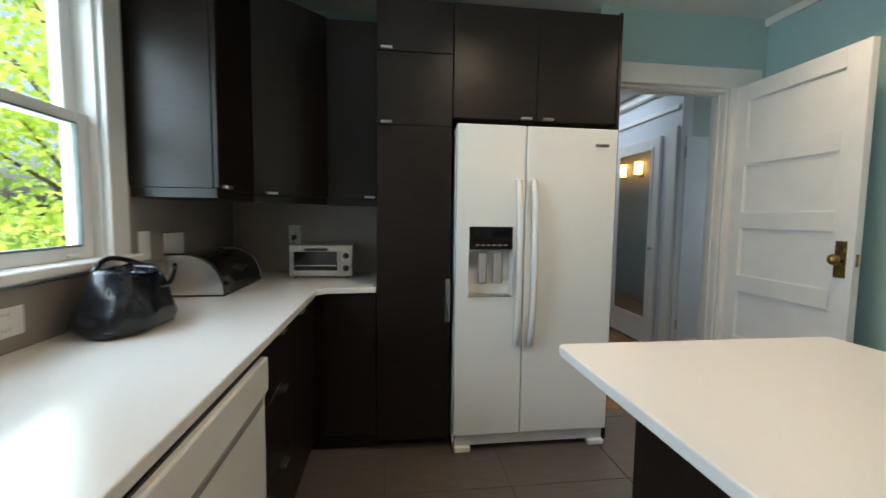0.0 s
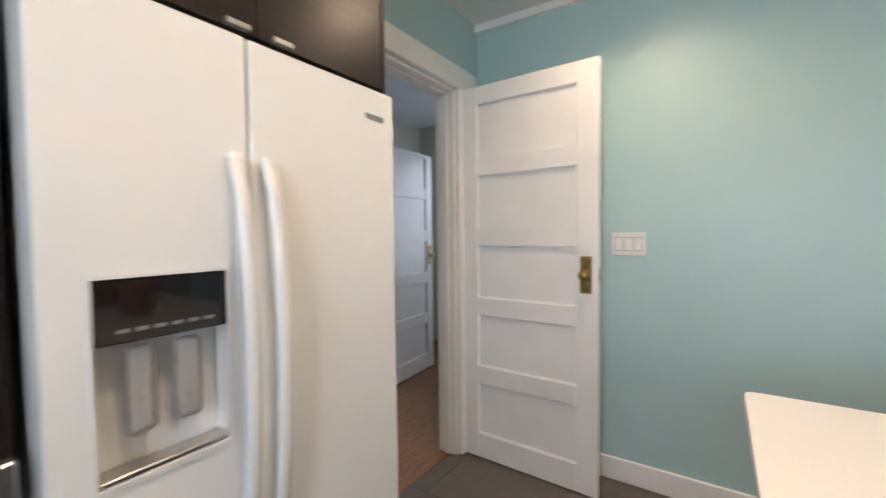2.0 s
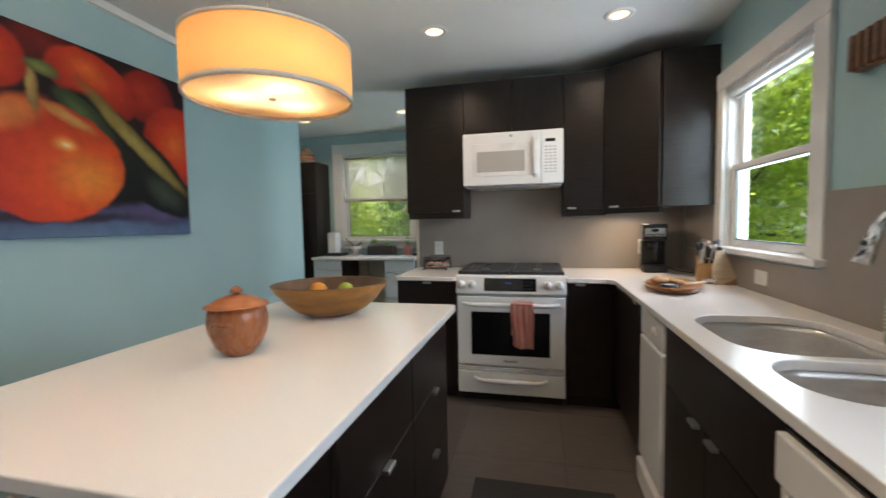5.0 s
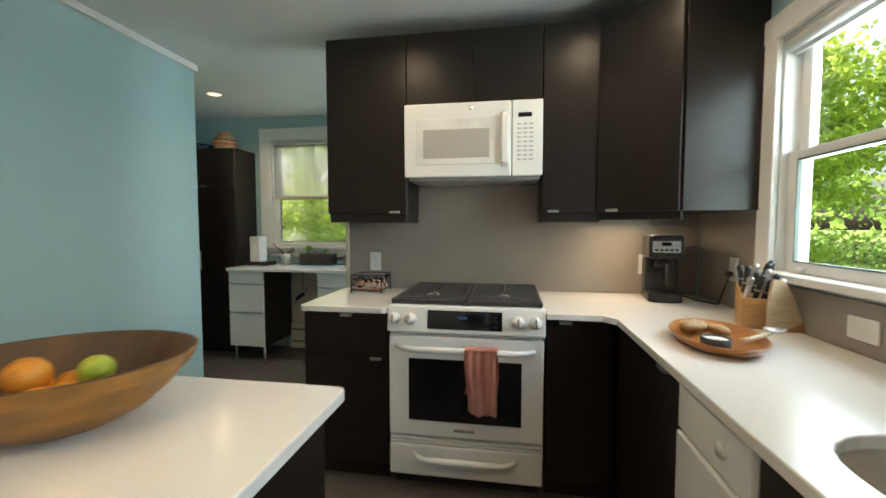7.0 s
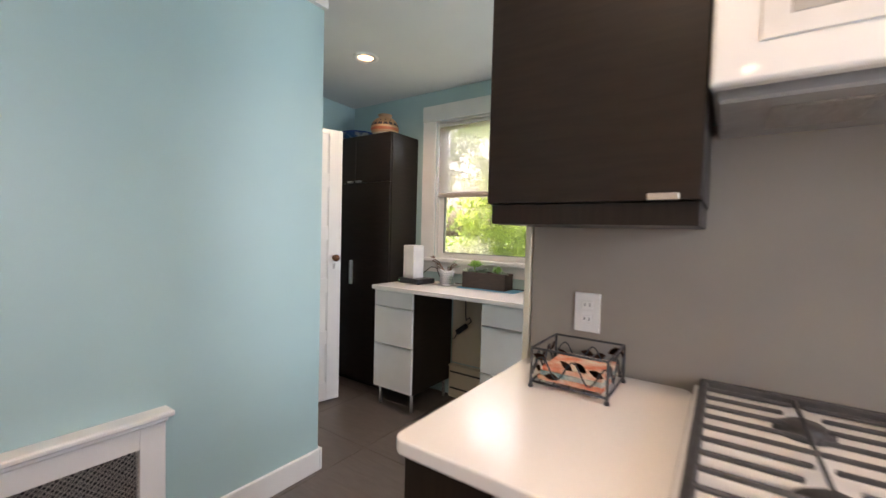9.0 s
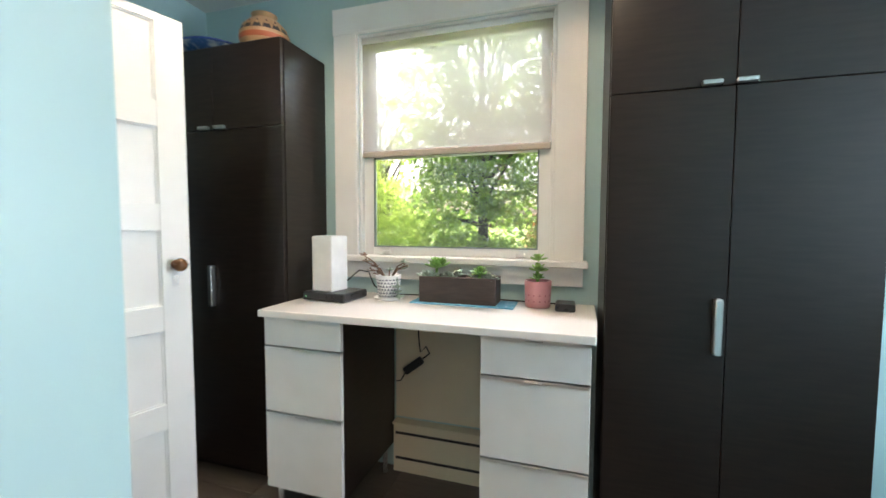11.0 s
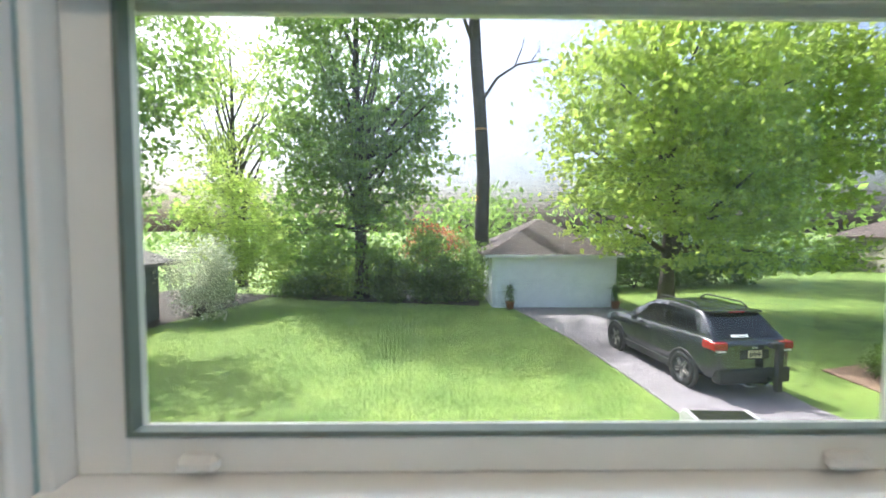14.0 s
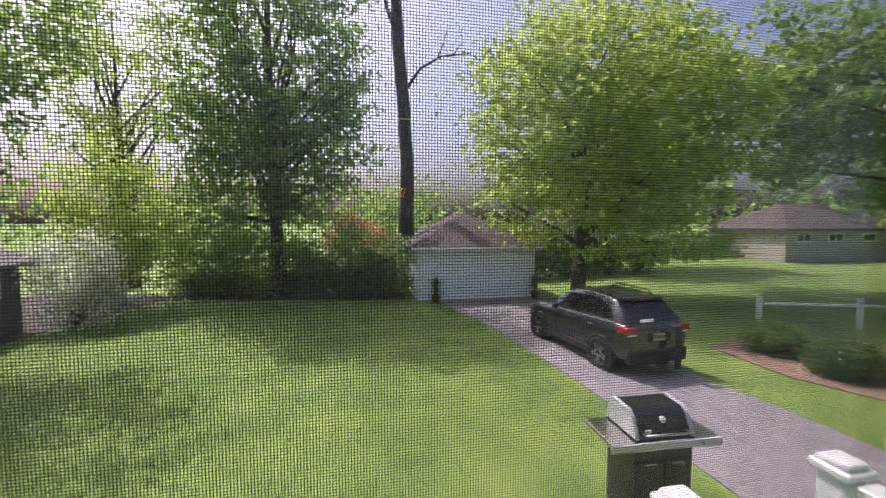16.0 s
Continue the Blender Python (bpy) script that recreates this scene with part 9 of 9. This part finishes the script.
        for s in (1.68, 2.62, .98):
            part("door_seam", B(P(sg * .889, s - .004, .40), P(sg * .8965, s + .004, .97)), trim, c)
        part("sill_cladding", B(P(sg * .85, .95, .24), P(sg * .905, 3.2, .40), 0.02, 2), trim, c)
        for s in (.86, 3.50):
            m = Matrix.Translation(P(0, s, .345)) @ Matrix.Rotation(radians(90 * sg), 4, "Y") @ Matrix.Diagonal((0.97, 0.97, 0.925, 1))
            part("wheel_arch", lathe(bmesh.new(), [(0.0, .80), (.355, .80), (.36, .905), (.42, .90), (.43, .86)], 36, m), trim, c)
            w = part("wheel", lathe(bmesh.new(), [(.225, .74), (.30, .74), (.335, .76), (.345, .80), (.345, .87), (.335, .908), (.30, .922), (.232, .915), (.225, .88)], 40, m), pmat("tyre_rubber", (.02, .02, .02), None, 30, .8) if (sg, s) == (1, .86) else bpy.data.materials["tyre_rubber"], c)
            rim = part("rim", lathe(bmesh.new(), [(0, .88), (.05, .905), (.055, .88), (.06, .86), (.20, .85), (.222, .90), (.230, .912)], 30, m), trim, w)
            for k in range(5):
                mm = m @ Matrix.Rotation(radians(72 * k), 4, "Z")
                bm = bmesh.new()
                for q in (-1, 1):
                    box(bm, (.03, q * .028 - .012, .885), (.222, q * .028 + .012, .905), 0.002, 1, None)
                bmesh.ops.transform(bm, matrix=mm, verts=bm.verts)
                part("spoke", bm, STEEL, w)
    part("rear_bumper", B(P(-.80, -.035, .30), P(.80, .16, .60), 0.05, 3), trim, c)
    part("hatch_recess", B(P(-.33, -.006, .76), P(.33, .03, .95), 0.02, 2), trim, c)
    pl = part("licence_plate", B(P(-.16, -.014, .785), P(.16, -.005, .935), 0.004), pmat("yellowed_plate", (.55, .50, .30), None, 10, .5), c, "pale yellow licence plate")
    for k in range(6):
        part("plate_mark", B(P(-.12 + .042 * k, -.017, .83), P(-.095 + .042 * k, -.0138, .89)), BLACK, pl)
    part("badge", B(P(-.06, -.012, .965), P(.06, .012, 1.0), 0.006), STEEL, c)
    hr = part("hitch_rack", B(P(-.36, -.20, .35), P(-.28, .02, .43), 0.01), trim, c, "black upright bicycle rack on the tow hitch")
    part("rack_mast", B(P(-.385, -.26, .20), P(-.265, -.16, 1.10), 0.02, 2), trim, hr)
    part("rack_head", B(P(-.42, -.24, 1.02), P(-.14, -.14, 1.12), 0.02, 2), trim, hr)
    bm = bmesh.new()
    tube(bm, [P(.28, .05, .34), P(.24, -.06, .28), P(.10, -.08, .25), P(.02, .02, .30)], .016, 8)
    part("tow_loop", bm, STEEL, c)
    c.rotation_euler = (0, 0, radians(6))
    c.location.x += 0.20


car()


# ---- grill ----
def grill():
    a, b = Vector((-0.07, -6.72, 0)), Vector((-1.2, -6.66, 0))
    d = (b - a).normalized()
    n = Vector((d.y, -d.x, 0))
    if n.y > 0:
        n = -n
    m = Matrix.Translation((a.x, a.y, GROUND)) @ Matrix(((d.x, n.x, 0, 0), (d.y, n.y, 0, 0), (0, 0, 1, 0), (0, 0, 0, 1)))
    c = thing("barbecue_grill", (a.x, a.y, GROUND), "gas barbecue with a black and steel hood by the drive", "grill")

    def bx(nm, lo, hi, mt, bev=0.006, par=c, lab=""):
        return part(nm, box(bmesh.new(), lo, hi, bev, 2, m), mt, par, lab)
    W_, D = 1.16, 0.56
    z = 0.96
    for u in (0.30, W_ - 0.34):
        for v in (0.08, D - 0.10):
            bx("caster", (u - 0.03, v - 0.03, 0.0), (u + 0.03, v + 0.03, 0.09), BLACK, 0.01)
    bx("cart", (0.26, 0.03, 0.09), (W_ - 0.26, D - 0.04, z - 0.02), BLACK)
    for u in (0.28, W_ / 2 + 0.005):
        dr = bx("cart_door", (u, 0.012, 0.12), (u + W_ / 2 - 0.285, 0.03, z - 0.17), BLACK)
        bx("door_handle", (u + 0.08, -0.005, z - 0.21), (u + 0.20, 0.012, z - 0.195), STEEL, 0.003, dr)
    bx("side_shelf", (-0.02, 0.0, z), (0.24, D, z + 0.045), STEEL, 0.01, c, "folding steel side shelf")
    bx("side_shelf", (W_ - 0.24, 0.0, z), (W_ + 0.02, D, z + 0.045), STEEL, 0.01)
    ALUM = pmat("pale_cast_aluminium", (0.58, 0.57, 0.57), (0.50, 0.49, 0.49), 12, 0.42, 0.08, 0.1, 60, metal=0.35)
    cp = bx("control_panel", (-0.03, -0.035, z - 0.035), (W_ + 0.03, -0.002, z + 0.046), ALUM, 0.008, c, "long pale steel front panel")
    for k in range(1):
        part("knob", lathe(bmesh.new(), [(0, .012), (.014, .011), (.016, 0), (0, 0)], 18, m @ Matrix.Translation((W_ - 0.20, -0.034, z + 0.005)) @ Matrix.Rotation(radians(90), 4, "X")), BLACK, cp)
    bx("firebox", (0.25, 0.03, z - 0.02), (W_ - 0.25, D - 0.02, z + 0.06), BLACK)
    prof = [(0.02, 0.06), (0.055, 0.15), (0.115, 0.265), (0.175, 0.31), (0.44, 0.325), (0.52, 0.25), (0.54, 0.06)]

    def lid(u0, u1, grow):
        bm = bmesh.new()
        prism(bm, [(v + (0 if grow == 0 else (v - .28) * grow), q + (0 if grow == 0 else (q - .06) * grow)) for v, q in prof], u0, u1, 0.008)
        bmesh.ops.transform(bm, matrix=m @ Matrix(((0, 0, 1, 0), (1, 0, 0, 0), (0, 1, 0, z), (0, 0, 0, 1))), verts=bm.verts)
        bmesh.ops.recalc_face_normals(bm, faces=bm.faces)
        return bm
    h = part("hood", lid(0.295, W_ - 0.295, 0), pmat("black_enamel_hood", (.014, .014, .015), None, 20, .2, coat=.6), c, "black enamel hood")
    part("hood_end", lid(0.25, 0.295, 0.03), ALUM, h, "cast steel hood end")
    part("hood_end", lid(W_ - 0.295, W_ - 0.25, 0.03), ALUM, h)
    bm = bmesh.new()
    tube(bm, [m @ Vector(v) for v in ((0.34, 0.03, z + .12), (0.34, -0.03, z + .12), (W_ - 0.34, -0.03, z + .12), (W_ - 0.34, 0.03, z + .12))], .012, 8)
    part("hood_handle", bm, STEEL, h)
    part("thermometer", lathe(bmesh.new(), [(0, .012), (.03, .012), (.036, 0), (0, 0)], 24, m @ Matrix.Translation((W_ / 2, 0.075, z + .225)) @ Matrix.Rotation(radians(55), 4, "X")), PLASTIC, h, "round white thermometer")
    bx("hood_label", (0.36, 0.028, z + .115), (0.43, 0.034, z + .15), PLASTIC, 0.0, h)


grill()


# ---- floor tiles, last ----
floor = bpy.data.objects["floor"]
tile_me = {}


def tile(x0, y0, x1, y1):
    w, h = round(x1 - x0, 4), round(y1 - y0, 4)
    if (w, h) not in tile_me:
        bm = box(bmesh.new(), (0, 0, -0.0055), (w, h, 0.0), 0.0015)
        me = bpy.data.meshes.new("tile")
        bm.to_mesh(me)
        bm.free()
        me.materials.append(TILE)
        tile_me[(w, h)] = me
    o = new("tile", tile_me[(w, h)])
    o.location = (x0, y0, 0)
    o.parent = floor


g = 0.0015
xs = [-1.02] + [-0.63 + 0.6 * k for k in range(8)]
ys = [-3.42] + [-3.005 + 0.6 * k for k in range(10)]
for i, x in enumerate(xs):
    xb = xs[i + 1] if i + 1 < len(xs) else 3.61
    for j, y in enumerate(ys):
        yb = ys[j + 1] if j + 1 < len(ys) else 2.495
        if xb - x > 0.02 and yb - y > 0.02:
            tile(x + g, y + g, min(xb, 3.61) - g, min(yb, 2.495) - g)
